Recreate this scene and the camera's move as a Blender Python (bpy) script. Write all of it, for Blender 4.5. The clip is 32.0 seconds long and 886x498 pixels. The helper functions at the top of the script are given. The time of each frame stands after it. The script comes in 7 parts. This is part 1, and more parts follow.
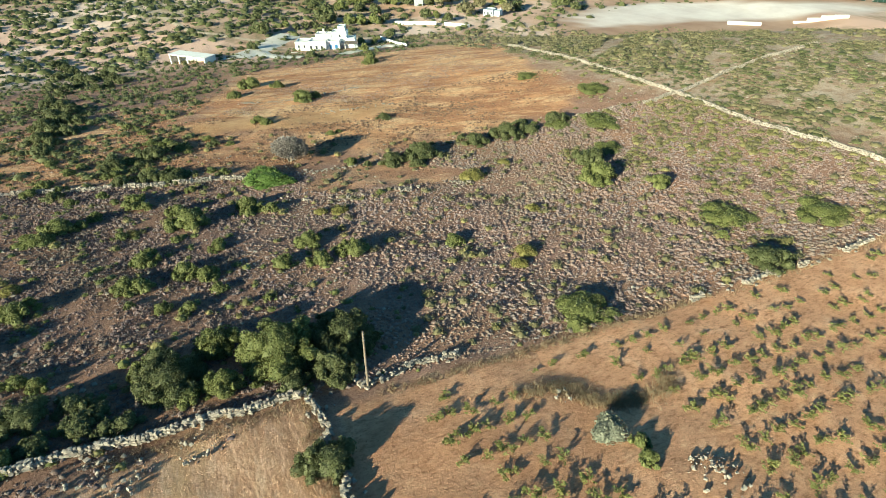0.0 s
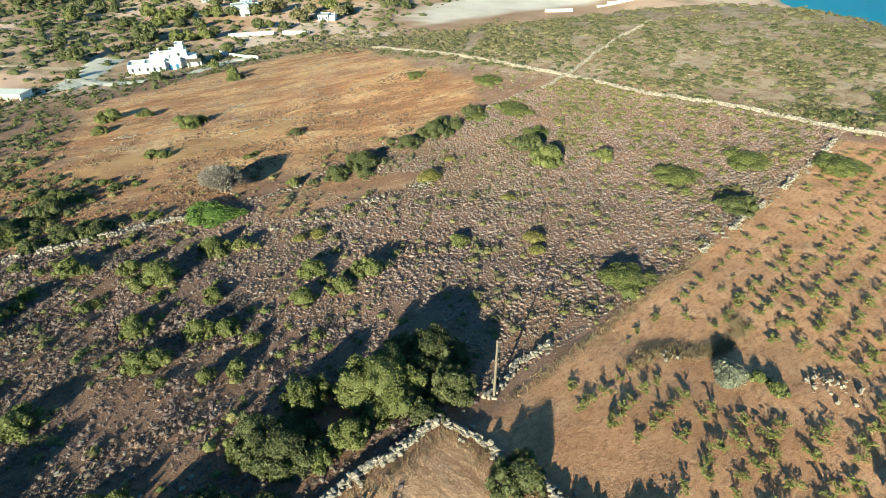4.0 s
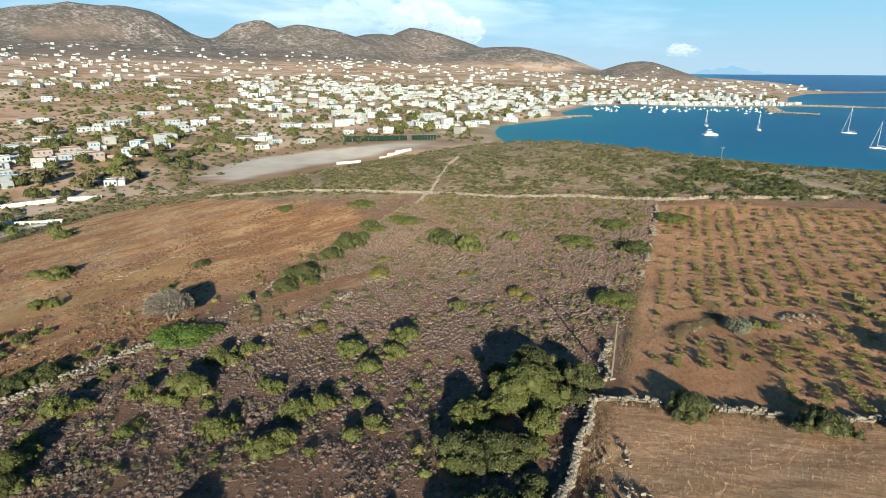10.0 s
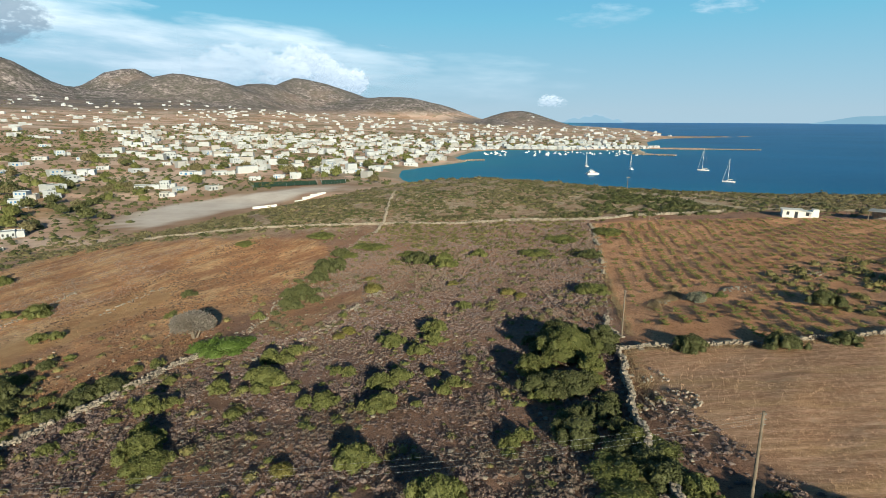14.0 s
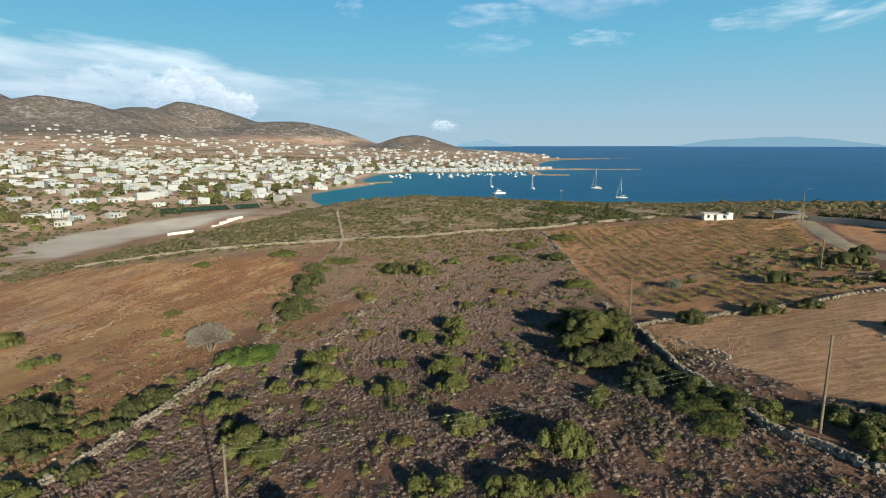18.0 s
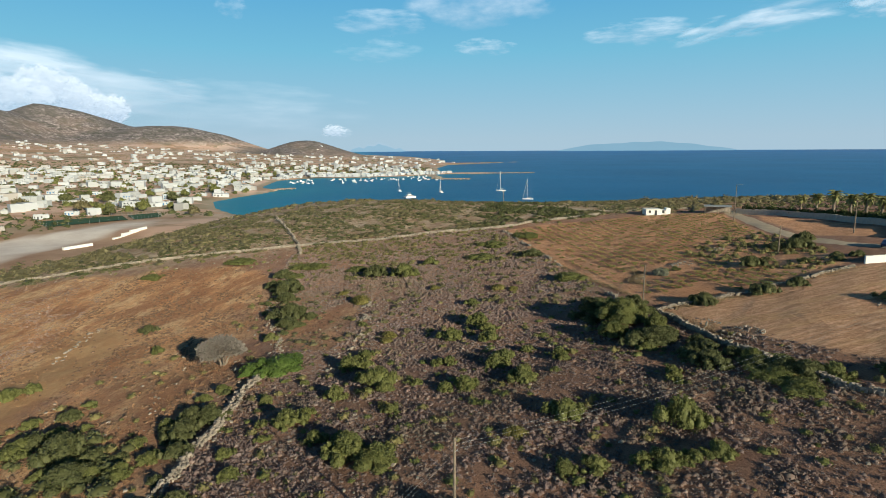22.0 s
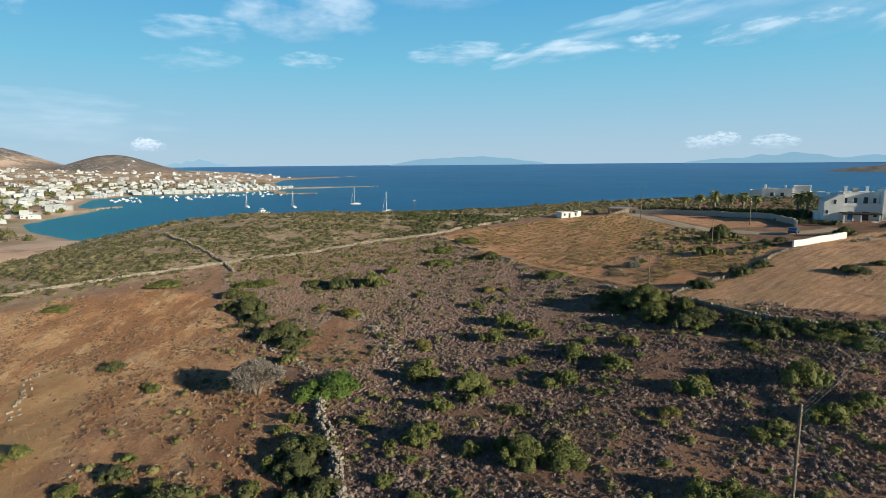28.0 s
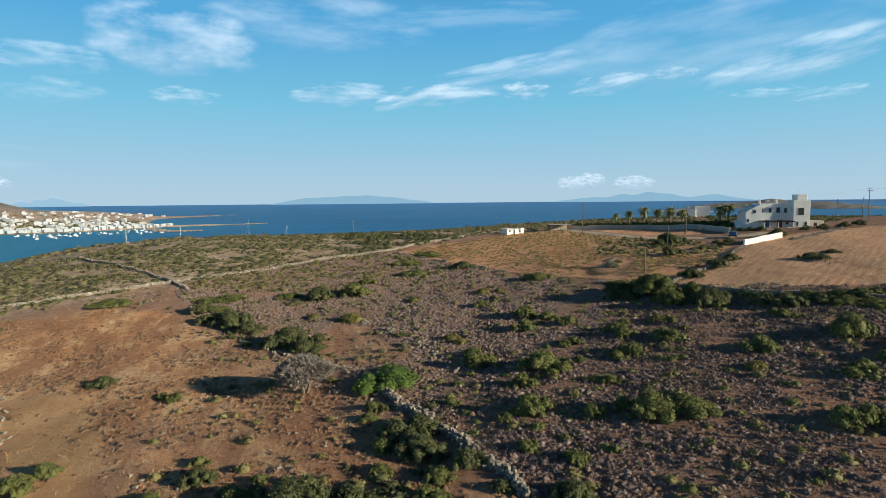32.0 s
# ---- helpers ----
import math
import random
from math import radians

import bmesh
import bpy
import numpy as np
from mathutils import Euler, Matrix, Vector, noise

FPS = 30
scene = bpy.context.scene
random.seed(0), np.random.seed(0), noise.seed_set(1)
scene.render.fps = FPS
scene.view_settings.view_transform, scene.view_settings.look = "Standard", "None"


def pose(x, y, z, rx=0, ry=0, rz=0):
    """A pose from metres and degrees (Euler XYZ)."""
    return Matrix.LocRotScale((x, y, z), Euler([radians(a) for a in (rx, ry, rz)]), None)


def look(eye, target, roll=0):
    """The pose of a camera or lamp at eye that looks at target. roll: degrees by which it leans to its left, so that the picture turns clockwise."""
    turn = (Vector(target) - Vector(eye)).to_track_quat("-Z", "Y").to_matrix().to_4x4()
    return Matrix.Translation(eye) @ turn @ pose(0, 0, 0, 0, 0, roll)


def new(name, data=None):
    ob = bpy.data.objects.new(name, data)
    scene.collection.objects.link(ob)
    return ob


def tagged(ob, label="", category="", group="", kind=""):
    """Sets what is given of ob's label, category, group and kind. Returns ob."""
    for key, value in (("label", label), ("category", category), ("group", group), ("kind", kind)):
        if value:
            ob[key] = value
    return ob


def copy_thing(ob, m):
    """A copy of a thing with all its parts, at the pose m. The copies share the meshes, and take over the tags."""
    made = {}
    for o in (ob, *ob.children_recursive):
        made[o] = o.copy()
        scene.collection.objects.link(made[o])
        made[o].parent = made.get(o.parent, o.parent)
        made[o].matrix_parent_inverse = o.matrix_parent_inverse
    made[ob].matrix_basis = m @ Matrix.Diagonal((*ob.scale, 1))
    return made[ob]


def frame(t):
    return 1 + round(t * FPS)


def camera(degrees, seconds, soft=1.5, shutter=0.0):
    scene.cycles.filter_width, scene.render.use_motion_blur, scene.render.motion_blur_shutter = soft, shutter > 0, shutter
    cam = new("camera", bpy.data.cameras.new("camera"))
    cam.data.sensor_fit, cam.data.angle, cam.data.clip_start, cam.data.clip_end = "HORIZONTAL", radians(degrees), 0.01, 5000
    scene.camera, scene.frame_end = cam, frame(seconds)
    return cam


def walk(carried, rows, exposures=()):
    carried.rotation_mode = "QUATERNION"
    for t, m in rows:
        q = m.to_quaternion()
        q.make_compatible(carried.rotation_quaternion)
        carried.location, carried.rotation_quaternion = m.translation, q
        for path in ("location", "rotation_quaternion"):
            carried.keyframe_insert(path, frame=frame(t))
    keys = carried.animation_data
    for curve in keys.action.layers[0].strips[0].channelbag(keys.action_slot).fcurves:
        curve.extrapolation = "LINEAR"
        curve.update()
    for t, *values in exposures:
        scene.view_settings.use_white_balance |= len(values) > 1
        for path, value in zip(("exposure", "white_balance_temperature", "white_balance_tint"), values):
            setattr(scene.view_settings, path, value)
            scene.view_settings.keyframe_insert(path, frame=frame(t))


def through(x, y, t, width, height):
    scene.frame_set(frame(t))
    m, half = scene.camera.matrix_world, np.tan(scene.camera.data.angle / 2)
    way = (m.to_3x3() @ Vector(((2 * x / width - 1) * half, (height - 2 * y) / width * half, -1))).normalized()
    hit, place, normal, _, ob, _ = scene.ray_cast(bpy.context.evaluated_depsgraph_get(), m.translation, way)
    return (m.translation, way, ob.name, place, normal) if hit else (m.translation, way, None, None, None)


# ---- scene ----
# ---------------------------------------------------------------- camera
cam = camera(76.0, 32.0, soft=0.3)
walk(cam, [
    (0, pose(71.35, -9.46, 55.23, 56.57, -0.11, 65.75)),
    (1, pose(69.30, -13.13, 54.98, 56.61, -0.23, 61.35)),
    (3, pose(63.92, -20.69, 54.86, 56.83, -0.14, 51.43)),
    (5.5, pose(56.06, -28.91, 54.57, 57.61, -0.12, 39.10)),
    (6, pose(54.73, -30.67, 54.04, 58.38, -0.47, 36.76)),
    (7, pose(52.25, -34.43, 52.65, 60.33, -0.18, 32.45)),
    (7.5, pose(51.07, -36.50, 51.85, 61.86, -0.60, 30.24)),
    (8, pose(49.90, -38.63, 51.04, 65.80, -0.49, 28.23)),
    (8.5, pose(48.74, -40.78, 50.29, 69.43, -0.85, 26.35)),
    (9, pose(47.59, -42.90, 49.68, 71.01, -0.58, 24.60)),
    (10, pose(45.25, -46.89, 49.16, 72.42, -0.30, 21.36)),
    (11, pose(42.81, -50.72, 49.20, 73.34, -0.35, 18.36)),
    (12, pose(40.12, -54.65, 49.13, 74.20, -0.28, 15.45)),
    (13, pose(37.22, -58.55, 48.49, 75.34, -0.23, 12.66)),
    (13.5, pose(35.72, -60.50, 47.94, 76.16, -0.26, 11.30)),
    (14, pose(34.19, -62.43, 47.33, 77.12, -0.17, 10.02)),
    (14.5, pose(32.64, -64.31, 46.73, 78.01, -0.40, 8.65)),
    (16.5, pose(25.61, -69.91, 45.93, 79.30, -0.10, 3.59)),
    (17, pose(23.60, -70.47, 45.88, 79.42, 0.02, 2.22)),
    (19, pose(15.18, -69.73, 45.73, 79.55, 0.03, -3.31)),
    (21, pose(6.91, -69.77, 45.32, 79.81, 0.10, -8.69)),
    (22.5, pose(0.86, -68.31, 44.76, 80.16, 0.33, -12.72)),
    (23, pose(-1.19, -67.77, 44.45, 80.48, 0.23, -14.12)),
    (24, pose(-5.24, -66.51, 43.87, 81.18, -0.01, -16.94)),
    (25.5, pose(-11.24, -64.01, 43.26, 81.37, 0.36, -21.27)),
    (28, pose(-20.77, -59.14, 43.32, 81.35, 0.49, -28.33)),
    (30, pose(-28.15, -54.37, 42.16, 82.10, 0.47, -34.05)),
    (31, pose(-31.78, -51.55, 40.02, 83.44, 0.45, -37.09)),
    (32, pose(-35.50, -48.64, 37.37, 85.21, 0.51, -40.00)),
], exposures=[(0.0, 1.42, 5550, -9), (7.0, 1.35, 5550, -7), (9.0, 0.95, 5600, 0), (13.0, 0.55, 5800, 1), (17.0, 0.39, 5850, 2), (24.0, 0.44, 5850, 3), (32.0, 0.51, 5850, 4)])

# ---------------------------------------------------------------- world and sun
SUN_AZ = radians(154.0)      # clockwise from +y
SUN_EL = radians(16.5)
sun_way = Vector((math.sin(SUN_AZ) * math.cos(SUN_EL), math.cos(SUN_AZ) * math.cos(SUN_EL), math.sin(SUN_EL)))

world = bpy.data.worlds.new("sky")
scene.world = world
world.use_nodes = True
wn = world.node_tree
sky = wn.nodes.new("ShaderNodeTexSky")
sky.sky_type = "NISHITA"
sky.sun_disc = False
sky.sun_elevation = SUN_EL
sky.sun_rotation = SUN_AZ
sky.altitude = 300
sky.air_density = 1.0
sky.dust_density = 0.0
sky.ozone_density = 4.0
wn.nodes["Background"].inputs["Strength"].default_value = 0.026
tint = wn.nodes.new("ShaderNodeMix")
tint.data_type, tint.blend_type = "RGBA", "MULTIPLY"
tint.inputs[0].default_value = 1.0
tint.inputs[7].default_value = (0.88, 1.06, 1.02, 1)
wn.links.new(sky.outputs[0], tint.inputs[6])
wn.links.new(tint.outputs[2], wn.nodes["Background"].inputs["Color"])

sun = new("sun", bpy.data.lights.new("sun", "SUN"))
sun.data.energy = 5.0
sun.data.angle = radians(0.6)
sun.data.color = (1.0, 0.83, 0.57)
sun.matrix_world = look(sun_way * 300, (0, 0, 0))


# ---------------------------------------------------------------- material helpers
class Nodes:
    """A small wrapper to write node materials in few lines."""

    def __init__(self, name):
        self.mat = bpy.data.materials.new(name)
        self.mat.use_nodes = True
        self.t = self.mat.node_tree
        self.bsdf = self.t.nodes["Principled BSDF"]
        self.obj = self.t.nodes.new("ShaderNodeTexCoord").outputs["Object"]

    def put(self, node, **inputs):
        n = self.t.nodes.new(node)
        for k, v in inputs.items():
            self.plug(n.inputs[k.replace("_", " ")], v)
        return n

    def plug(self, socket, v):
        if isinstance(v, bpy.types.NodeSocket):
            self.t.links.new(v, socket)
        elif isinstance(v, tuple) and len(v) == 3 and socket.type == "RGBA":
            socket.default_value = (*v, 1)
        else:
            socket.default_value = v

    def noise(self, scale, detail=4.0, rough=0.6, vec=None):
        n = self.put("ShaderNodeTexNoise", Scale=scale, Detail=detail, Roughness=rough)
        self.t.links.new(vec or self.obj, n.inputs["Vector"])
        return n.outputs["Fac"]

    def ramp(self, fac, *stops):
        n = self.t.nodes.new("ShaderNodeValToRGB")
        self.plug(n.inputs["Fac"], fac)
        el = n.color_ramp.elements
        while len(el) < len(stops):
            el.new(0.5)
        for e, (pos, col) in zip(el, stops):
            e.position = pos
            e.color = (*col, 1) if isinstance(col, tuple) else (col, col, col, 1)
        return n.outputs["Color"]

    def mix(self, fac, a, b, blend="MIX"):
        n = self.t.nodes.new("ShaderNodeMix")
        n.data_type = "RGBA"
        n.blend_type = blend
        self.plug(n.inputs[0], fac)
        self.plug(n.inputs[6], a)
        self.plug(n.inputs[7], b)
        return n.outputs[2]

    def math(self, op, a, b=0.0, c=0.0):
        n = self.t.nodes.new("ShaderNodeMath")
        n.operation = op
        self.plug(n.inputs[0], a)
        self.plug(n.inputs[1], b)
        self.plug(n.inputs[2], c)
        return n.outputs[0]

    def attr(self, name):
        n = self.t.nodes.new("ShaderNodeAttribute")
        n.attribute_name = name
        return n.outputs["Fac"]

    def scaled(self, x, y, z, rot=0.0):
        n = self.put("ShaderNodeMapping", Scale=(x, y, z), Rotation=(0, 0, rot))
        self.t.links.new(self.obj, n.inputs["Vector"])
        return n.outputs["Vector"]

    def bump(self, height, strength, dist=0.1):
        n = self.put("ShaderNodeBump", Height=height, Strength=strength, Distance=dist)
        self.t.links.new(n.outputs["Normal"], self.bsdf.inputs["Normal"])

    def done(self, color, rough=0.9, spec=0.25, metal=0.0):
        self.plug(self.bsdf.inputs["Base Color"], color)
        self.plug(self.bsdf.inputs["Roughness"], rough)
        self.bsdf.inputs["Specular IOR Level"].default_value = spec
        self.bsdf.inputs["Metallic"].default_value = metal
        return self.mat

    def island(self):
        return self.t.nodes.new("ShaderNodeNewGeometry").outputs["Random Per Island"]

    def chance(self):
        return self.t.nodes.new("ShaderNodeObjectInfo").outputs["Random"]


def leaf_mat(name, dark, mid, light, through=0.25):
    n = Nodes(name)
    c = n.ramp(n.island(), (0.0, dark), (0.5, mid), (1.0, light))
    big = n.noise(0.9, 3)
    c = n.mix(n.ramp(big, (0.35, 0.0), (0.7, 0.55)), c, light)
    c = n.mix(n.math("MULTIPLY", n.chance(), 0.45), c, mid)
    mat = n.done(c, 0.6, 0.3)
    back = n.put("ShaderNodeBsdfTranslucent", Color=c)
    m = n.put("ShaderNodeMixShader", Fac=through)
    n.t.links.new(n.bsdf.outputs[0], m.inputs[1])
    n.t.links.new(back.outputs[0], m.inputs[2])
    n.t.links.new(m.outputs[0], n.t.nodes["Material Output"].inputs["Surface"])
    return mat


def plain_mat(name, base, var=0.15, scale=2.0, rough=0.85, spec=0.25, bump=0.0, metal=0.0):
    n = Nodes(name)
    lo = tuple(b * (1 - var) for b in base)
    hi = tuple(min(1, b * (1 + var)) for b in base)
    c = n.mix(n.ramp(n.noise(scale, 5), (0.3, 0.0), (0.7, 1.0)), lo, hi)
    c = n.mix(n.ramp(n.noise(scale * 0.17, 3), (0.45, 0.0), (0.8, 0.5)), c, tuple(b * (1 - 1.6 * var) for b in base))
    if bump:
        n.bump(n.noise(scale * 8, 4), bump)
    return n.done(c, rough, spec, metal)


# ---------------------------------------------------------------- materials
def ground_mat():
    n = Nodes("ground_soil")
    fine, mid, big, huge = n.noise(2.3, 6, 0.7), n.noise(0.45, 5, 0.65), n.noise(0.085, 5, 0.6), n.noise(0.012, 5, 0.6)
    # dry scrubland between the tussocks
    c = n.ramp(mid, (0.25, (0.22, 0.125, 0.098)), (0.5, (0.33, 0.20, 0.16)), (0.78, (0.44, 0.29, 0.238)))
    c = n.mix(n.ramp(big, (0.42, 0.0), (0.62, 0.7)), c, (0.38, 0.22, 0.138))
    c = n.mix(n.ramp(fine, (0.56, 0.0), (0.72, 0.5)), c, (0.46, 0.37, 0.30))
    # redder soil towards the south-east, with the dimness of that corner put in
    c = n.mix(n.math("MULTIPLY", n.attr("dim_soil"), 0.6), c, n.ramp(mid, (0.3, (0.19, 0.102, 0.07)), (0.7, (0.31, 0.182, 0.128))))
    c = n.mix(n.ramp(n.noise(0.16, 5, 0.65, n.scaled(1.0, 0.5, 1, 0.7)), (0.52, 0.0), (0.6, 0.6)), c, (0.37, 0.205, 0.135))
    # limestone hill
    hill = n.ramp(mid, (0.28, (0.32, 0.24, 0.17)), (0.5, (0.51, 0.40, 0.30)), (0.75, (0.62, 0.51, 0.41)))
    hill = n.mix(n.ramp(big, (0.4, 0.0), (0.6, 0.6)), hill, (0.34, 0.235, 0.155))
    hill = n.mix(n.ramp(fine, (0.52, 0.0), (0.68, 0.6)), hill, (0.62, 0.51, 0.42))
    hill = n.mix(n.ramp(mid, (0.40, 0.55), (0.5, 0.0)), hill, (0.33, 0.20, 0.125))
    c = n.mix(n.attr("hill"), c, hill)
    # reddish dry grass field, mown in long strips
    turned = n.scaled(1, 1, 1, 0.35)
    long_way = n.put("ShaderNodeMapping", Vector=turned, Scale=(1.0, 0.3, 1.0)).outputs["Vector"]
    f = n.ramp(big, (0.3, (0.67, 0.33, 0.16)), (0.5, (0.82, 0.47, 0.245)), (0.7, (0.90, 0.62, 0.36)))
    f = n.mix(n.ramp(n.noise(0.22, 8, 0.76, long_way), (0.47, 0.0), (0.54, 0.9)), f, (0.88, 0.63, 0.375))
    f = n.mix(n.ramp(n.noise(0.13, 9, 0.78, n.put("ShaderNodeMapping", Vector=turned, Scale=(1.3, 0.45, 1.0), Location=(31, 7, 0)).outputs["Vector"]), (0.48, 0.0), (0.55, 0.9)), f, (0.40, 0.18, 0.098))
    f = n.mix(n.ramp(n.noise(1.1, 6, 0.75, long_way), (0.52, 0.0), (0.64, 0.55)), f, (0.42, 0.215, 0.12))
    f = n.mix(n.ramp(fine, (0.5, 0.0), (0.72, 0.5)), f, (0.66, 0.47, 0.26))
    f = n.mix(n.ramp(mid, (0.54, 0.0), (0.66, 0.5)), f, (0.36, 0.19, 0.10))
    f = n.mix(n.ramp(n.noise(1.7, 9, 0.8), (0.49, 0.0), (0.56, 0.45)), f, (0.43, 0.215, 0.115))
    f = n.mix(n.ramp(n.noise(0.35, 7, 0.75), (0.52, 0.0), (0.6, 0.45)), f, (0.52, 0.265, 0.14))
    c = n.mix(n.attr("field"), c, f)
    # bare sandy strips
    c = n.mix(n.attr("rust"), c, f)
    b = n.ramp(mid, (0.3, (0.42, 0.235, 0.115)), (0.7, (0.60, 0.39, 0.21)))
    # litter, small stones and withered herbs
    grit = n.noise(7.0, 5, 0.8)
    c = n.mix(n.ramp(grit, (0.36, 0.75), (0.5, 0.0)), c, (0.085, 0.05, 0.032))
    c = n.mix(n.ramp(grit, (0.55, 0.0), (0.70, 0.55)), c, (0.46, 0.34, 0.245))
    # ploughed red earth of the vineyard, turned into crumbly ridges
    clod = n.noise(3.4, 7, 0.75, n.scaled(1.0, 0.45, 1, 0.6))
    v = n.ramp(mid, (0.25, (0.52, 0.27, 0.152)), (0.55, (0.68, 0.385, 0.235)), (0.8, (0.77, 0.50, 0.335)))
    v = n.mix(n.ramp(clod, (0.36, 0.8), (0.5, 0.0)), v, (0.27, 0.135, 0.07))
    v = n.mix(n.ramp(clod, (0.54, 0.0), (0.66, 0.55)), v, (0.74, 0.49, 0.30))
    v = n.mix(n.ramp(big, (0.5, 0.0), (0.64, 0.45)), v, (0.42, 0.21, 0.115))
    v = n.mix(n.ramp(grit, (0.36, 0.45), (0.48, 0.0)), v, (0.28, 0.135, 0.065))
    c = n.mix(n.attr("vine"), c, v)
    # stubble with mowing lines
    lines = n.put("ShaderNodeTexWave", Scale=0.3, Distortion=5.5, Detail=5.0, Detail_Scale=0.8, Detail_Roughness=0.75)
    lines.bands_direction = "Y"
    n.t.links.new(n.scaled(0.3, 1, 1, -0.46), lines.inputs["Vector"])
    straw = n.noise(3.2, 8, 0.8, n.scaled(0.45, 1.8, 1, 0.06))
    s = n.ramp(straw, (0.36, (0.40, 0.222, 0.138)), (0.5, (0.70, 0.425, 0.275)), (0.64, (0.88, 0.62, 0.44)))
    s = n.mix(n.math("MULTIPLY", lines.outputs["Fac"], 0.42), s, (0.37, 0.215, 0.115))
    s = n.mix(n.ramp(big, (0.46, 0.0), (0.66, 0.35)), s, (0.45, 0.265, 0.14))
    s = n.mix(n.ramp(n.noise(0.3, 4, 0.6, n.scaled(0.25, 1.4, 1, 0.06)), (0.52, 0.0), (0.64, 0.5)), s, (0.70, 0.47, 0.25))
    swath = n.noise(1.1, 9, 0.85, n.scaled(0.3, 1.7, 1, -0.46))
    s = n.mix(n.ramp(swath, (0.5, 0.0), (0.58, 0.6)), s, (0.38, 0.215, 0.125))
    s = n.mix(n.ramp(swath, (0.40, 0.55), (0.47, 0.0)), s, (0.86, 0.61, 0.42))
    c = n.mix(n.attr("stubble"), c, s)
    # valley and town: patchwork of dry and green plots, haze put in as lightness
    cell = n.put("ShaderNodeTexVoronoi", Scale=0.021)
    n.t.links.new(n.obj, cell.inputs["Vector"])
    sep = n.put("ShaderNodeSeparateColor", Color=cell.outputs["Color"])
    p = n.ramp(sep.outputs[0], (0.0, (0.44, 0.31, 0.235)), (0.3, (0.62, 0.425, 0.335)), (0.6, (0.70, 0.48, 0.385)), (0.85, (0.76, 0.58, 0.49)), (1.0, (0.36, 0.29, 0.20)))
    p = n.mix(n.ramp(n.noise(0.05, 6, 0.7), (0.55, 0.0), (0.64, 0.5)), p, (0.26, 0.21, 0.13))
    p = n.mix(n.ramp(n.noise(0.011, 7, 0.7, n.scaled(0.6, 1.3, 1)), (0.54, 0.0), (0.60, 0.7)), p, (0.17, 0.155, 0.085))
    p = n.mix(n.ramp(n.noise(0.008, 5, 0.6), (0.55, 0.0), (0.6, 0.6)), p, (0.46, 0.27, 0.15))
    c = n.mix(n.attr("valley"), c, p)
    # far hills: grey rock and low garrigue, with haze put in as paler, cooler tones
    m = n.ramp(n.noise(0.06, 10, 0.78), (0.40, (0.085, 0.076, 0.08)), (0.5, (0.25, 0.215, 0.225)), (0.60, (0.58, 0.50, 0.50)))
    m = n.mix(n.ramp(n.noise(0.018, 7, 0.7), (0.46, 0.0), (0.56, 0.7)), m, (0.10, 0.10, 0.082))
    m = n.mix(n.ramp(n.noise(0.004, 6, 0.65), (0.42, 0.0), (0.6, 0.65)), m, (0.15, 0.135, 0.132))
    m = n.mix(n.ramp(n.noise(0.0026, 5, 0.6), (0.52, 0.0), (0.66, 0.7)), m, (0.30, 0.225, 0.195))
    c = n.mix(n.attr("rock"), c, m)
    c = n.mix(n.attr("bare"), c, b)
    # salt lake
    k = n.ramp(n.noise(0.05, 6, 0.65), (0.3, (0.62, 0.53, 0.49)), (0.7, (0.84, 0.77, 0.72)))
    c = n.mix(n.attr("mud"), c, n.ramp(n.noise(0.06, 5), (0.35, (0.33, 0.205, 0.145)), (0.65, (0.46, 0.315, 0.225))))
    c = n.mix(n.attr("salt"), c, k)
    c = n.mix(n.attr("sand"), c, (0.42, 0.35, 0.27))
    n.bump(n.mix(0.5, n.mix(0.4, fine, grit), n.mix(0.6, mid, clod)), 0.8, 0.28)
    return n.done(c, 0.95, 0.12)


GROUND = ground_mat()
WHITE = plain_mat("white_limewash", (0.76, 0.76, 0.75), 0.05, 0.8, 0.85)


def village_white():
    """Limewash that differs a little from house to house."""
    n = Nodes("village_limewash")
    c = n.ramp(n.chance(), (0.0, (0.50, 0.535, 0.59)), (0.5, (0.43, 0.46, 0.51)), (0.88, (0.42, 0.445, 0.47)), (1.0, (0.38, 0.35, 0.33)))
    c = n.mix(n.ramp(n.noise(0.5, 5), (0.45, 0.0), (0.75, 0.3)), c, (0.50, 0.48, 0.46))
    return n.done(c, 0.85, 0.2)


VILLAGE = village_white()
# cream plaster greyed: the shade on the retaining wall is put into its colour
RENDER = plain_mat("shade_greyed_render", (0.40, 0.37, 0.34), 0.18, 0.9)
CREAM = plain_mat("cream_plaster", (0.62, 0.55, 0.46), 0.08, 0.7)
STONE = plain_mat("dry_limestone", (0.335, 0.292, 0.248), 0.42, 1.7, 0.92, 0.2, 0.4)
WOOD = plain_mat("weathered_pole_wood", (0.20, 0.165, 0.13), 0.3, 6.0, 0.85)
BARK = plain_mat("grey_bark", (0.22, 0.18, 0.145), 0.3, 5.0, 0.9, 0.2, 0.4)
METAL = plain_mat("galvanised_metal", (0.45, 0.46, 0.47), 0.1, 3.0, 0.45, 0.5, 0.0, 0.6)
DARK = plain_mat("dark_opening", (0.035, 0.04, 0.05), 0.2, 2.0, 0.35, 0.5)
BLUE = plain_mat("blue_paint", (0.05, 0.16, 0.36), 0.15, 3.0, 0.5)
TRACK = plain_mat("pale_dirt_track", (0.50, 0.41, 0.31), 0.15, 0.6, 0.95, 0.1, 0.3)
ROOFGREY = plain_mat("grey_sheet_roof", (0.30, 0.31, 0.32), 0.15, 1.5, 0.6)


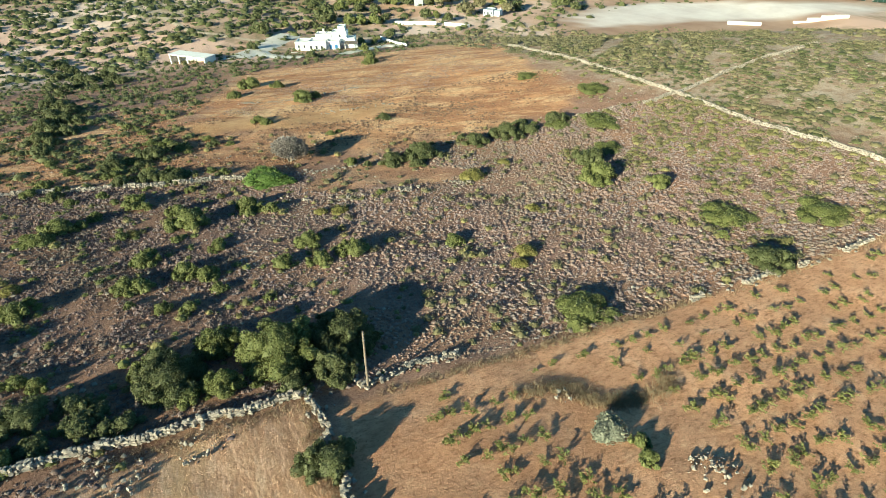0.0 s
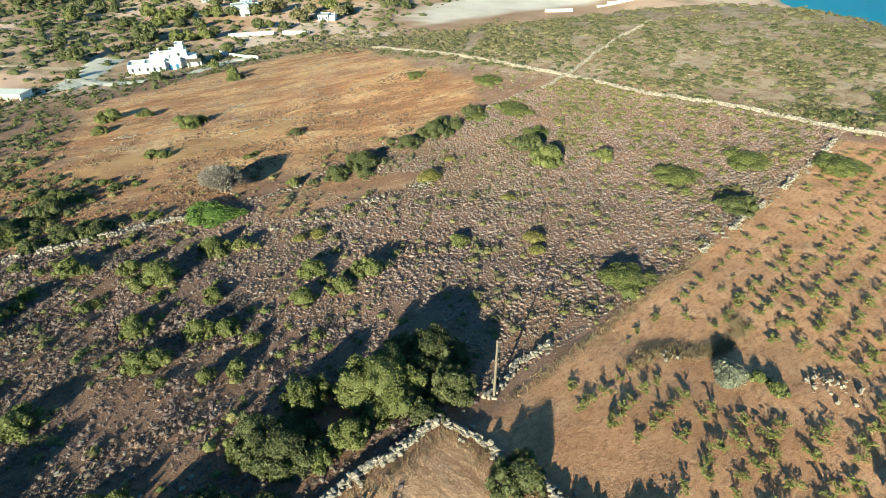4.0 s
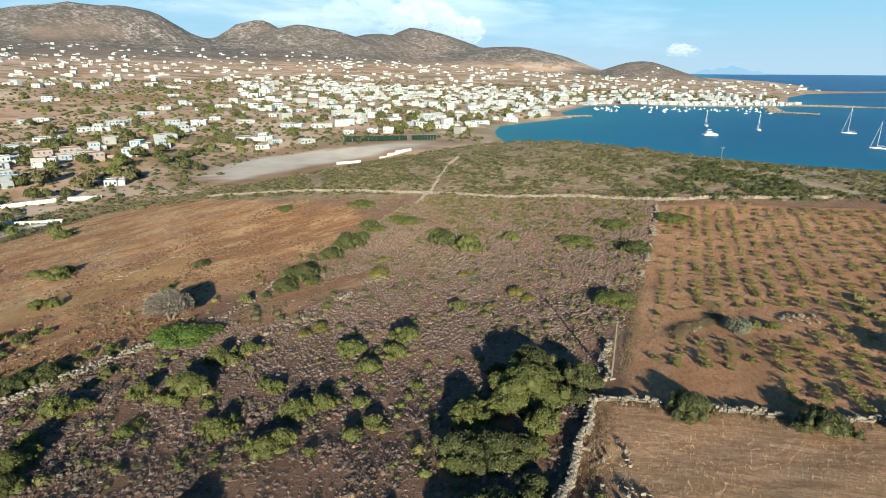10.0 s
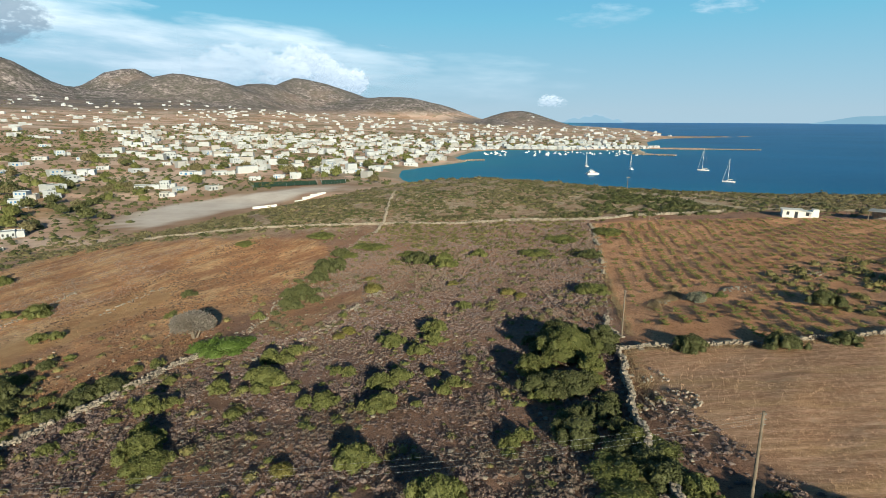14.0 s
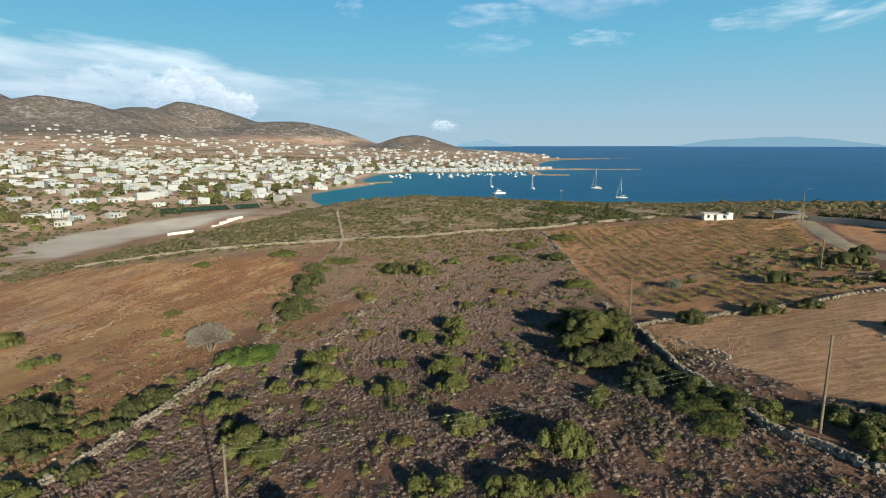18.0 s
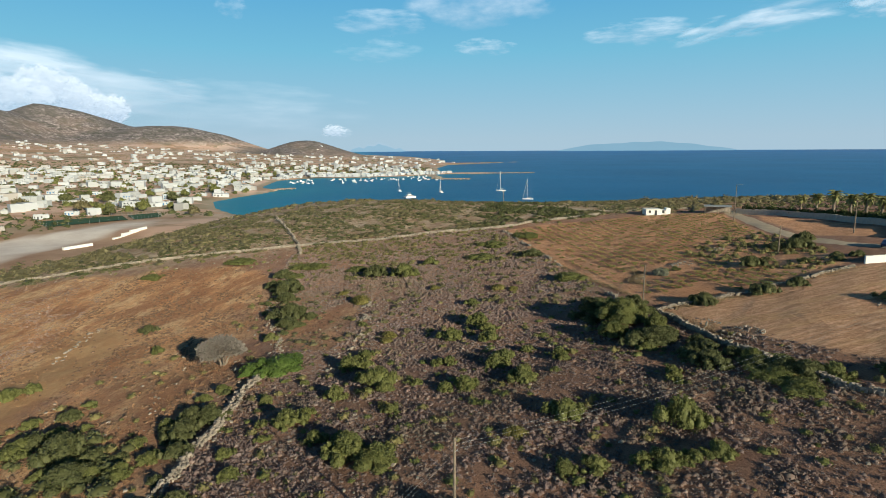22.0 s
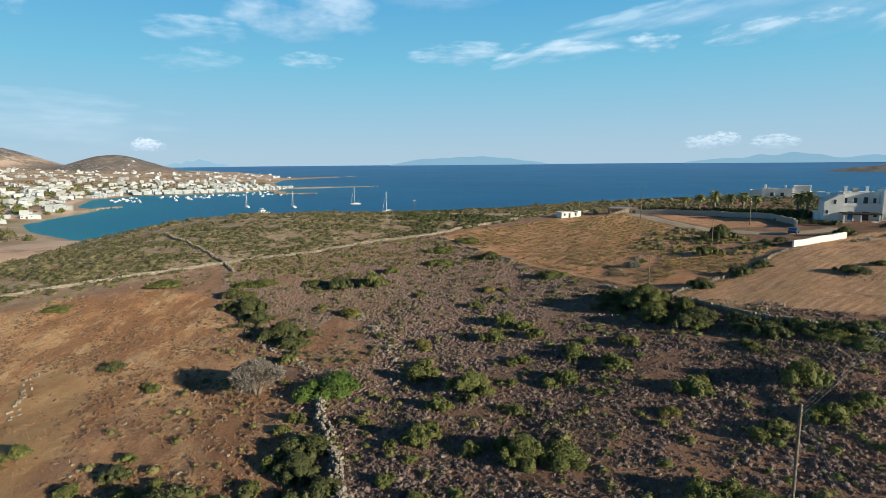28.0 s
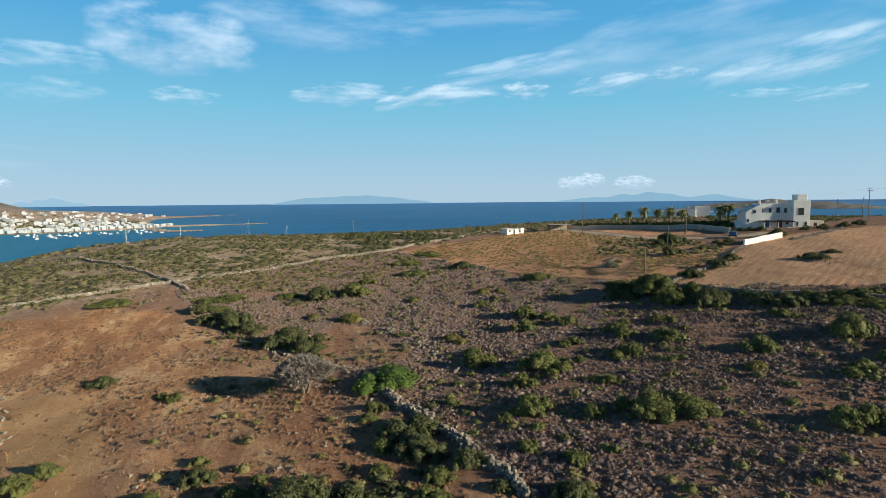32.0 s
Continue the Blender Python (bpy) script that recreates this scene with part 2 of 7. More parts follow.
def scrub_mat():
    """Dry thyme cushions: brown, redder or greyer from place to place."""
    n = Nodes("dry_thyme_twigs")
    c = n.ramp(n.island(), (0.0, (0.235, 0.17, 0.157)), (0.5, (0.275, 0.202, 0.19)), (1.0, (0.32, 0.241, 0.231)))
    c = n.mix(n.ramp(n.noise(0.11, 4), (0.42, 0.0), (0.62, 0.6)), c, (0.30, 0.192, 0.14))
    c = n.mix(n.ramp(n.noise(0.7, 3), (0.48, 0.0), (0.66, 0.55)), c, (0.31, 0.26, 0.238))
    c = n.mix(n.ramp(n.noise(0.05, 3), (0.5, 0.0), (0.68, 0.5)), c, (0.235, 0.20, 0.13))
    c = n.mix(n.ramp(n.noise(1.9, 3), (0.58, 0.0), (0.68, 0.5)), c, (0.13, 0.115, 0.06))
    c = n.mix(n.ramp(n.noise(2.6, 4), (0.42, 0.45), (0.5, 0.0)), c, (0.16, 0.105, 0.085))
    c = n.mix(n.ramp(n.noise(2.2, 4, 0.5, n.scaled(1, 1, 1, 0.9)), (0.55, 0.0), (0.64, 0.5)), c, (0.37, 0.30, 0.265))
    c = n.mix(n.ramp(n.noise(1.3, 3), (0.56, 0.0), (0.64, 0.45)), c, (0.33, 0.19, 0.125))
    return n.done(c, 0.85, 0.15)


SCRUB_DRY = scrub_mat()


def dimmed_scrub_mat():
    """Grey-brown scrub: the thyme again, with the corner's dimness put into its colour."""
    n = Nodes("dimmed_scrub_twigs")
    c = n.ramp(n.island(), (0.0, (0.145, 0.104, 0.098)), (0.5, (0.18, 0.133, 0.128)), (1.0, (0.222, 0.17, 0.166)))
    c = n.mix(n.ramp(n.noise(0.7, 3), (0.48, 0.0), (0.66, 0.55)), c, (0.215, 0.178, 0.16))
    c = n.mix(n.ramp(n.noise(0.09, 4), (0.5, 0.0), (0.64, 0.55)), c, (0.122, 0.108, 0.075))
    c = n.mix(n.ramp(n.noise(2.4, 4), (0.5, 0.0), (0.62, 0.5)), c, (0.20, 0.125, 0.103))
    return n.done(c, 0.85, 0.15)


SCRUB_DIMMED = dimmed_scrub_mat()
RUST_TUFT = plain_mat("rusty_dry_tufts", (0.22, 0.138, 0.092), 0.3, 1.2, 0.9, 0.15)
SCRUB_HILL = leaf_mat("grey_garrigue_leaves", (0.07, 0.066, 0.032), (0.148, 0.132, 0.066), (0.235, 0.205, 0.112), 0.15)
SCRUB_OLIVE = leaf_mat("olive_scrub_leaves", (0.075, 0.078, 0.027), (0.165, 0.155, 0.058), (0.29, 0.25, 0.11), 0.2)
LEAF_BUSH = leaf_mat("juniper_leaves", (0.06, 0.07, 0.022), (0.135, 0.15, 0.048), (0.25, 0.255, 0.09))
LEAF_DARK = leaf_mat("lentisk_leaves", (0.043, 0.051, 0.021), (0.095, 0.106, 0.042), (0.17, 0.175, 0.076))
LEAF_MAT = leaf_mat("fresh_green_leaves", (0.05, 0.088, 0.016), (0.095, 0.15, 0.03), (0.16, 0.225, 0.055))
LEAF_YELLOW = leaf_mat("yellow_spurge_leaves", (0.10, 0.095, 0.026), (0.19, 0.172, 0.048), (0.29, 0.255, 0.09))
LEAF_GREY = leaf_mat("bare_grey_twigs", (0.15, 0.13, 0.115), (0.235, 0.205, 0.183), (0.33, 0.295, 0.27), 0.2)
LEAF_VINE = leaf_mat("vine_leaves", (0.13, 0.145, 0.04), (0.25, 0.26, 0.08), (0.40, 0.37, 0.14), 0.4)
LEAF_SAGE = leaf_mat("grey_green_spiny_leaves", (0.10, 0.105, 0.075), (0.18, 0.185, 0.135), (0.28, 0.28, 0.21), 0.15)
LEAF_PALM = leaf_mat("palm_fronds", (0.09, 0.105, 0.035), (0.20, 0.21, 0.075), (0.38, 0.35, 0.16))

# ---------------------------------------------------------------- shape of the land
HILL = [14.06, 4.16, -5.00, -3.25, -1.46, 3.61, -0.09, 3.56, 5.16, 0.65, -1.57, -5.22, -2.11, -3.62,
        -1.84, 1.13, -0.77, -1.01, -1.65, 0.83, 1.07, 2.15, -12.85, -4.94, -4.17, 2.72, 1.25, 2.30,
        7.16, 5.77, 1.34, 0.93, 2.28, -1.15, 1.64, 6.95, 10.62, -7.79, 1.21, 4.47, 4.39, 3.77,
        6.09, -8.17, -10.07, -1.22, 4.05, 1.28, 1.28, 6.00, 1.69, 2.93, 0.88, 2.99, 2.41, 8.98,
        0.99, -7.99, -0.58, 0.75, 1.74, -1.37, -5.19, -6.10, -5.96, -1.21]
COAST = [(-4300, -700), (520, -700), (430, 0), (335, 170), (225, 215), (120, 228), (20, 250), (-30, 300), (-55, 335), (-85, 400),
         (-98, 461), (-82, 511), (-56, 572), (-52, 606), (-78, 640), (-76, 708), (-70, 806), (-27, 851), (67, 847), (173, 905),
         (201, 943), (376, 934), (378, 946), (215, 985), (253, 1250), (332, 1500), (430, 1600), (650, 1772), (652, 1797),
         (400, 1680), (380, 1800), (460, 2180), (497, 4000), (480, 4750), (-4300, 4750)]
PEAKS = [(-2408, 1302, 169, 330), (-2349, 1587, 250, 300), (-2252, 1801, 263, 280), (-2120, 1924, 247, 200), (-1916, 2413, 263, 190),
         (-1623, 2320, 232, 190), (-1464, 2400, 211, 210), (-1428, 2731, 221, 220), (-1340, 3030, 253, 190), (-1126, 3064, 205, 230),
         (-808, 2906, 149, 260), (-606, 2910, 132, 220), (-95, 2631, 84, 150)]


def inside(px, py, corners):
    """For arrays of points: which lie inside the outline."""
    r = np.zeros(px.shape, bool)
    for (x0, y0), (x1, y1) in zip(corners, corners[1:] + corners[:1]):
        with np.errstate(divide="ignore", invalid="ignore"):
            r ^= ((y0 > py) != (y1 > py)) & (px < (x1 - x0) * (py - y0) / (y1 - y0 + 1e-12) + x0)
    return r


def edge_distance(px, py, corners):
    d = np.full(px.shape, 1e9)
    for (x0, y0), (x1, y1) in zip(corners, corners[1:] + corners[:1]):
        ax, ay = x1 - x0, y1 - y0
        s = np.clip(((px - x0) * ax + (py - y0) * ay) / (ax * ax + ay * ay), 0, 1)
        d = np.minimum(d, np.hypot(px - x0 - s * ax, py - y0 - s * ay))
    return np.where(inside(px, py, corners), d, -d)


def soft(x, a, b):
    s = np.clip((x - a) / (b - a), 0, 1)
    return s * s * (3 - 2 * s)


def near_land(x, y):
    z = HILL[0] + HILL[1] * x / 100 + HILL[2] * y / 100
    k = 3
    for cx in range(-220, 261, 60):
        for cy in range(-110, 251, 60):
            z = z + HILL[k] * np.exp(-((x - cx) ** 2 + (y - cy) ** 2) / 4608.0)
            k += 1
    return z - 2.0 * np.exp(-((x + 13) ** 2 + (y - 125) ** 2) / 968.0)


def value_noise(x, y):
    """Smooth random heights between 0 and 1 over a unit grid."""
    ix, iy = np.floor(x), np.floor(y)
    u, v = x - ix, y - iy
    u, v = u * u * (3 - 2 * u), v * v * (3 - 2 * v)

    def corner(a, b):
        h = np.sin(a * 127.1 + b * 311.7) * 43758.5453
        return h - np.floor(h)

    low = corner(ix, iy) * (1 - u) + corner(ix + 1, iy) * u
    high = corner(ix, iy + 1) * (1 - u) + corner(ix + 1, iy + 1) * u
    return low * (1 - v) + high * v


def ripple(x, y):
    return (np.sin(0.9 * x + 1.3 * np.sin(0.31 * y)) * np.sin(0.77 * y + 1.1 * np.sin(0.4 * x)) * 0.07
            + np.sin(0.23 * x + 2.0 + np.sin(0.17 * y)) * np.sin(0.29 * y + 0.8) * 0.14)


def ground_z(x, y):
    """Height of the ground, for numbers or arrays."""
    x, y = np.asarray(x, float), np.asarray(y, float)
    sd = edge_distance(x, y, COAST)
    inland = np.maximum(sd, 0)
    base = 1.2 + 1.6 * (1 - np.exp(-inland / 25)) + soft(y, 200, 420) * (0.020 * inland + 20 * (inland / 1000) ** 2)
    base = np.where(y > 300, base, base + 10 * soft(x, -150, 150) * (1 - np.exp(-inland / 60)))
    tall = np.maximum(base, 0.1) ** 4
    for px, py, h, r in PEAKS:
        tall = tall + (h * np.exp(-((x - px) ** 2 + (y - py) ** 2) / (2 * r * r))) ** 4
    rough = (np.sin(0.011 * x + 2 * np.sin(0.006 * y)) * np.sin(0.013 * y + 1.7) + 0.5 * np.sin(0.031 * x + 0.027 * y)) * 0.05
    far = tall ** 0.25
    crag = sum((1 - 2 * np.abs(value_noise(x / s + 7.7, y / s + 3.1) - 0.5)) * k for s, k in ((330.0, 0.5), (150.0, 0.3), (70.0, 0.2))) - 0.55
    far = far * (1 + (0.5 * rough + 0.09 * crag) * soft(far, 25, 120))
    w = soft(np.minimum(np.minimum(x + 260, 300 - x), np.minimum(y + 150, 255 - y)), 0, 60)
    z = w * (near_land(x, y) + ripple(x, y)) + (1 - w) * far
    z = np.where((sd > 0) & (z < 1.0), 1.0, z)
    shore = soft(sd, -2, 14)
    return np.where(sd < 14, z * shore + (1 - shore) * np.clip(sd * 0.25, -6, 0.4), z)


def gz(x, y):
    return float(ground_z(x, y))


def spread(lo, hi, fine_lo, fine_hi, step, grow):
    """Grid lines: even in the middle, wider and wider outside."""
    mid = np.arange(fine_lo, fine_hi + 1e-6, step)
    left, right, s = [], [], step
    p = fine_lo
    while p > lo:
        s = min(s * grow, 58.0)
        p -= s
        left.append(p)
    p, s = fine_hi, step
    while p < hi:
        s = min(s * grow, 58.0)
        p += s
        right.append(p)
    return np.array(left[::-1] + mid.tolist() + right)


def mesh_from(name, verts, faces, flat=False):
    """A mesh from arrays; faces is an (n, 3) or (n, 4) array; flat: hard-edged."""
    me = bpy.data.meshes.new(name)
    verts, faces = np.asarray(verts, np.float32), np.asarray(faces, np.int32)
    k = faces.shape[1]
    me.vertices.add(len(verts))
    me.vertices.foreach_set("co", verts.ravel())
    me.loops.add(faces.size)
    me.loops.foreach_set("vertex_index", faces.ravel())
    me.polygons.add(len(faces))
    me.polygons.foreach_set("loop_start", np.arange(0, faces.size, k, dtype=np.int32))
    me.polygons.foreach_set("use_smooth", np.full(len(faces), not flat))
    me.update(calc_edges=True)
    me.validate()
    return me


def grid_faces(nx, ny):
    i = np.arange(nx - 1)[:, None] * ny + np.arange(ny - 1)[None, :]
    return np.stack([i, i + ny, i + ny + 1, i + 1], -1).reshape(-1, 4)


FIELD = [(-33, -13), (-27, 1), (-17, 14), (-11, 27), (-10, 50), (-14, 57), (-21, 61), (-60, 69), (-92, 82), (-117, 98), (-100, 45), (-88, 4)]
RUST = [(-48, -45), (-15, -38), (-10.5, -10), (-9, 4), (-10, 27), (-20, 20), (-33, -10), (-60, -5)]
BARE = [(-30, 29), (-27, 12), (-28.5, 3), (-30, -10), (-36, -12), (-38, 3), (-36, 12), (-37, 24)]
PATCH = [(-5.7, 6), (-5.4, 14), (-0.6, 20), (5.2, 25), (6.5, 20), (5.4, 14), (3.8, 5), (2, 1)]
VINEYARD = [(44.2, -5.6), (43.8, 10), (44.6, 31), (45.2, 66), (78, 65), (99, 62), (100, 56), (88, 28), (82, 11), (77, -1), (66, -5)]
STUBBLE = [(43, -7), (43.2, -14), (44.6, -18), (46.5, -24), (50, -31), (62, -40), (110, -48), (125, -20), (92, -5), (76, -3.5), (66, -5.5), (57, -6.2)]
PADDOCK = [(101, 44), (105, 52), (110, 36), (108.5, 22), (99, 13), (92, 22)]
SALT = [(-138, 153), (-157, 174), (-166, 201), (-160, 227), (-148, 255), (-123, 283), (-93, 308), (-98, 279), (-110, 249), (-119, 219), (-125, 191), (-126, 165)]
MEADOW = [(-262, 170), (-254, 180), (-227, 207), (-196, 168), (-183, 137), (-206, 133)]


def build_ground():
    xs = spread(-4300, 900, -62, 112, 1.0, 1.07)
    ys = spread(-700, 4750, -72, 84, 1.0, 1.07)
    gx, gy = np.meshgrid(xs, ys, indexing="ij")
    x, y = gx.ravel(), gy.ravel()
    z = ground_z(x, y)
    me = mesh_from("ground", np.stack([x, y, z], -1), grid_faces(len(xs), len(ys)))
    wob = 1.6 * np.sin(0.35 * x + np.sin(0.5 * y)) * np.sin(0.41 * y)
    sd = edge_distance(x, y, COAST)
    home = soft(np.minimum(np.minimum(x + 135, 240 - x), np.minimum(y + 200, 190 - y)), 0, 35)
    marks = {
        # where dimness is put into the soil colour: towards the south-east
        "dim_soil": soft(y - 0.25 * x + 14 * (value_noise(x / 11, y / 11) - 0.5), 2, -26),
        "field": soft(edge_distance(x, y, FIELD) + 1.5 * wob, -3.0, 3.0),
        "rust": 0.55 * soft(edge_distance(x, y, PATCH) + wob, -1, 2) + 0.7 * soft(edge_distance(x, y, RUST) + 2.0 * wob, -4.0, 4.0),
        "bare": 0.8 * np.maximum(soft(edge_distance(x, y, BARE) + wob, -2.0, 2.0), soft(edge_distance(x, y, MEADOW) + wob, -3.0, 3.0)),
        "vine": np.maximum(soft(edge_distance(x, y, VINEYARD) + 0.2 * wob, -0.6, 0.6), soft(edge_distance(x, y, PADDOCK) + 0.3 * wob, -0.8, 0.8)),
        "stubble": soft(edge_distance(x, y, STUBBLE) + 0.4 * wob, -0.8, 0.8),
        "hill": soft(y - 0.08 * x + 2 * wob, 60, 80) * home,
        "valley": (1 - home),
        "rock": np.maximum(soft(z, 55, 95), soft(np.hypot(x + 98, y - 2630), 420, 200)) * soft(y, 500, 900),
        "salt": soft(edge_distance(x, y, SALT) + 2 * wob + 26 * (value_noise(x / 38, y / 38) - 0.5) + 9 * (value_noise(x / 11, y / 11) - 0.5), -3, 9),
        "mud": soft(edge_distance(x, y, SALT) + 4 * wob, -38, -6) * soft(z, 4.5, 2.6),
        "sand": soft(sd, 10, 4) * soft(y, 300, 330),
    }
    for key, value in marks.items():
        a = me.attributes.new(key, "FLOAT", "POINT")
        a.data.foreach_set("value", value.astype(np.float32))
    for p in (me.polygons,):
        p.foreach_set("use_smooth", np.ones(len(p), bool))
    me.materials.append(GROUND)
    return tagged(new("ground", me), "dry island land of scrub, red fields and stony hills", "ground", kind="structure")


build_ground()


def build_sea():
    n = Nodes("sea_water")
    deep = n.ramp(n.noise(0.004, 4), (0.35, (0.012, 0.115, 0.315)), (0.65, (0.018, 0.150, 0.385)))
    deep = n.mix(n.attr("shallow"), deep, (0.035, 0.27, 0.40))
    n.bump(n.mix(0.5, n.noise(0.35, 5, 0.7), n.noise(1.4, 3)), 0.35, 0.6)
    n.bsdf.inputs["IOR"].default_value = 1.12
    n.done(deep, 0.35, 0.15)
    rings = np.concatenate([np.arange(0, 1800, 30), np.geomspace(1800, 4880, 22)])
    turn = np.linspace(0, 2 * np.pi, 289)
    rr, aa = np.meshgrid(rings, turn, indexing="ij")
    # a slight dish, so that the far rim meets the eye at the true horizon
    z = 27.0 * (np.maximum(rr - 2200, 0) / 2680) ** 2
    v = np.stack([rr * np.sin(aa), rr * np.cos(aa), z], -1).reshape(-1, 3)
    me = mesh_from("water", v, grid_faces(len(rings), len(turn))[:, ::-1])
    shallow = np.exp(np.minimum(edge_distance(v[:, 0], v[:, 1], COAST), 0) / 110.0) * soft(v[:, 0], 420, 120)
    a = me.attributes.new("shallow", "FLOAT", "POINT")
    a.data.foreach_set("value", (0.8 * shallow).astype(np.float32))
    me.materials.append(n.mat)
    tagged(new("water", me), "deep blue open sea and sheltered bay", "sea", kind="structure")


build_sea()


# ---------------------------------------------------------------- building blocks
def part(name, bm, material, parent, label=""):
    """Links a bmesh, or a ready mesh, as one mesh object under a thing or a part."""
    if isinstance(bm, bpy.types.Mesh):
        me = bm
    else:
        me = bpy.data.meshes.new(name)
        bm.to_mesh(me)
        bm.free()
    if not me.materials:
        me.materials.append(material)
    ob = new(name, me)
    ob.parent = parent
    return tagged(ob, label)


def thing(name, label, category, m=None, group="", kind=""):
    ob = new(name)
    ob.empty_display_size = 0.2
    if m is not None:
        ob.matrix_basis = m
    return tagged(ob, label, category, group, kind)


def add_box(bm, x0, x1, y0, y1, z0, z1, bevel=0.0):
    vs = [bm.verts.new((x, y, z)) for x in (x0, x1) for y in (y0, y1) for z in (z0, z1)]
    fs = [bm.faces.new([vs[i] for i in f]) for f in ((0, 1, 3, 2), (4, 6, 7, 5), (0, 4, 5, 1), (2, 3, 7, 6), (0, 2, 6, 4), (1, 5, 7, 3))]
    if bevel:
        es = {e for f in fs for e in f.edges}
        bmesh.ops.bevel(bm, geom=list(es), offset=bevel, segments=2, affect="EDGES", profile=0.5)


def box(x0, x1, y0, y1, z0, z1, bevel=0.0):
    bm = bmesh.new()
    add_box(bm, x0, x1, y0, y1, z0, z1, bevel)
    return bm


def add_tube(bm, a, b, r0, r1, seg=8):
    """A tapered round bar from a to b."""
    a, b = Vector(a), Vector(b)
    q = (b - a).to_track_quat("Z", "Y")
    rings = []
    for p, r in ((a, r0), (b, r1)):
        rings.append([bm.verts.new(p + q @ Vector((r * math.cos(t), r * math.sin(t), 0))) for t in (2 * math.pi * i / seg for i in range(seg))])
    for i in range(seg):
        j = (i + 1) % seg
        bm.faces.new((rings[0][i], rings[0][j], rings[1][j], rings[1][i]))
    bm.faces.new(rings[0][::-1])
    bm.faces.new(rings[1])


def tube(a, b, r0, r1, seg=8):
    bm = bmesh.new()
    add_tube(bm, a, b, r0, r1, seg)
    return bm


def leaf_cloud(rng, lobes, count, size, lift=0.35, fill=0.75):
    """Many small leaf blades over a set of lobes (x, y, z, rx, rz): arrays of points and triangles."""
    vol = np.array([l[3] ** 2 for l in lobes])
    pick = rng.choice(len(lobes), count, p=vol / vol.sum())
    L = np.array(lobes)[pick]
    d = rng.normal(size=(count, 3))
    d[:, 2] = np.abs(d[:, 2]) * 1.0 - 0.25 * rng.random(count)
    d /= np.linalg.norm(d, axis=1)[:, None]
    rad = fill + (1.08 - fill) * rng.random(count) ** 0.6
    c = np.stack([L[:, 0] + d[:, 0] * L[:, 3] * rad, L[:, 1] + d[:, 1] * L[:, 3] * rad, L[:, 2] + d[:, 2] * L[:, 4] * rad], -1)
    c[:, 2] = np.maximum(c[:, 2], 0.02)
    s = size * (0.6 + 0.8 * rng.random(count))[:, None]
    u = rng.normal(size=(count, 3))
    u -= d * (u * d).sum(1)[:, None] * 0.6
    u /= np.linalg.norm(u, axis=1)[:, None]
    v = np.cross(u, d + 0.7 * rng.normal(size=(count, 3)))
    v /= np.linalg.norm(v, axis=1)[:, None] + 1e-9
    tip = d * lift
    p = np.stack([c - u * s * 0.62 - v * s * 0.3, c + v * s * 0.8 + tip * s, c + u * s * 0.62 - v * s * 0.3 + tip * s * 0.3], 1).reshape(-1, 3)
    return p, np.arange(count * 3).reshape(-1, 3)


def dome(rng, rx, rz, seg=7, rings=2, base=0.0, rough=0.22):
    """A rough low dome, as the dense inside of a bush: points and triangles."""
    p, f = [], []
    for k in range(rings + 1):
        a = 0.5 * math.pi * k / (rings + 0.35)
        for i in range(seg):
            t = 2 * math.pi * i / seg
            w = 1 + rough * rng.normal()
            p.append((rx * math.cos(a) * math.cos(t) * w, rx * math.cos(a) * math.sin(t) * w, base + rz * math.sin(a) * (1 + 0.1 * rng.normal())))
    for k in range(rings):
        for i in range(seg):
            j = (i + 1) % seg
            f += [(k * seg + i, k * seg + j, (k + 1) * seg + j), (k * seg + i, (k + 1) * seg + j, (k + 1) * seg + i)]
    f += [(rings * seg, rings * seg + i, rings * seg + i + 1) for i in range(1, seg - 1)]
    return np.array(p), np.array(f)


def merge(pieces):
    ps, fs, k = [], [], 0
    for p, f in pieces:
        ps.append(p)
        fs.append(f + k)
        k += len(p)
    return np.concatenate(ps), np.concatenate(fs)


def scatter(name, protos, xs, ys, size, tall, material, seed, label, category, sink=0.03, flat=False):
    """One object of many small plants or stones, each a turned and scaled prototype standing on the ground."""
    rng = np.random.default_rng(seed)
    zs = ground_z(xs, ys)
    n = len(xs)
    kind = rng.integers(0, len(protos), n)
    turn = rng.random(n) * 2 * np.pi
    out = []
    for k, (p, f) in enumerate(protos):
        m = kind == k
        c, s = np.cos(turn[m])[:, None], np.sin(turn[m])[:, None]
        sz, tl = size[m][:, None], tall[m][:, None]
        X = xs[m][:, None] + sz * (c * p[:, 0] - s * p[:, 1])
        Y = ys[m][:, None] + sz * (s * p[:, 0] + c * p[:, 1])
        Z = zs[m][:, None] - sink + tl * p[:, 2]
        v = np.stack([X, Y, Z], -1).reshape(-1, 3)
        ff = (f[None] + (np.arange(m.sum()) * len(p))[:, None, None]).reshape(-1, f.shape[1])
        out.append((v, ff))
    v, f = merge(out)
    me = mesh_from(name, v, f, flat)
    me.materials.append(material)
    return tagged(new(name, me), label, category, kind="stuff")


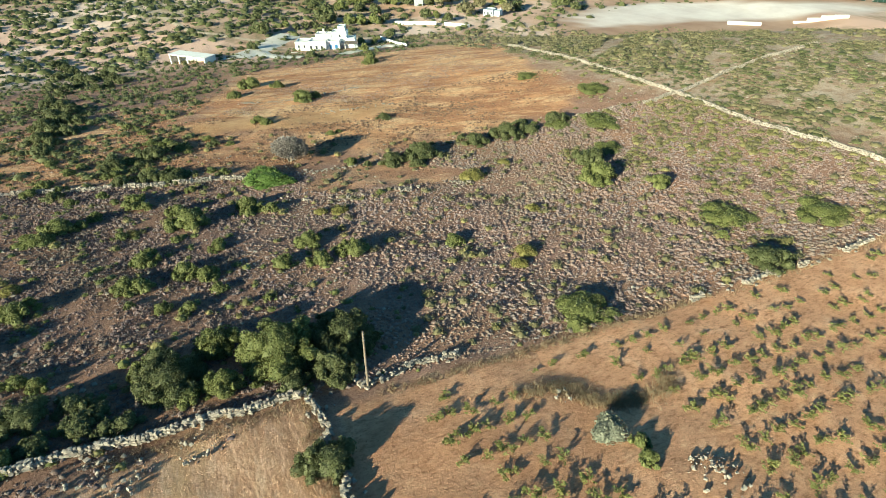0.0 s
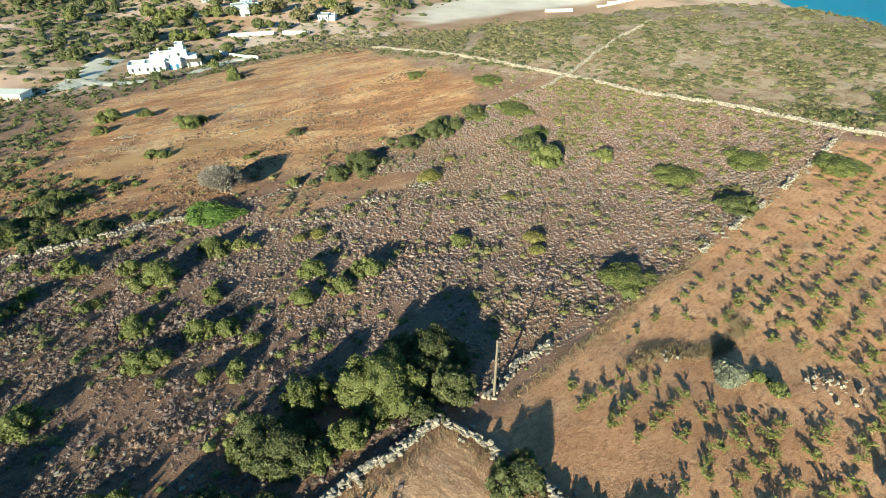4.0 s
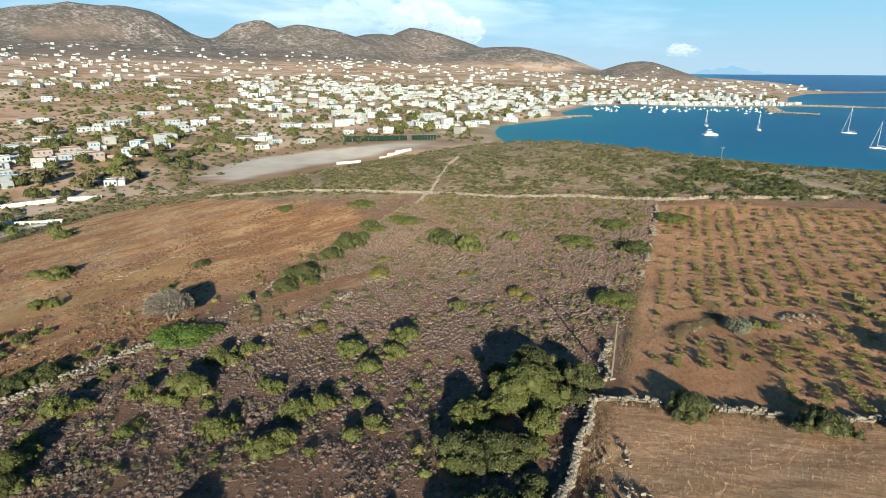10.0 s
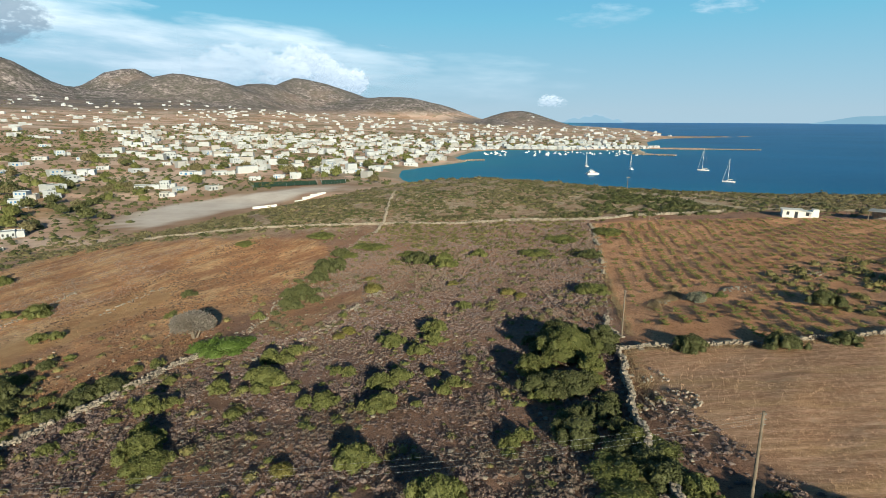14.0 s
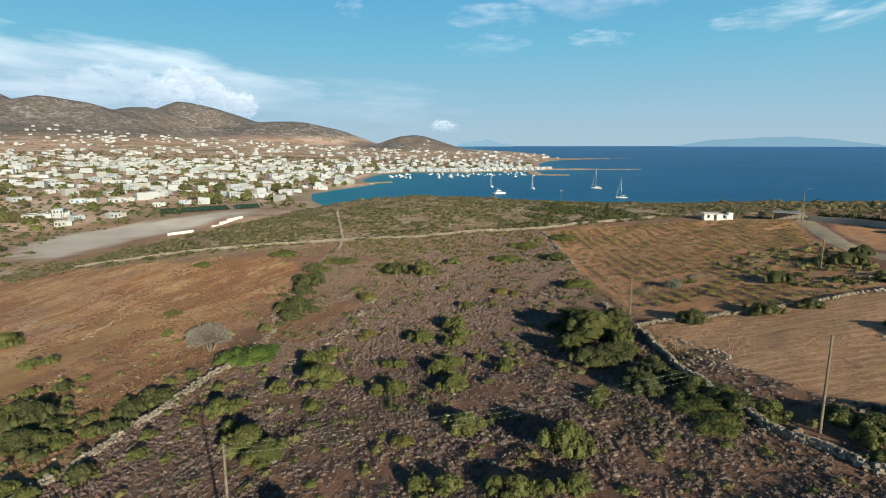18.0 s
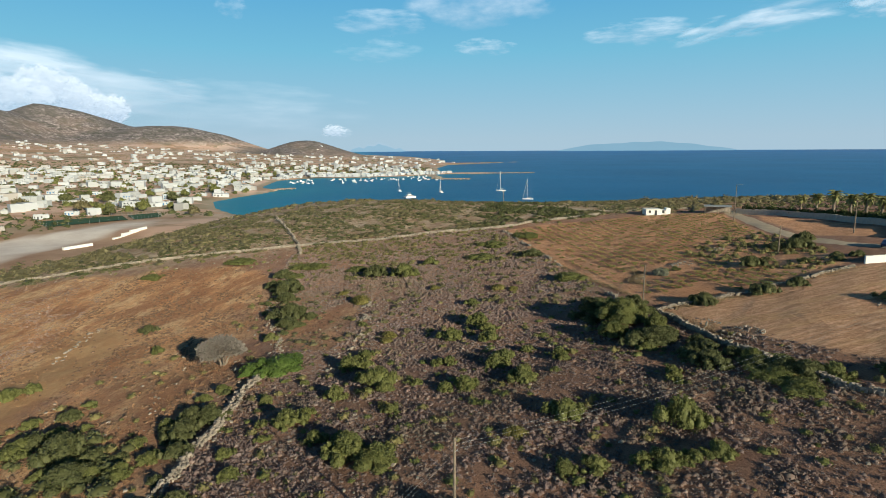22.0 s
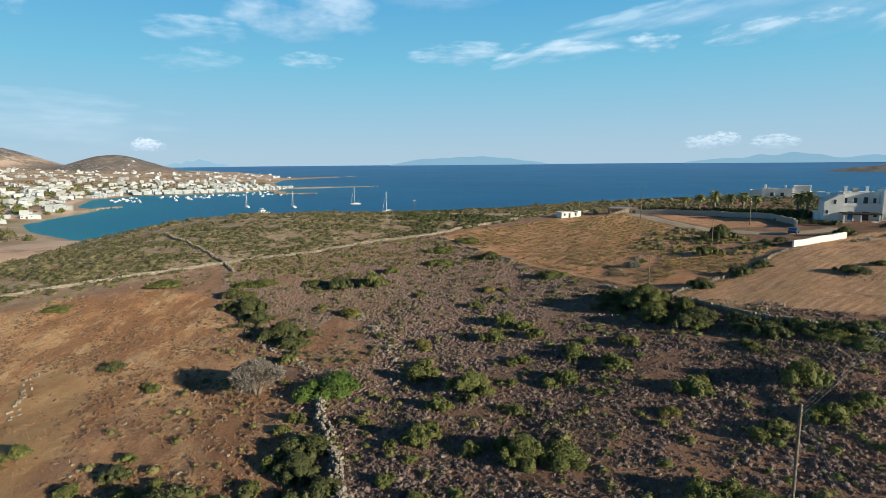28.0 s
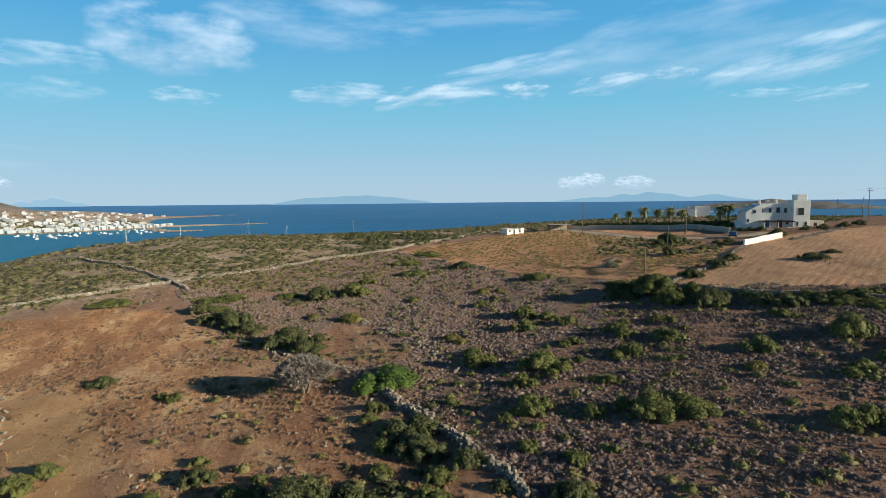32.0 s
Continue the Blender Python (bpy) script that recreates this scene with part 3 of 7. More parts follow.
# ---------------------------------------------------------------- bushes
def bush_meshes(kind, seed, more):
    """Foliage and stems of one bush of unit radius; more: how much finer its leaves are."""
    rng = np.random.default_rng(seed)
    if kind == "flat":
        lobes = [(0.1 * rng.normal(), 0.1 * rng.normal(), 0.1, 0.6, 0.5)]
        for a in rng.random(16) * 6.28:
            q = 0.4 + 0.45 * rng.random()
            lobes.append((q * math.cos(a), q * math.sin(a), 0.02, 0.16 + 0.24 * rng.random(), 0.2 + 0.26 * rng.random()))
        count, size = 1500, 0.125
    elif kind == "tussock":
        lobes = [(0, 0, 0.1, 0.7, 0.65)] + [(0.5 * math.cos(a), 0.5 * math.sin(a), 0.05, 0.42, 0.45 + 0.15 * rng.random()) for a in rng.random(5) * 6.28]
        count, size = 900, 0.13
    else:
        lobes = [(0.1 * rng.normal(), 0.1 * rng.normal(), 0.2, 0.5, 0.6)]
        for a in rng.random(26) * 6.28:
            q = 0.2 + 0.68 * rng.random()
            lobes.append((q * math.cos(a), q * math.sin(a), 0.05 + 0.6 * rng.random() * (1.05 - q), 0.11 + 0.15 * rng.random(), 0.14 + 0.24 * rng.random()))
        count, size = 1400, 0.12
    blades = leaf_cloud(rng, lobes, int(count * more), 0.72 * size / math.sqrt(more), 0.35, 0.84)
    cores = []
    for l in lobes:
        p, f = dome(rng, l[3] * 0.88, l[4] * 0.88, 7, 2)
        cores.append((p + np.array([l[0], l[1], max(0.0, l[2])]), f))
    v, f = merge([blades] + cores)
    bm = bmesh.new()
    for a in rng.random(6) * 6.28:
        add_tube(bm, (0.06 * math.cos(a), 0.06 * math.sin(a), -0.06), (0.42 * math.cos(a), 0.42 * math.sin(a), 0.35), 0.03, 0.014, 5)
    me = bpy.data.meshes.new("stem")
    bm.to_mesh(me)
    bm.free()
    return mesh_from("foliage", v, f), me


BUSH_LOOK = {
    "juniper": ("round", LEAF_BUSH, 0.95, "rounded olive-green juniper bush on dry scrubland"),
    "lentisk": ("round", LEAF_DARK, 0.85, "dark green lentisk bush beside a stone wall"),
    "mat": ("flat", LEAF_MAT, 0.75, "wide flat fresh-green shrub spreading over the ground"),
    "spread": ("flat", LEAF_BUSH, 0.55, "wide low olive-green shrub spreading over dry ground"),
    "spurge": ("tussock", LEAF_YELLOW, 0.75, "low yellow-green spurge cushion on stony soil"),
    "twiggy": ("tussock", LEAF_SAGE, 0.9, "grey-green spiny shrub among the vines"),
}
BUSH_MADE = {}


def bush(kind, x, y, r, tall=1.0):
    shape, mat, flat, label = BUSH_LOOK[kind]
    grade = 0 if r < 1.1 else 1 if r < 2.3 else 2
    key = (kind, int(abs(x * 7.3 + y * 3.1)) % 4, grade)
    if key not in BUSH_MADE:
        first = thing("bush", label, "bush")
        fo, st = bush_meshes(shape, hash_of(kind) + key[1], (0.8, 2.0, 4.2)[grade])
        part("foliage", fo, mat, first)
        part("stem", st, BARK, first)
        BUSH_MADE[key] = (first, [first])
    first, uses = BUSH_MADE[key]
    m = pose(x, y, gz(x, y) - 0.04, 0, 0, (x * 97 + y * 57) % 360)
    if uses:
        ob = uses.pop()
        ob.matrix_basis = m
    else:
        ob = copy_thing(first, m)
    r *= 0.88
    ob.scale = (r, r, r * flat * tall)
    ob["group"] = kind + " bushes"
    if r > 2.2:
        ob["label"] = "large " + label
    elif r < 0.8:
        ob["label"] = "small " + label
    return ob


def hash_of(s):
    return sum(ord(c) * (i + 1) for i, c in enumerate(s)) % 1000


MAT = bush("mat", -4.0, -2.2, 4.50, 1.0)
MAT.matrix_basis = pose(-4.0, -2.2, gz(-4.0, -2.2) - 0.04, 0, 0, -30) @ Matrix.Diagonal((3.3, 4.0, 2.4, 1))
bush("juniper", 7.0, -13.2, 2.93)
bush("juniper", 2.6, -14.5, 1.61)
bush("juniper", 21.6, 2.6, 2.16)
bush("juniper", 22.2, -1.2, 1.64)
bush("juniper", 17.3, -1.3, 2.03)
bush("juniper", 21.4, -4.6, 1.59)
bush("lentisk", -24.0, -8.0, 1.57)
bush("lentisk", -9.1, -14.4, 2.26)
bush("lentisk", -11.3, -17.5, 2.30)
bush("juniper", 19.6, -13.8, 2.02)
bush("juniper", 15.2, -17.7, 1.98)
bush("juniper", 7.7, -20.3, 1.16)
bush("juniper", 24.1, -11.2, 1.08)
bush("juniper", 27.5, -7.1, 0.83)
bush("juniper", 26.1, -16.1, 1.22)
bush("juniper", 21.2, -18.0, 1.67)
bush("juniper", 15.1, -10.7, 1.23)
bush("juniper", -1.3, -19.3, 2.01)
bush("lentisk", -25.0, -13.8, 1.79)
bush("juniper", 7.0, 10.5, 0.89)
bush("juniper", 6.3, -6.3, 1.27)
bush("juniper", 6.4, -3.6, 1.46)
bush("spurge", 9.4, 1.9, 1.14)
bush("spurge", 31.7, 17.0, 1.23)
bush("spurge", 29.8, 19.0, 1.61)
bush("juniper", 23.9, 13.3, 1.58)
bush("spread", 41.8, 17.3, 3.22, 1.2)
bush("lentisk", 42.8, 38.6, 3.10, 0.8)
bush("spread", 38.5, 52.0, 3.60)
bush("spread", 48.2, 56.1, 3.60)
bush("spread", 33.9, 43.1, 3.40)
bush("juniper", 22.7, 43.3, 2.20)
bush("juniper", 16.4, 37.9, 3.50)
bush("spurge", 20.4, 25.6, 1.29)
bush("spurge", 4.7, 30.6, 1.29)
bush("spurge", 7.5, 24.0, 2.43)
bush("spread", -0.6, 52.6, 3.60)
bush("spread", -4.7, 46.2, 2.62)
bush("lentisk", -5.3, 37.1, 3.49)
bush("lentisk", -5.2, 30.7, 2.84)
bush("lentisk", -3.6, 21.2, 3.53)
bush("lentisk", -3.9, 16.0, 2.74)
bush("lentisk", -25.2, 22.1, 1.81)
bush("spread", -34.5, 58.5, 3.02)
bush("juniper", -46.7, 14.2, 2.08)
bush("juniper", -62.0, 9.0, 2.31)
bush("juniper", -67.3, 3.3, 3.47)
bush("juniper", -57.0, -1.0, 2.17)
bush("juniper", -32.3, 1.8, 1.51)
bush("juniper", -79.8, 37.1, 2.84)
bush("juniper", 36.6, 39.2, 0.98)
bush("lentisk", 49.1, -7.1, 2.3)
bush("juniper", 56.8, 10.9, 1.00)
bush("juniper", 24.3, -18.7, 0.74)
bush("juniper", -51.3, 12.0, 1.79)
bush("juniper", -45.6, 11.3, 2.92)
bush("juniper", 21.4, -27.5, 2.07)
bush("spurge", 16.7, -29.0, 1.33)
bush("juniper", 32.8, -25.6, 1.23)
bush("juniper", 13.9, -10.2, 1.05)
bush("spread", 43.0, -26.3, 1.81)
bush("lentisk", 38.3, -20.0, 1.35)
bush("lentisk", 40.3, -19.4, 1.14)
bush("lentisk", 37.4, -24.6, 2.30)
bush("lentisk", 57.3, -7.6, 2.4)
bush("lentisk", 62.6, -7.0, 1.9)
bush("lentisk", 66.4, 5.8, 2.66)
bush("juniper", 28.7, -32.8, 2.55, 1.3)
bush("juniper", 17.9, -35.6, 1.23)
bush("juniper", 23.0, -36.9, 1.20)
bush("juniper", 26.1, -37.6, 1.20)
bush("juniper", 3.6, -26.8, 2.60)
bush("juniper", 5.8, -27.9, 1.49)
bush("juniper", 1.0, -23.4, 1.36)
bush("juniper", 20.6, -19.2, 1.69)
bush("juniper", 26.8, -13.8, 1.23)
bush("juniper", 33.4, -24.2, 1.20)
bush("juniper", -34.2, 0.8, 1.84)
bush("juniper", -9.4, -7.6, 1.26)
bush("lentisk", -11.1, -13.7, 2.06)
bush("spread", 40.1, -29.2, 2.65)
bush("spread", 43.7, -32.0, 1.54)
bush("lentisk", 39.4, -21.0, 1.77)
bush("lentisk", 37.1, -21.4, 1.73)
bush("juniper", 47.3, -33.9, 1.56)
bush("lentisk", 41.0, -7.4, 1.79)
bush("lentisk", 80.9, 12.8, 3.09)
bush("lentisk", 78.4, 14.3, 2.19)
bush("spurge", 7.2, -19.2, 1.14)
bush("lentisk", -21.1, -17.0, 3.25)
bush("lentisk", -18.6, -22.5, 2.63)
bush("juniper", 3.2, -24.4, 1.44)
bush("juniper", 4.3, -6.0, 2.25)
bush("juniper", 10.9, -14.6, 0.87)
bush("juniper", 13.4, -17.3, 1.31)
bush("juniper", 20.0, -36.0, 1.40)
bush("juniper", 24.4, -37.4, 1.62)
bush("juniper", 28.0, -38.0, 1.41)
bush("juniper", 9.3, -38.0, 1.92)
bush("lentisk", -10.5, -21.2, 1.85)
bush("lentisk", -8.7, -8.5, 0.86)
bush("juniper", -4.2, -12.3, 1.10)
bush("juniper", -3.8, -21.5, 0.70)
bush("juniper", -3.9, -18.3, 0.87)
bush("juniper", -20.8, 11.0, 1.12)
bush("lentisk", -0.7, 19.0, 1.70)
bush("lentisk", -5.1, 40.6, 2.65)
bush("lentisk", -6.9, 47.4, 2.81)
bush("spread", -3.8, 53.8, 2.67)
bush("spread", -17.2, 62.9, 3.60)
bush("spurge", 10.0, 4.1, 1.49)
bush("spread", 39.9, -32.0, 2.47)
bush("spread", 8.6, 46.8, 2.87)
bush("lentisk", 11.3, 41.2, 3.33)
bush("lentisk", 65.1, -18.4, 2.9, 0.6)
bush("lentisk", 70.6, -19.4, 1.7, 0.6)
bush("twiggy", 54.0, 10.3, 1.7, 1.1)
bush("lentisk", -11.0, -15.4, 1.95)
bush("lentisk", -18.1, -18.7, 1.58)
bush("lentisk", -13.2, -19.3, 0.61)
bush("lentisk", -15.7, -19.6, 0.98)
bush("lentisk", -11.2, -25.2, 0.95)
bush("lentisk", -9.0, -29.0, 1.69)
bush("juniper", -21.2, -11.8, 0.87)
bush("juniper", -21.5, 12.6, 0.82)
bush("juniper", -5.6, -26.5, 1.23)
bush("juniper", -2.8, -27.7, 0.63)
bush("juniper", -0.6, -9.0, 0.83)
bush("juniper", 11.3, -38.4, 1.52)
bush("spread", 11.2, -40.2, 2.3)
bush("spread", 5.6, -28.6, 2.3, 1.3)
bush("juniper", 21.0, -12.1, 1.75)
bush("juniper", -0.1, -17.8, 1.25)
bush("lentisk", 34.6, -16.1, 2.43)
# the row of shrubs over the wall beside the red field
row = np.random.default_rng(61)
for i in range(17):
    y = 10.5 + 2.75 * i + row.normal() * 0.5
    x = float(np.interp(y, [9.5, 17, 27, 40, 58], [-4.6, -6.0, -6.9, -6.6, -5.8])) + row.normal() * 1.1
    bush("lentisk" if i % 3 else "juniper", x, y, 0.7 + 1.6 * row.random(), 0.8 + 0.4 * row.random())
# thickets and single bushes of the west slope
bush("lentisk", -155.7, -48.7, 3.00, 1.15)
bush("lentisk", -148.1, -44.8, 3.00, 1.15)
bush("lentisk", -136.4, -41.0, 3.20, 1.15)
bush("lentisk", -127.9, -44.2, 3.00, 1.15)
bush("lentisk", -120.8, -37.1, 2.60, 1.15)
bush("lentisk", -115.1, -34.1, 3.00, 1.15)
bush("lentisk", -121.4, -31.7, 3.40, 1.15)
bush("lentisk", -115.6, -28.8, 3.00, 1.15)
bush("lentisk", -103.9, -25.4, 2.80, 1.15)
bush("lentisk", -97.7, -28.5, 2.60, 1.15)
bush("lentisk", -95.5, -31.0, 2.20, 1.15)
bush("lentisk", -106.8, -36.6, 2.40, 1.15)
bush("lentisk", -104.5, -38.9, 2.40, 1.15)
bush("lentisk", -109.9, -43.4, 2.60, 1.15)
bush("lentisk", -94.3, -39.1, 2.20, 1.15)
bush("lentisk", -76.3, -38.6, 3.00, 1.15)
bush("lentisk", -68.8, -35.1, 3.20, 1.15)
bush("lentisk", -63.1, -32.5, 3.00, 1.15)
bush("lentisk", -58.6, -35.4, 3.00, 1.15)
bush("lentisk", -52.9, -32.5, 3.00, 1.15)
bush("lentisk", -51.3, -30.0, 2.40, 1.15)
bush("lentisk", -50.3, -35.5, 3.00, 1.15)
bush("lentisk", -44.7, -32.9, 2.80, 1.15)
bush("lentisk", -42.9, -30.8, 2.40, 1.15)
bush("lentisk", -40.2, -34.7, 2.60, 1.15)
bush("lentisk", -36.5, -32.7, 2.20, 1.15)
bush("lentisk", -32.1, -33.6, 2.40, 1.15)
bush("juniper", -41.9, -21.2, 1.50, 0.90)
bush("juniper", -39.9, -19.8, 1.30, 0.90)
bush("juniper", -36.0, -18.4, 1.40, 0.90)
bush("juniper", -27.8, -17.3, 1.60, 0.90)
bush("juniper", -25.6, -16.2, 1.60, 0.90)
bush("juniper", -25.7, -14.1, 1.80, 0.90)
bush("juniper", -23.5, -13.0, 1.70, 0.90)
bush("juniper", -27.8, -14.8, 1.40, 0.90)
bush("juniper", -23.4, -12.0, 1.30, 0.90)
bush("juniper", -21.3, -20.7, 1.30, 0.90)
bush("juniper", -19.2, -19.7, 1.30, 0.90)
bush("juniper", -19.0, -22.8, 1.30, 0.90)
bush("juniper", -16.9, -21.7, 1.30, 0.90)
bush("juniper", -14.8, -22.4, 1.40, 0.90)
bush("juniper", -12.8, -20.9, 1.40, 0.90)
bush("juniper", -14.7, -23.1, 1.20, 0.90)
bush("juniper", -15.0, -17.3, 1.20, 0.90)
bush("juniper", -13.0, -14.6, 1.50, 0.90)
bush("juniper", -20.6, -26.6, 1.20, 0.90)
bush("juniper", -18.2, -28.1, 1.30, 0.90)
bush("juniper", -24.1, -31.2, 1.50, 0.90)
bush("juniper", -13.8, -30.5, 1.60, 0.90)
bush("juniper", -11.8, -28.5, 1.30, 0.90)
bush("juniper", -6.3, -23.1, 1.20, 0.90)
bush("juniper", -2.5, -18.9, 1.30, 0.90)
bush("juniper", -11.2, -31.7, 1.60, 0.90)
bush("juniper", -10.8, -9.3, 1.10, 0.90)
bush("juniper", -27.5, -8.5, 1.30, 0.90)
bush("juniper", -23.2, -5.4, 1.00, 0.90)
bush("juniper", -66.4, -18.2, 0.90, 0.90)
bush("lentisk", -191.0, -47.6, 2.20, 1.00)
bush("lentisk", -189.7, -41.0, 2.50, 1.00)
bush("lentisk", -186.4, -33.1, 2.20, 1.00)
bush("lentisk", -186.8, -28.3, 2.40, 1.00)
bush("lentisk", -183.0, -20.4, 2.60, 1.00)
bush("lentisk", -177.1, -13.5, 2.60, 1.00)
bush("lentisk", -175.0, -9.6, 2.40, 1.00)
bush("lentisk", -166.6, -21.9, 2.20, 1.00)
bush("lentisk", -160.6, -16.4, 2.40, 1.00)
bush("lentisk", -167.4, -38.3, 1.80, 1.00)
bush("lentisk", -143.4, -32.4, 1.80, 1.00)
bush("lentisk", -144.2, -21.4, 2.00, 1.00)
bush("lentisk", -146.2, -43.8, 2.20, 1.00)
bush("lentisk", -172.2, -49.1, 2.00, 1.00)
bush("lentisk", -149.3, 10.8, 1.80, 1.00)
bush("lentisk", -144.6, 15.0, 1.80, 1.00)
bush("lentisk", -131.6, 4.5, 1.40, 1.00)
bush("lentisk", -111.4, 6.5, 1.50, 1.00)
bush("lentisk", -107.0, 10.1, 1.40, 1.00)
bush("lentisk", -114.1, -1.6, 1.30, 1.00)
bush("lentisk", -112.3, -5.8, 1.20, 1.00)


# ---------------------------------------------------------------- the thicket at the field corner
def tree(x, y, r, tall, seed, mat=LEAF_BUSH, label="dense green wild olive tree with a broad crown"):
    """A short forked trunk with limbs and a wide leafy crown."""
    rng = np.random.default_rng(seed)
    ob = thing("tree", label, "tree", pose(x, y, gz(x, y) - 0.05), "trees of the thicket")
    bm = bmesh.new()
    add_tube(bm, (0, 0, -0.1), (0.1, 0.05, tall * 0.3), 0.09 * r * 0.6 + 0.06, 0.06 * r * 0.6 + 0.05, 8)
    limbs, lobes = [], []
    for i in range(46):
        a = 6.28 * i / 12 + rng.random() * 0.6
        q = r * (0.2 + 0.72 * rng.random())
        h = tall * (0.12 + 0.62 * rng.random()) * (1.15 - 0.55 * q / r)
        lobes.append((q * math.cos(a), q * math.sin(a), h, r * (0.11 + 0.13 * rng.random()), tall * (0.10 + 0.14 * rng.random())))
        if i < 6:
            add_tube(bm, (0.1, 0.05, tall * 0.28), (q * 0.8 * math.cos(a), q * 0.8 * math.sin(a), h), 0.07, 0.02, 6)
    lobes += [(0, 0, tall * 0.5, r * 0.42, tall * 0.36), (r * 0.4, 0, tall * 0.2, r * 0.5, tall * 0.3), (-r * 0.35, r * 0.3, tall * 0.2, r * 0.5, tall * 0.3), (-0.2 * r, -0.45 * r, tall * 0.2, r * 0.45, tall * 0.3)]
    part("trunk", bm, BARK, ob)
    pieces = [leaf_cloud(rng, lobes, int(7500 * r), 0.085, 0.5, 0.8)]
    for l in lobes:
        p, f = dome(rng, l[3] * 0.9, l[4] * 0.9, 7, 2)
        pieces.append((p + np.array([l[0], l[1], l[2] - 0.1]), f))
    v, f = merge(pieces)
    part("crown", mesh_from("crown", v, f), mat, ob)
    return ob


tree(37.4, -7.8, 3.3, 3.5, 11)
tree(41.0, -4.4, 1.7, 2.4, 12, LEAF_DARK)
tree(36.9, -2.8, 2.8, 2.5, 13, LEAF_DARK, "dark shaded lentisk tree with a broad crown")
tree(37.2, -15.6, 2.6, 1.8, 14, LEAF_DARK)
tree(34.0, -12.0, 1.7, 2.2, 15)
tree(39.3, -11.9, 1.3, 2.0, 16)

# the undergrowth that joins the thicket, and the row of shrubs over the stubble wall
for x, y, r, k in ((39.3, -6.2, 1.5, 1), (35.2, -9.6, 1.6, 0), (34.4, -5.6, 1.8, 1), (38.9, -9.6, 1.6, 0), (39.2, -2.4, 1.6, 1), (33.6, -3.0, 1.5, 1), (35.5, -13.8, 1.5, 1), (39.2, -14.2, 1.5, 0),
                   (40.2, -18.2, 1.4, 1), (34.8, -17.6, 1.4, 0), (40.3, -23.4, 1.6, 1), (41.3, -25.0, 1.5, 0), (40.2, -26.6, 1.8, 1), (41.5, -28.2, 2.1, 1), (42.6, -30.0, 2.2, 1), (44.0, -31.2, 1.8, 0),
                   (40.4, -29.4, 1.4, 0), (48.0, -33.0, 1.7, 1), (49.0, -35.0, 2.0, 1), (47.6, -36.6, 1.6, 0), (50.6, -37.4, 2.0, 1), (46.4, -39.0, 1.2, 0), (52.5, -35.5, 1.8, 1)):
    bush("lentisk" if k else "juniper", x, y, r, 0.95)


def bare_tree(x, y):
    """The leafless grey tree by the terrace wall: leaning stems and a fine twiggy crown."""
    rng = np.random.default_rng(5)
    ob = thing("bare_tree", "leafless grey tree with a leaning forked trunk by a stone wall", "tree", pose(x, y, gz(x, y) - 0.05))
    bm = bmesh.new()
    for a, lean in ((0.3, 0.9), (1.9, 0.6), (3.6, 0.5), (5.1, 0.7)):
        top = (lean * math.cos(a), lean * math.sin(a), 1.5)
        add_tube(bm, (0.15 * math.cos(a), 0.15 * math.sin(a), -0.1), top, 0.15, 0.09, 7)
        for i in range(9):
            b = a + rng.normal() * 0.9
            q = 0.8 + 1.9 * rng.random()
            mid = (q * math.cos(b), q * math.sin(b), 1.5 + 1.9 * rng.random() * (1.2 - 0.3 * q))
            add_tube(bm, top, mid, 0.07, 0.03, 5)
            for j in range(14):
                d = rng.normal(size=3)
                d[2] = abs(d[2]) * 0.6
                d = d / np.linalg.norm(d) * (0.35 + 0.4 * rng.random())
                add_tube(bm, mid, (mid[0] + d[0], mid[1] + d[1], mid[2] + d[2]), 0.018, 0.006, 3)
    part("trunk", bm, BARK, ob)
    lobes = np.array([(1.7 * math.cos(a), 1.7 * math.sin(a), 1.5 + 0.9 * rng.random(), 1.0, 0.95) for a in rng.random(16) * 6.28] + [(0, 0, 1.9, 2.1, 1.9)] * 9)
    k = 30000
    L = lobes[rng.integers(0, len(lobes), k)]
    d = rng.normal(size=(k, 3))
    d[:, 2] = np.abs(d[:, 2]) - 0.2
    d /= np.linalg.norm(d, axis=1)[:, None]
    at = L[:, :3] + d * L[:, [3, 3, 4]] * (0.45 + 0.5 * rng.random(k))[:, None]
    way = d + 0.6 * rng.normal(size=(k, 3))
    way *= (0.1 + 0.14 * rng.random(k))[:, None]
    side = np.cross(way, rng.normal(size=(k, 3))) * 0.10
    v = np.stack([at - way * 0.5, at + way * 0.5 + side, at + way * 0.5 - side], 1).reshape(-1, 3)
    part("twig_crown", mesh_from("twig_crown", v, np.arange(3 * k).reshape(-1, 3)), LEAF_GREY, ob, "fine grey leafless twigs")
    ob.scale = (1.1, 1.1, 1.05)


bare_tree(-10.9, 2.1)

# ---------------------------------------------------------------- low scrub, as stuff
rng = np.random.default_rng(21)


def clump(seed, blades=56, size=0.2):
    r = np.random.default_rng(seed)
    return merge([leaf_cloud(r, [(0, 0, 0.05, 0.85, 0.75)], blades, size, 0.5, 0.8), dome(r, 0.72, 0.66, 7, 2, 0.0, 0.12)])


CLUMPS = [clump(100 + i) for i in range(6)]


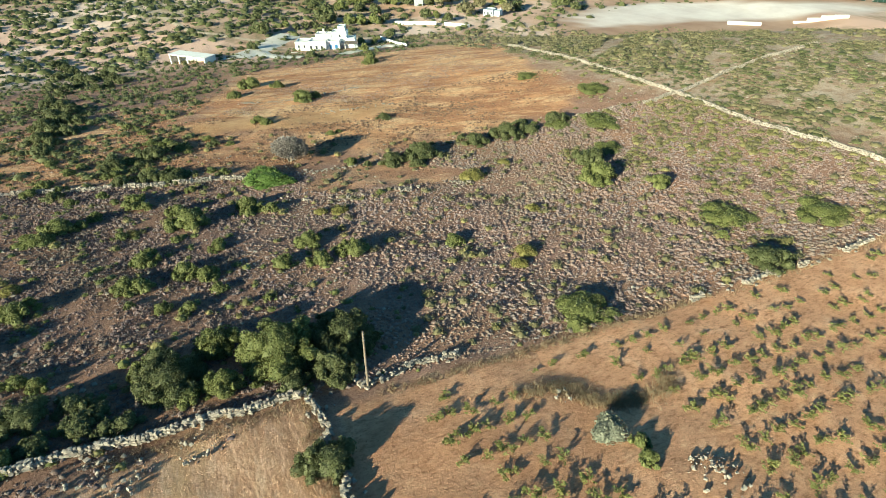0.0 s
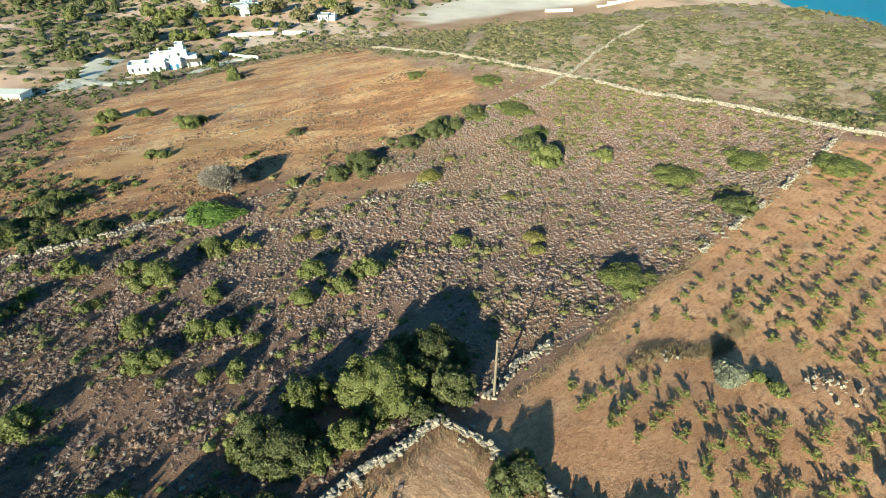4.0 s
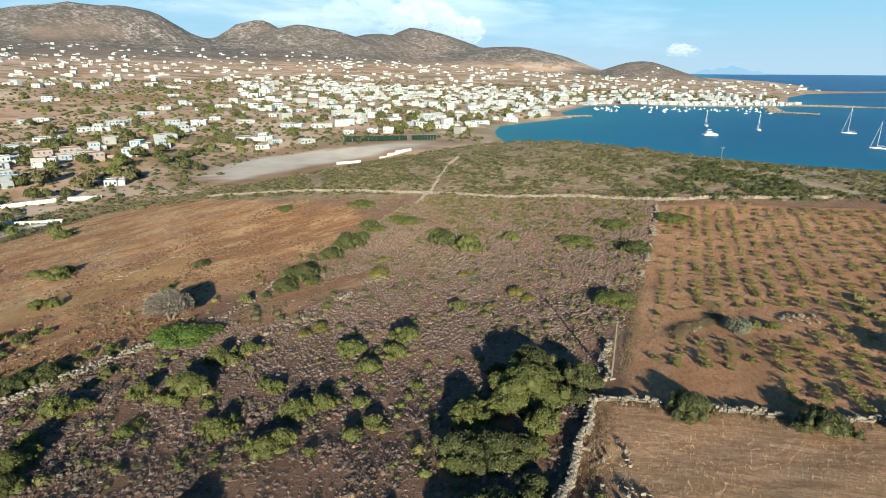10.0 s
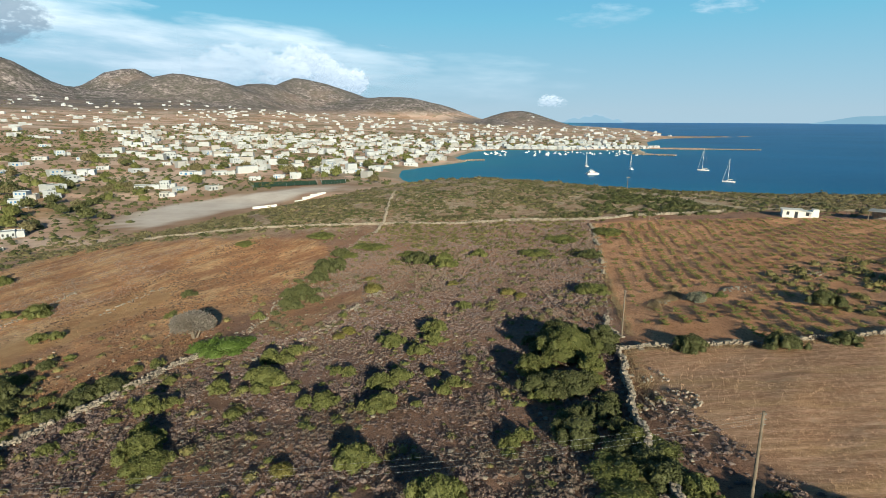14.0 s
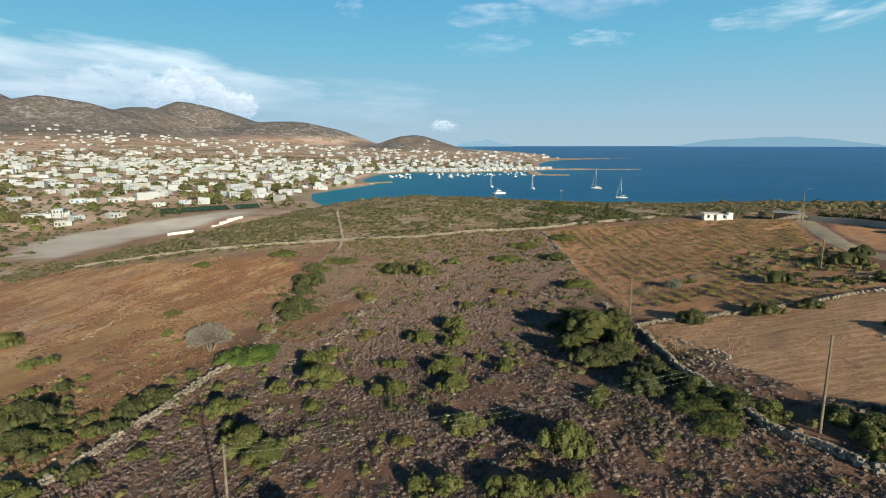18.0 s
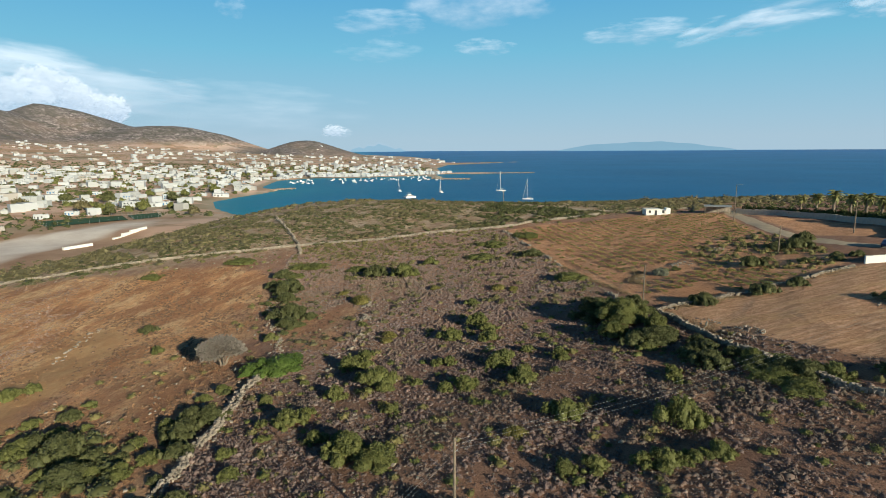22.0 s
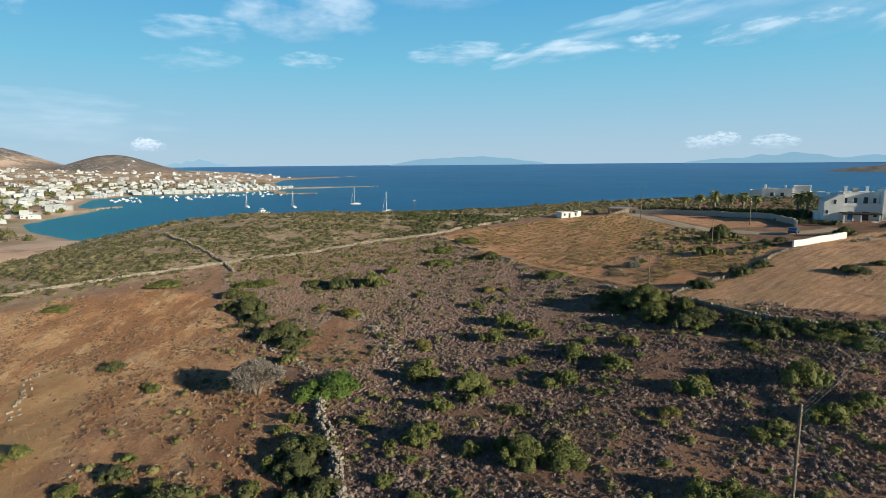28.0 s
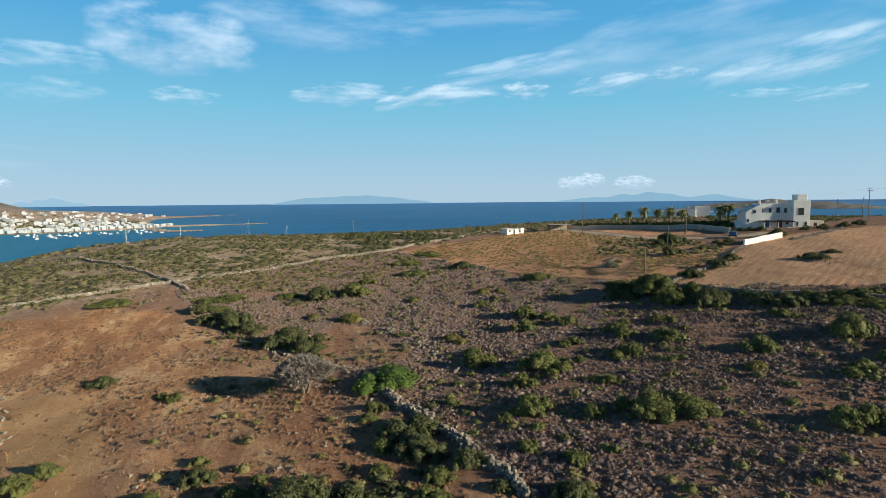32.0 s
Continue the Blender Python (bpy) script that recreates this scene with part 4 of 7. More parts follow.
def cushion(seed, blades, size, seg, rings, heart, fluff):
    """A thyme cushion: a round heart under a fluffy shell of short leafy tips."""
    q = np.random.default_rng(seed)
    p, f = dome(q, heart, heart * 0.8, seg, rings, 0.0, 0.2)
    d = q.normal(size=(blades, 3))
    d[:, 2] = np.abs(d[:, 2]) * 0.9 + 0.05
    d /= np.linalg.norm(d, axis=1)[:, None]
    c = d * (1, 1, 0.82) * (heart + 0.02 + (0.95 - heart) * q.random((blades, 1)))
    n = d + fluff * q.normal(size=(blades, 3))
    u = np.cross(n, q.normal(size=(blades, 3)))
    u /= np.linalg.norm(u, axis=1)[:, None]
    v = np.cross(n, u)
    v /= np.linalg.norm(v, axis=1)[:, None]
    k = size * (0.6 + 0.8 * q.random((blades, 1)))
    tips = np.stack([c - u * k * 0.6, c + u * k * 0.6, c + v * k * 0.7 + d * k * 0.5], 1).reshape(-1, 3)
    p, f = merge([(p, f), (tips, np.arange(3 * blades).reshape(-1, 3))])
    return p * (0.72 + 0.6 * q.random(), 0.72 + 0.6 * q.random(), 0.75 + 0.5 * q.random()), f


TINY = [cushion(110 + i, 30, 0.21, 6, 2, 0.6, 0.6) for i in range(16)]
FARC = [cushion(130 + i, 9, 0.24, 6, 1, 0.74, 0.35) for i in range(8)]
WISP = [leaf_cloud(np.random.default_rng(190 + i), [(0, 0, 0.05, 0.7, 0.75)], 9, 0.36, 0.9, 0.3) for i in range(6)]
LUMP = [merge([leaf_cloud(np.random.default_rng(150 + i), [(0, 0, 0.05, 0.8, 0.75)], 30, 0.24, 0.7, 0.7), dome(np.random.default_rng(160 + i), 0.66, 0.6, 5, 1)]) for i in range(6)]
MOUND = [cushion(200 + i, 24, 0.23, 6, 2, 0.66, 0.7) for i in range(10)]
FAR_LUMP = [cushion(170 + i, 16, 0.25, 6, 2, 0.7, 0.7) for i in range(10)]


def free_points(x0, x1, y0, y1, step, seed, out=(), within=None, patchy=0.0):
    """Points on a shaken grid, outside the outlines given."""
    r = np.random.default_rng(seed)
    gx, gy = np.meshgrid(np.arange(x0, x1, step), np.arange(y0, y1, step))
    x = gx.ravel() + r.uniform(-0.6, 0.6, gx.size) * step
    y = gy.ravel() + r.uniform(-0.6, 0.6, gx.size) * step
    ok = np.ones(x.shape, bool)
    for o in out:
        ok &= ~inside(x, y, o)
    if within is not None:
        ok &= inside(x, y, within)
    if patchy:
        w = np.sin(0.21 * x + 1.5 * np.sin(0.13 * y)) * np.sin(0.19 * y + 1.2 * np.sin(0.16 * x + 1)) + 0.5 * np.sin(0.53 * x + 0.4 * y)
        ok &= w + r.normal(size=x.shape) * 0.5 > patchy - 1.0
    return x[ok], y[ok]


def sizes(n, lo, hi, seed):
    return lo + (hi - lo) * np.random.default_rng(seed).random(n) ** 1.6


PLOT = [(-16, -44), (-9.5, -22), (-7, -4), (-4.5, 8), (-7, 25), (-7, 60), (-5, 71), (45, 69), (43.5, 10), (42.5, -6), (42, -32), (49, -44), (44, -58), (20, -68), (-8, -63), (-30, -60)]
x, y = free_points(-62, 62, -66, 4, 0.385, 31, [VINEYARD, STUBBLE], PLOT, 0.0)
# the cushions stand in uneven drifts, with trodden reddish soil between
keep = (y < -6 + 9 * (value_noise(x / 7, y / 7) - 0.5)) & (value_noise(x / 2.6 + 40, y / 1.7) + 0.25 * np.random.default_rng(319).random(len(x)) > 0.31)
x, y = x[keep], y[keep]
s = sizes(len(x), 0.12, 0.47, 32) * (0.5 + 0.95 * value_noise(x / 3 + 3, y / 3))
# towards the south-east more cushions take the colour that has dimness put in
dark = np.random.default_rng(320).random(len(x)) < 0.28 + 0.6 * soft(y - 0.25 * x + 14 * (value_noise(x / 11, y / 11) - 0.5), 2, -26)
for m, mat, seed, name, label in ((~dark, SCRUB_DRY, 33, "dry_scrub", "dense fluffy cushions of dry brown thyme scrub"), (dark, SCRUB_DIMMED, 331, "heath_scrub", "dense cushions of grey-brown scrub with dimness put into their colour")):
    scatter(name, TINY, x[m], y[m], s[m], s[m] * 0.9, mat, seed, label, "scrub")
x, y = free_points(-62, 62, -18, 71, 0.42, 313, [VINEYARD, STUBBLE, PATCH], PLOT, -0.3)
keep = y > -6.5 + 9 * (value_noise(x / 7, y / 7) - 0.5)
x, y = x[keep], y[keep]
s = sizes(len(x), 0.16, 0.40, 322) * (0.72 + 0.5 * value_noise(x / 6 + 5, y / 6)) * (1 + 0.25 * soft(y, 10, 40))
scatter("dry_scrub", FARC, x, y, s, s * 0.85, SCRUB_DRY, 30, "low pinkish-brown cushions of dry thyme scrub", "scrub")
x, y = free_points(42, 71, -53, -11, 0.58, 341, [], [(42.8, -11), (45, -12), (46.8, -18), (47, -24), (50.5, -31), (62, -40.5), (70, -44), (62, -52), (52, -46.5), (45.6, -39.5), (42.9, -33)], 0.2)
s = sizes(len(x), 0.18, 0.5, 342)
scatter("dry_scrub", TINY, x, y, s, s * 0.8, SCRUB_DIMMED, 343, "grey scrub cushions, dimmed in colour, in the corner of the stubble", "scrub")
x, y = free_points(-7, 8, 0, 26, 0.62, 344, [], PATCH, 0.3)
s = sizes(len(x), 0.12, 0.34, 345)
scatter("terrace_tufts", FARC, x, y, s, s * 0.8, RUST_TUFT, 346, "low rusty tufts on the bare terrace", "scrub")
x, y = free_points(-60, 62, -66, 71, 3.2, 34, [VINEYARD, STUBBLE, PATCH, FIELD], None, 0.4)
s = sizes(len(x), 0.3, 0.75, 35)
wild_x, wild_y = free_points(-190, 200, -190, -30, 6.0, 301, [PLOT, STUBBLE, FIELD], None, 0.1)
wild_s = sizes(len(wild_x), 0.3, 0.85, 302)
scatter("outer_scrub", FARC, wild_x, wild_y, wild_s, wild_s * 0.75, SCRUB_DRY, 303, "dry brown scrub beyond the plot", "scrub")
scatter("olive_scrub", CLUMPS, x, y, s, s * 0.9, SCRUB_OLIVE, 36, "scattered olive-green low scrub cushions", "scrub")
x, y = free_points(-8, 43, -46, 2, 2.1, 318, [VINEYARD, STUBBLE], PLOT, 0.6)
s = sizes(len(x), 0.2, 0.7, 319)
scatter("olive_scrub", CLUMPS, x, y, s, s * 0.65, LEAF_BUSH, 320, "low green shoots among the thyme cushions", "scrub")
x, y = free_points(-6, 44, 34, 70, 1.25, 325, [VINEYARD, STUBBLE], PLOT, 0.5)
keep = y > 42 + 20 * (value_noise(x / 8, y / 8) - 0.4)
x, y = x[keep], y[keep]
s = sizes(len(x), 0.3, 1.0, 326)
scatter("olive_scrub", CLUMPS, x, y, s, s * 0.6, SCRUB_OLIVE, 327, "pale olive scrub at the far end of the plot", "scrub")
x, y = free_points(34, 70, 71.5, 108, 1.7, 328, [], None, 0.45)
keep = x - 0.35 * y > 14 + 10 * (value_noise(x / 6, y / 6) - 0.5)
x, y = x[keep], y[keep]
s = sizes(len(x), 0.6, 1.7, 329)
scatter("hill_scrub", CLUMPS, x, y, s, s * 0.75, LEAF_DARK, 330, "dark green lentisk thicket on the hill's shoulder", "scrub")
x, y = free_points(-7, 44, 4, 70, 1.9, 308, [VINEYARD, STUBBLE], PLOT, 0.75)
s = sizes(len(x), 0.25, 0.85, 309)
scatter("olive_scrub", CLUMPS, x, y, s, s * 0.75, SCRUB_HILL, 310, "patches of olive-green low scrub among the thyme", "scrub")
x, y = free_points(-62, -4, -60, 40, 0.75, 37, [BARE], None, 0.6)
bx, by = free_points(-95, -10, -30, 70, 0.7, 371, [BARE], None, 0.3)
keep = (inside(bx, by, FIELD) | inside(bx, by, RUST)) & (value_noise(bx / 2.4 + 9, by / 13) + 0.3 * value_noise(bx / 17, by / 17) > 0.78)
x, y = np.concatenate([x, bx[keep]]), np.concatenate([y, by[keep]])
fx, fy = free_points(-116, -9, 0, 98, 1.3, 307, [RUST], FIELD, 1.0)
x, y = np.concatenate([x, fx]), np.concatenate([y, fy])
s = sizes(len(x), 0.12, 0.48, 38)
near = x > -40
scatter("field_scrub", FARC, x[near], y[near], s[near], s[near] * 0.9, RUST_TUFT, 391, "rusty brown heath tufts on the reddish field", "scrub")
x, y, s = x[~near], y[~near], s[~near]
scatter("field_scrub", WISP, x, y, s, s * 0.7, SCRUB_DRY, 39, "sparse dry tufts on the reddish field", "scrub")
x, y = free_points(-70, 112, 71, 132, 1.15, 41, [], None, 0.55)
s = sizes(len(x), 0.22, 1.25, 42) * (0.7 + 0.75 * value_noise(x / 9, y / 9))
scatter("hill_scrub", MOUND, x, y, s, s * 0.62, SCRUB_HILL, 43, "olive-green garrigue covering the stony hill", "scrub")
x, y = free_points(-120, 240, 72, 185, 2.3, 411, [[(-69, 71), (111, 71), (111, 131), (-69, 131)]], None, 0.75)
s = sizes(len(x), 0.5, 2.1, 412)
scatter("hill_scrub", FAR_LUMP, x, y, s, s * 0.7, SCRUB_HILL, 413, "olive-green garrigue covering the stony hill", "scrub")
x, y = free_points(-60, 100, 72, 125, 2.0, 414, [], None, 0.9)
s = sizes(len(x), 0.5, 1.5, 415)
scatter("hill_scrub", MOUND, x, y, s, s * 0.6, LEAF_DARK, 416, "dark green lentisk cushions on the stony hill", "scrub")
x, y = free_points(-420, -128, -150, 60, 4.2, 417, [SALT], None, 0.75)
keep = (ground_z(x, y) > 0.8) & (np.hypot(x + 133, y - 20) > 42)
x, y = x[keep], y[keep]
s = sizes(len(x), 1.0, 3.4, 418)
scatter("maquis", FAR_LUMP, x, y, s, s * 0.8, LEAF_DARK, 419, "dark green maquis over the western plain", "scrub")
x, y = free_points(-140, -62, -60, 75, 2.6, 44, [FIELD], None, 0.3)
s = sizes(len(x), 0.5, 1.5, 45)
scatter("slope_scrub", LUMP, x, y, s, s * 0.8, LEAF_DARK, 46, "dark green scrub on the western slope", "scrub")
x, y = free_points(-75, -14, -62, -8, 1.7, 304, [FIELD], None, 0.55)
keep = y < -14 - 0.25 * (x + 14)
x, y = x[keep], y[keep]
s = sizes(len(x), 0.35, 1.25, 305)
scatter("west_scrub", CLUMPS, x, y, s, s * 0.8, LEAF_DARK, 306, "dark green low scrub on the west slope", "scrub")
x, y = free_points(88, 240, 66, 130, 2.0, 47, [], None, 0.1)
s = sizes(len(x), 0.4, 1.2, 48)
scatter("coastal_scrub", MOUND, x, y, s, s * 0.7, SCRUB_HILL, 49, "dark green coastal scrub on the headland", "scrub")


# ---------------------------------------------------------------- dry-stone walls
def stone_shape(seed):
    r = np.random.default_rng(seed)
    p = np.array([(a, b, c) for a in (-1, 1) for b in (-1, 1) for c in (-1, 1)], float) * 0.5
    p *= 1 + r.uniform(-0.22, 0.22, p.shape)
    p = np.concatenate([p, np.array([[0, 0, 0.62], [0, 0, -0.6]]) + r.uniform(-0.08, 0.08, (2, 3))])
    f = [(0, 1, 3), (0, 3, 2), (4, 6, 7), (4, 7, 5), (0, 4, 5), (0, 5, 1), (2, 3, 7), (2, 7, 6), (1, 5, 8), (5, 7, 8), (7, 3, 8), (3, 1, 8), (0, 2, 9), (2, 6, 9), (6, 4, 9), (4, 0, 9)]
    return p, np.array(f)


STONES = [stone_shape(60 + i) for i in range(8)]
STONE_MESH = []
for p, f in STONES:
    me = mesh_from("stone", p, f, True)
    me.materials.append(STONE)
    STONE_MESH.append(me)


def dry_wall(label, line, tall, single, seed, wide=0.5, tumble=0.1):
    """A dry-stone wall along a line; the first stones are parts of their own, the rest one part."""
    r = np.random.default_rng(seed)
    wall = thing("dry_stone_wall", label, "stone wall", None, "dry-stone walls")
    rows = max(1, int(round(tall / 0.2)))
    made, rest = 0, []
    for (x0, y0), (x1, y1) in zip(line, line[1:]):
        n = int(math.hypot(x1 - x0, y1 - y0) / 0.25)
        ang = math.atan2(y1 - y0, x1 - x0)
        t = (np.arange(n) + 0.5) / n
        wander = 0.16 * np.sin(np.arange(n) * 0.21 + seed) + 0.06 * r.normal(size=n)
        bx, by = x0 + (x1 - x0) * t - wander * math.sin(ang), y0 + (y1 - y0) * t + wander * math.cos(ang)
        bz = ground_z(bx, by)
        drop = 0.5 + 0.5 * np.sin(np.arange(n) * 0.17 + 2.1 * seed)
        for i in range(n):
            up = rows - (r.random() < 0.5 * drop[i])
            if drop[i] < 1.3 * tumble - 0.3:
                up = max(0, up - 2)
            for k in range(up + (r.random() < 0.45 * tumble)):
                sides = (-1, 1) if k < rows - 1 or r.random() < 0.35 else (0,)
                for sd in sides:
                    fallen = k == up
                    off = sd * wide * 0.3 + r.normal() * (0.03 + 0.12 * tumble)
                    if fallen:
                        off = (wide * 0.55 + 0.5 * r.random()) * (1 if r.random() < 0.5 else -1)
                    sx, sy, sz = 0.17 + 0.2 * r.random() ** 1.6, 0.15 + 0.14 * r.random(), 0.13 + 0.11 * r.random()
                    px, py = bx[i] - off * math.sin(ang), by[i] + off * math.cos(ang)
                    pz = bz[i] + 0.08 + (0.0 if fallen else 0.185 * k)
                    turn = ang + r.normal() * (0.2 + 0.7 * tumble)
                    q = r.integers(0, 8)
                    if made < single:
                        ob = new("stone", STONE_MESH[q])
                        ob.parent = wall
                        ob.matrix_basis = Matrix.LocRotScale((px, py, pz), Euler((r.normal() * 0.1, r.normal() * 0.1, turn)), (sx, sy, sz))
                        made += 1
                    else:
                        p, f = STONES[q]
                        c, s2 = math.cos(turn), math.sin(turn)
                        w = p * (sx, sy, sz)
                        rest.append((np.stack([px + c * w[:, 0] - s2 * w[:, 1], py + s2 * w[:, 0] + c * w[:, 1], pz + w[:, 2]], -1), f))
    if rest:
        v, f = merge(rest)
        tagged(part("rubble", mesh_from("rubble", v, f, True), STONE, wall), kind="stuff")
    return wall


dry_wall("low pale dry-stone wall bordering the vineyard", [(43.0, -3.2), (42.0, 1.5), (42.3, 5)], 0.4, 90, 3, 0.35, 0.5)
dry_wall("low pale dry-stone wall at the far corner of the vineyard", [(44.2, 27), (44.7, 40), (45.0, 54), (44.9, 67)], 0.35, 120, 31, 0.35, 0.6)
dry_wall("pale dry-stone wall along the stubble field", [(42.4, -6.7), (42.2, -12), (41.9, -20), (41.9, -27), (42.6, -33), (45.2, -39), (52, -46)], 0.55, 300, 4, 0.4, 0.15)
dry_wall("dry-stone wall between stubble and vineyard", [(42.7, -6.6), (47, -6.4), (51, -6.4), (54, -6.3), (57, -6.4), (66, -5.3), (75, -3.6)], 0.5, 250, 5, 0.42, 0.2)
dry_wall("tumbled dry-stone terrace wall below the bare tree", [(-5.7, -3.2), (-7.2, -9.5), (-8.0, -15.5), (-9.4, -22), (-11.2, -29), (-14, -38)], 0.7, 300, 6, 0.8, 0.55)
dry_wall("overgrown dry-stone wall along the line of bushes", [(-5.2, -1), (-4.6, 9.5), (-6.2, 17), (-7.4, 27), (-7.2, 40), (-6.4, 58), (-4.6, 66)], 0.3, 200, 7, 0.5, 0.7)
dry_wall("long pale dry-stone wall crossing the hill", [(-77, 78.5), (-53, 75.5), (-31, 74), (-5.4, 72), (10, 70.4), (30, 70.4), (46, 69), (62, 71), (75, 73)], 0.6, 200, 8)
dry_wall("pale dry-stone wall climbing the hill", [(-4.2, 64), (-4.8, 72.6), (-8.2, 89), (-13.2, 113), (-14, 121)], 0.7, 150, 9)
dry_wall("broken dry-stone terrace edge in the scrub", [(2.0, -6), (4.8, 1), (6.4, 6), (7.6, 14), (8.6, 23)], 0.5, 120, 10, 0.5, 0.8)
dry_wall("low line of field stones on the terrace", [(-34.4, 12.5), (-34, 27)], 0.18, 60, 11, 0.25, 0.75)
dry_wall("low line of field stones across the red field", [(-50, -1), (-47, 9), (-50, 21), (-50.5, 26)], 0.18, 40, 12, 0.25, 0.75)

# loose stones
ROCKS = STONES[:6]
x, y = free_points(-60, 90, 72, 118, 1.7, 54, [], None, 0.9)
s = 0.12 + 0.3 * np.random.default_rng(55).random(len(x)) ** 3
scatter("loose_stones", ROCKS, x, y, s, s * 0.6, STONE, 56, "pale limestone rubble on the hill", "stones", -0.02, True)
x, y = free_points(-60, 60, -64, 70, 1.5, 51, [VINEYARD, STUBBLE, FIELD, BARE], None, 0.75)
s = 0.08 + 0.24 * np.random.default_rng(52).random(len(x)) ** 3
scatter("loose_stones", ROCKS, x, y, s, s * 0.8, STONE, 53, "pale stones scattered over the scrubland", "stones", -0.02, True)


# ---------------------------------------------------------------- vineyard
def vine_meshes(seed):
    r = np.random.default_rng(seed)
    lobes = [(0, 0, 0.3, 0.2, 0.2)]
    bm = bmesh.new()
    add_tube(bm, (0, 0, -0.08), (0.05, 0.02, 0.3), 0.05, 0.035, 6)
    for k, a in enumerate(r.random(9) * 6.28):
        out, up = 0.25 + 0.5 * r.random(), 0.35 + 0.55 * r.random()
        if k < 4:
            add_tube(bm, (0.05, 0.02, 0.28), (out * math.cos(a), out * math.sin(a), up), 0.016, 0.006, 4)
        for t in (0.55, 0.8, 1.0):
            lobes.append((out * t * math.cos(a), out * t * math.sin(a), 0.28 + (up - 0.28) * t, 0.1 + 0.06 * r.random(), 0.12))
    v, f = leaf_cloud(r, lobes, 210, 0.115, 0.5, 0.2)
    st = bpy.data.meshes.new("stump")
    bm.to_mesh(st)
    bm.free()
    return (v, f), st


VINE = [vine_meshes(70 + i) for i in range(5)]
first_vines = []
for (v, f), st in VINE:
    ob = thing("grapevine", "low green bush vine in ploughed red earth", "vine", None, "vines of the vineyard")
    part("foliage", mesh_from("foliage", v, f), LEAF_VINE, ob)
    part("stump", st, BARK, ob)
    first_vines.append([ob, True])
CLEARING = [(48.5, 6.5), (48.5, 14.5), (57, 16), (62, 15.5), (62, 11), (56.5, 7.5)]
SCRUBBY = [(66, 6), (65, 20), (72, 27), (88, 29), (83, 10), (77, 0), (68, -3)]
r = np.random.default_rng(77)
rest_x, rest_y, singles = [], [], 0
for i in range(28):
    for j in range(46):
        vx = 46.4 + 1.95 * i + 0.02 * j + r.normal() * 0.12
        vy = -4.2 + 1.5 * j + r.normal() * 0.22
        here = (np.array([vx]), np.array([vy]))
        if edge_distance(*here, VINEYARD)[0] < 0.9 or inside(*here, CLEARING)[0] or inside(*here, SCRUBBY)[0]:
            continue
        thin = 0.4 if vx < 48.0 else 0.12
        if vy < 0.5 and 45 < vx < 56 or r.random() < thin:
            continue
        if vy < 27 and vx < 66 and singles < 290:
            k = r.integers(0, 5)
            m = pose(vx, vy, gz(vx, vy), 0, 0, r.random() * 360)
            first, fresh = first_vines[k]
            if fresh:
                first.matrix_basis = m
                first_vines[k][1] = False
                ob = first
            else:
                ob = copy_thing(first, m)
            s = 0.52 + 0.38 * r.random() - (0.15 if vx < 48.8 else 0)
            ob.scale = (s * 1.3, s * 1.3, s * 0.62)
            singles += 1
        else:
            rest_x.append(vx)
            rest_y.append(vy)
rest_x, rest_y = np.array(rest_x), np.array(rest_y)
s = 0.55 + 0.38 * r.random(len(rest_x))
scatter("far_vines", [a for a, b in VINE], rest_x, rest_y, s * 1.12, s * 0.56, LEAF_VINE, 78, "rows of low green bush vines on red earth", "vines", 0.0)
bush("juniper", 55.4, 11.4, 0.9)
x, y = free_points(64, 90, -4, 30, 1.5, 79, [], SCRUBBY, 0.3)
s = sizes(len(x), 0.35, 1.0, 80)
scatter("vineyard_scrub", CLUMPS, x, y, s, s * 0.8, SCRUB_OLIVE, 81, "dry olive scrub taking over the vineyard edge", "scrub")


def stone_heap(x, y, rad, n, seed, label):
    """A heap of loose stones, each stone a part."""
    q = np.random.default_rng(seed)
    ob = thing("stone_heap", label, "stones", pose(x, y, gz(x, y)))
    for i in range(n):
        a, d = q.random() * 6.28, rad * math.sqrt(q.random())
        s = 0.08 + 0.2 * q.random() ** 2
        st = new("stone", STONE_MESH[q.integers(0, 8)])
        st.parent = ob
        px, py = d * math.cos(a), d * math.sin(a)
        st.matrix_basis = Matrix.LocRotScale((px, py, gz(x + px, y + py) - gz(x, y) + 0.08 + 0.35 * max(0, 1 - d / rad) * q.random()), Euler((q.random(), q.random(), q.random() * 6)), (s, s * 0.8, s * 0.6))


stone_heap(59.4, 13.6, 1.8, 60, 82, "flat heap of grey field stones in the vineyard")
stone_heap(50.0, 9.6, 0.9, 14, 83, "few grey stones beside a dry hollow")
stone_heap(45.0, -19.0, 2.2, 60, 84, "scattered pale stones on the stubble edge")
stone_heap(44.4, -14.0, 1.4, 22, 85, "scattered pale stones along the stubble wall")
stone_heap(63.4, -20.6, 2.4, 45, 89, "pale stones beside a bush on the stubble")
stone_heap(-8.3, 0.2, 1.3, 40, 86, "tumbled pale stones under the bare tree")
stone_heap(-49.2, 43.0, 1.0, 10, 87, "few large white boulders in the red field")
stone_heap(71.0, 20.5, 1.8, 40, 88, "pale stones heaped at the vineyard edge")

STUBBLE_STRAW = leaf_mat("short_cut_straw", (0.52, 0.32, 0.20), (0.69, 0.44, 0.285), (0.84, 0.59, 0.40), 0.3)
DULLGRASS = leaf_mat("dull_brown_grass", (0.20, 0.145, 0.085), (0.30, 0.22, 0.135), (0.42, 0.32, 0.20), 0.2)


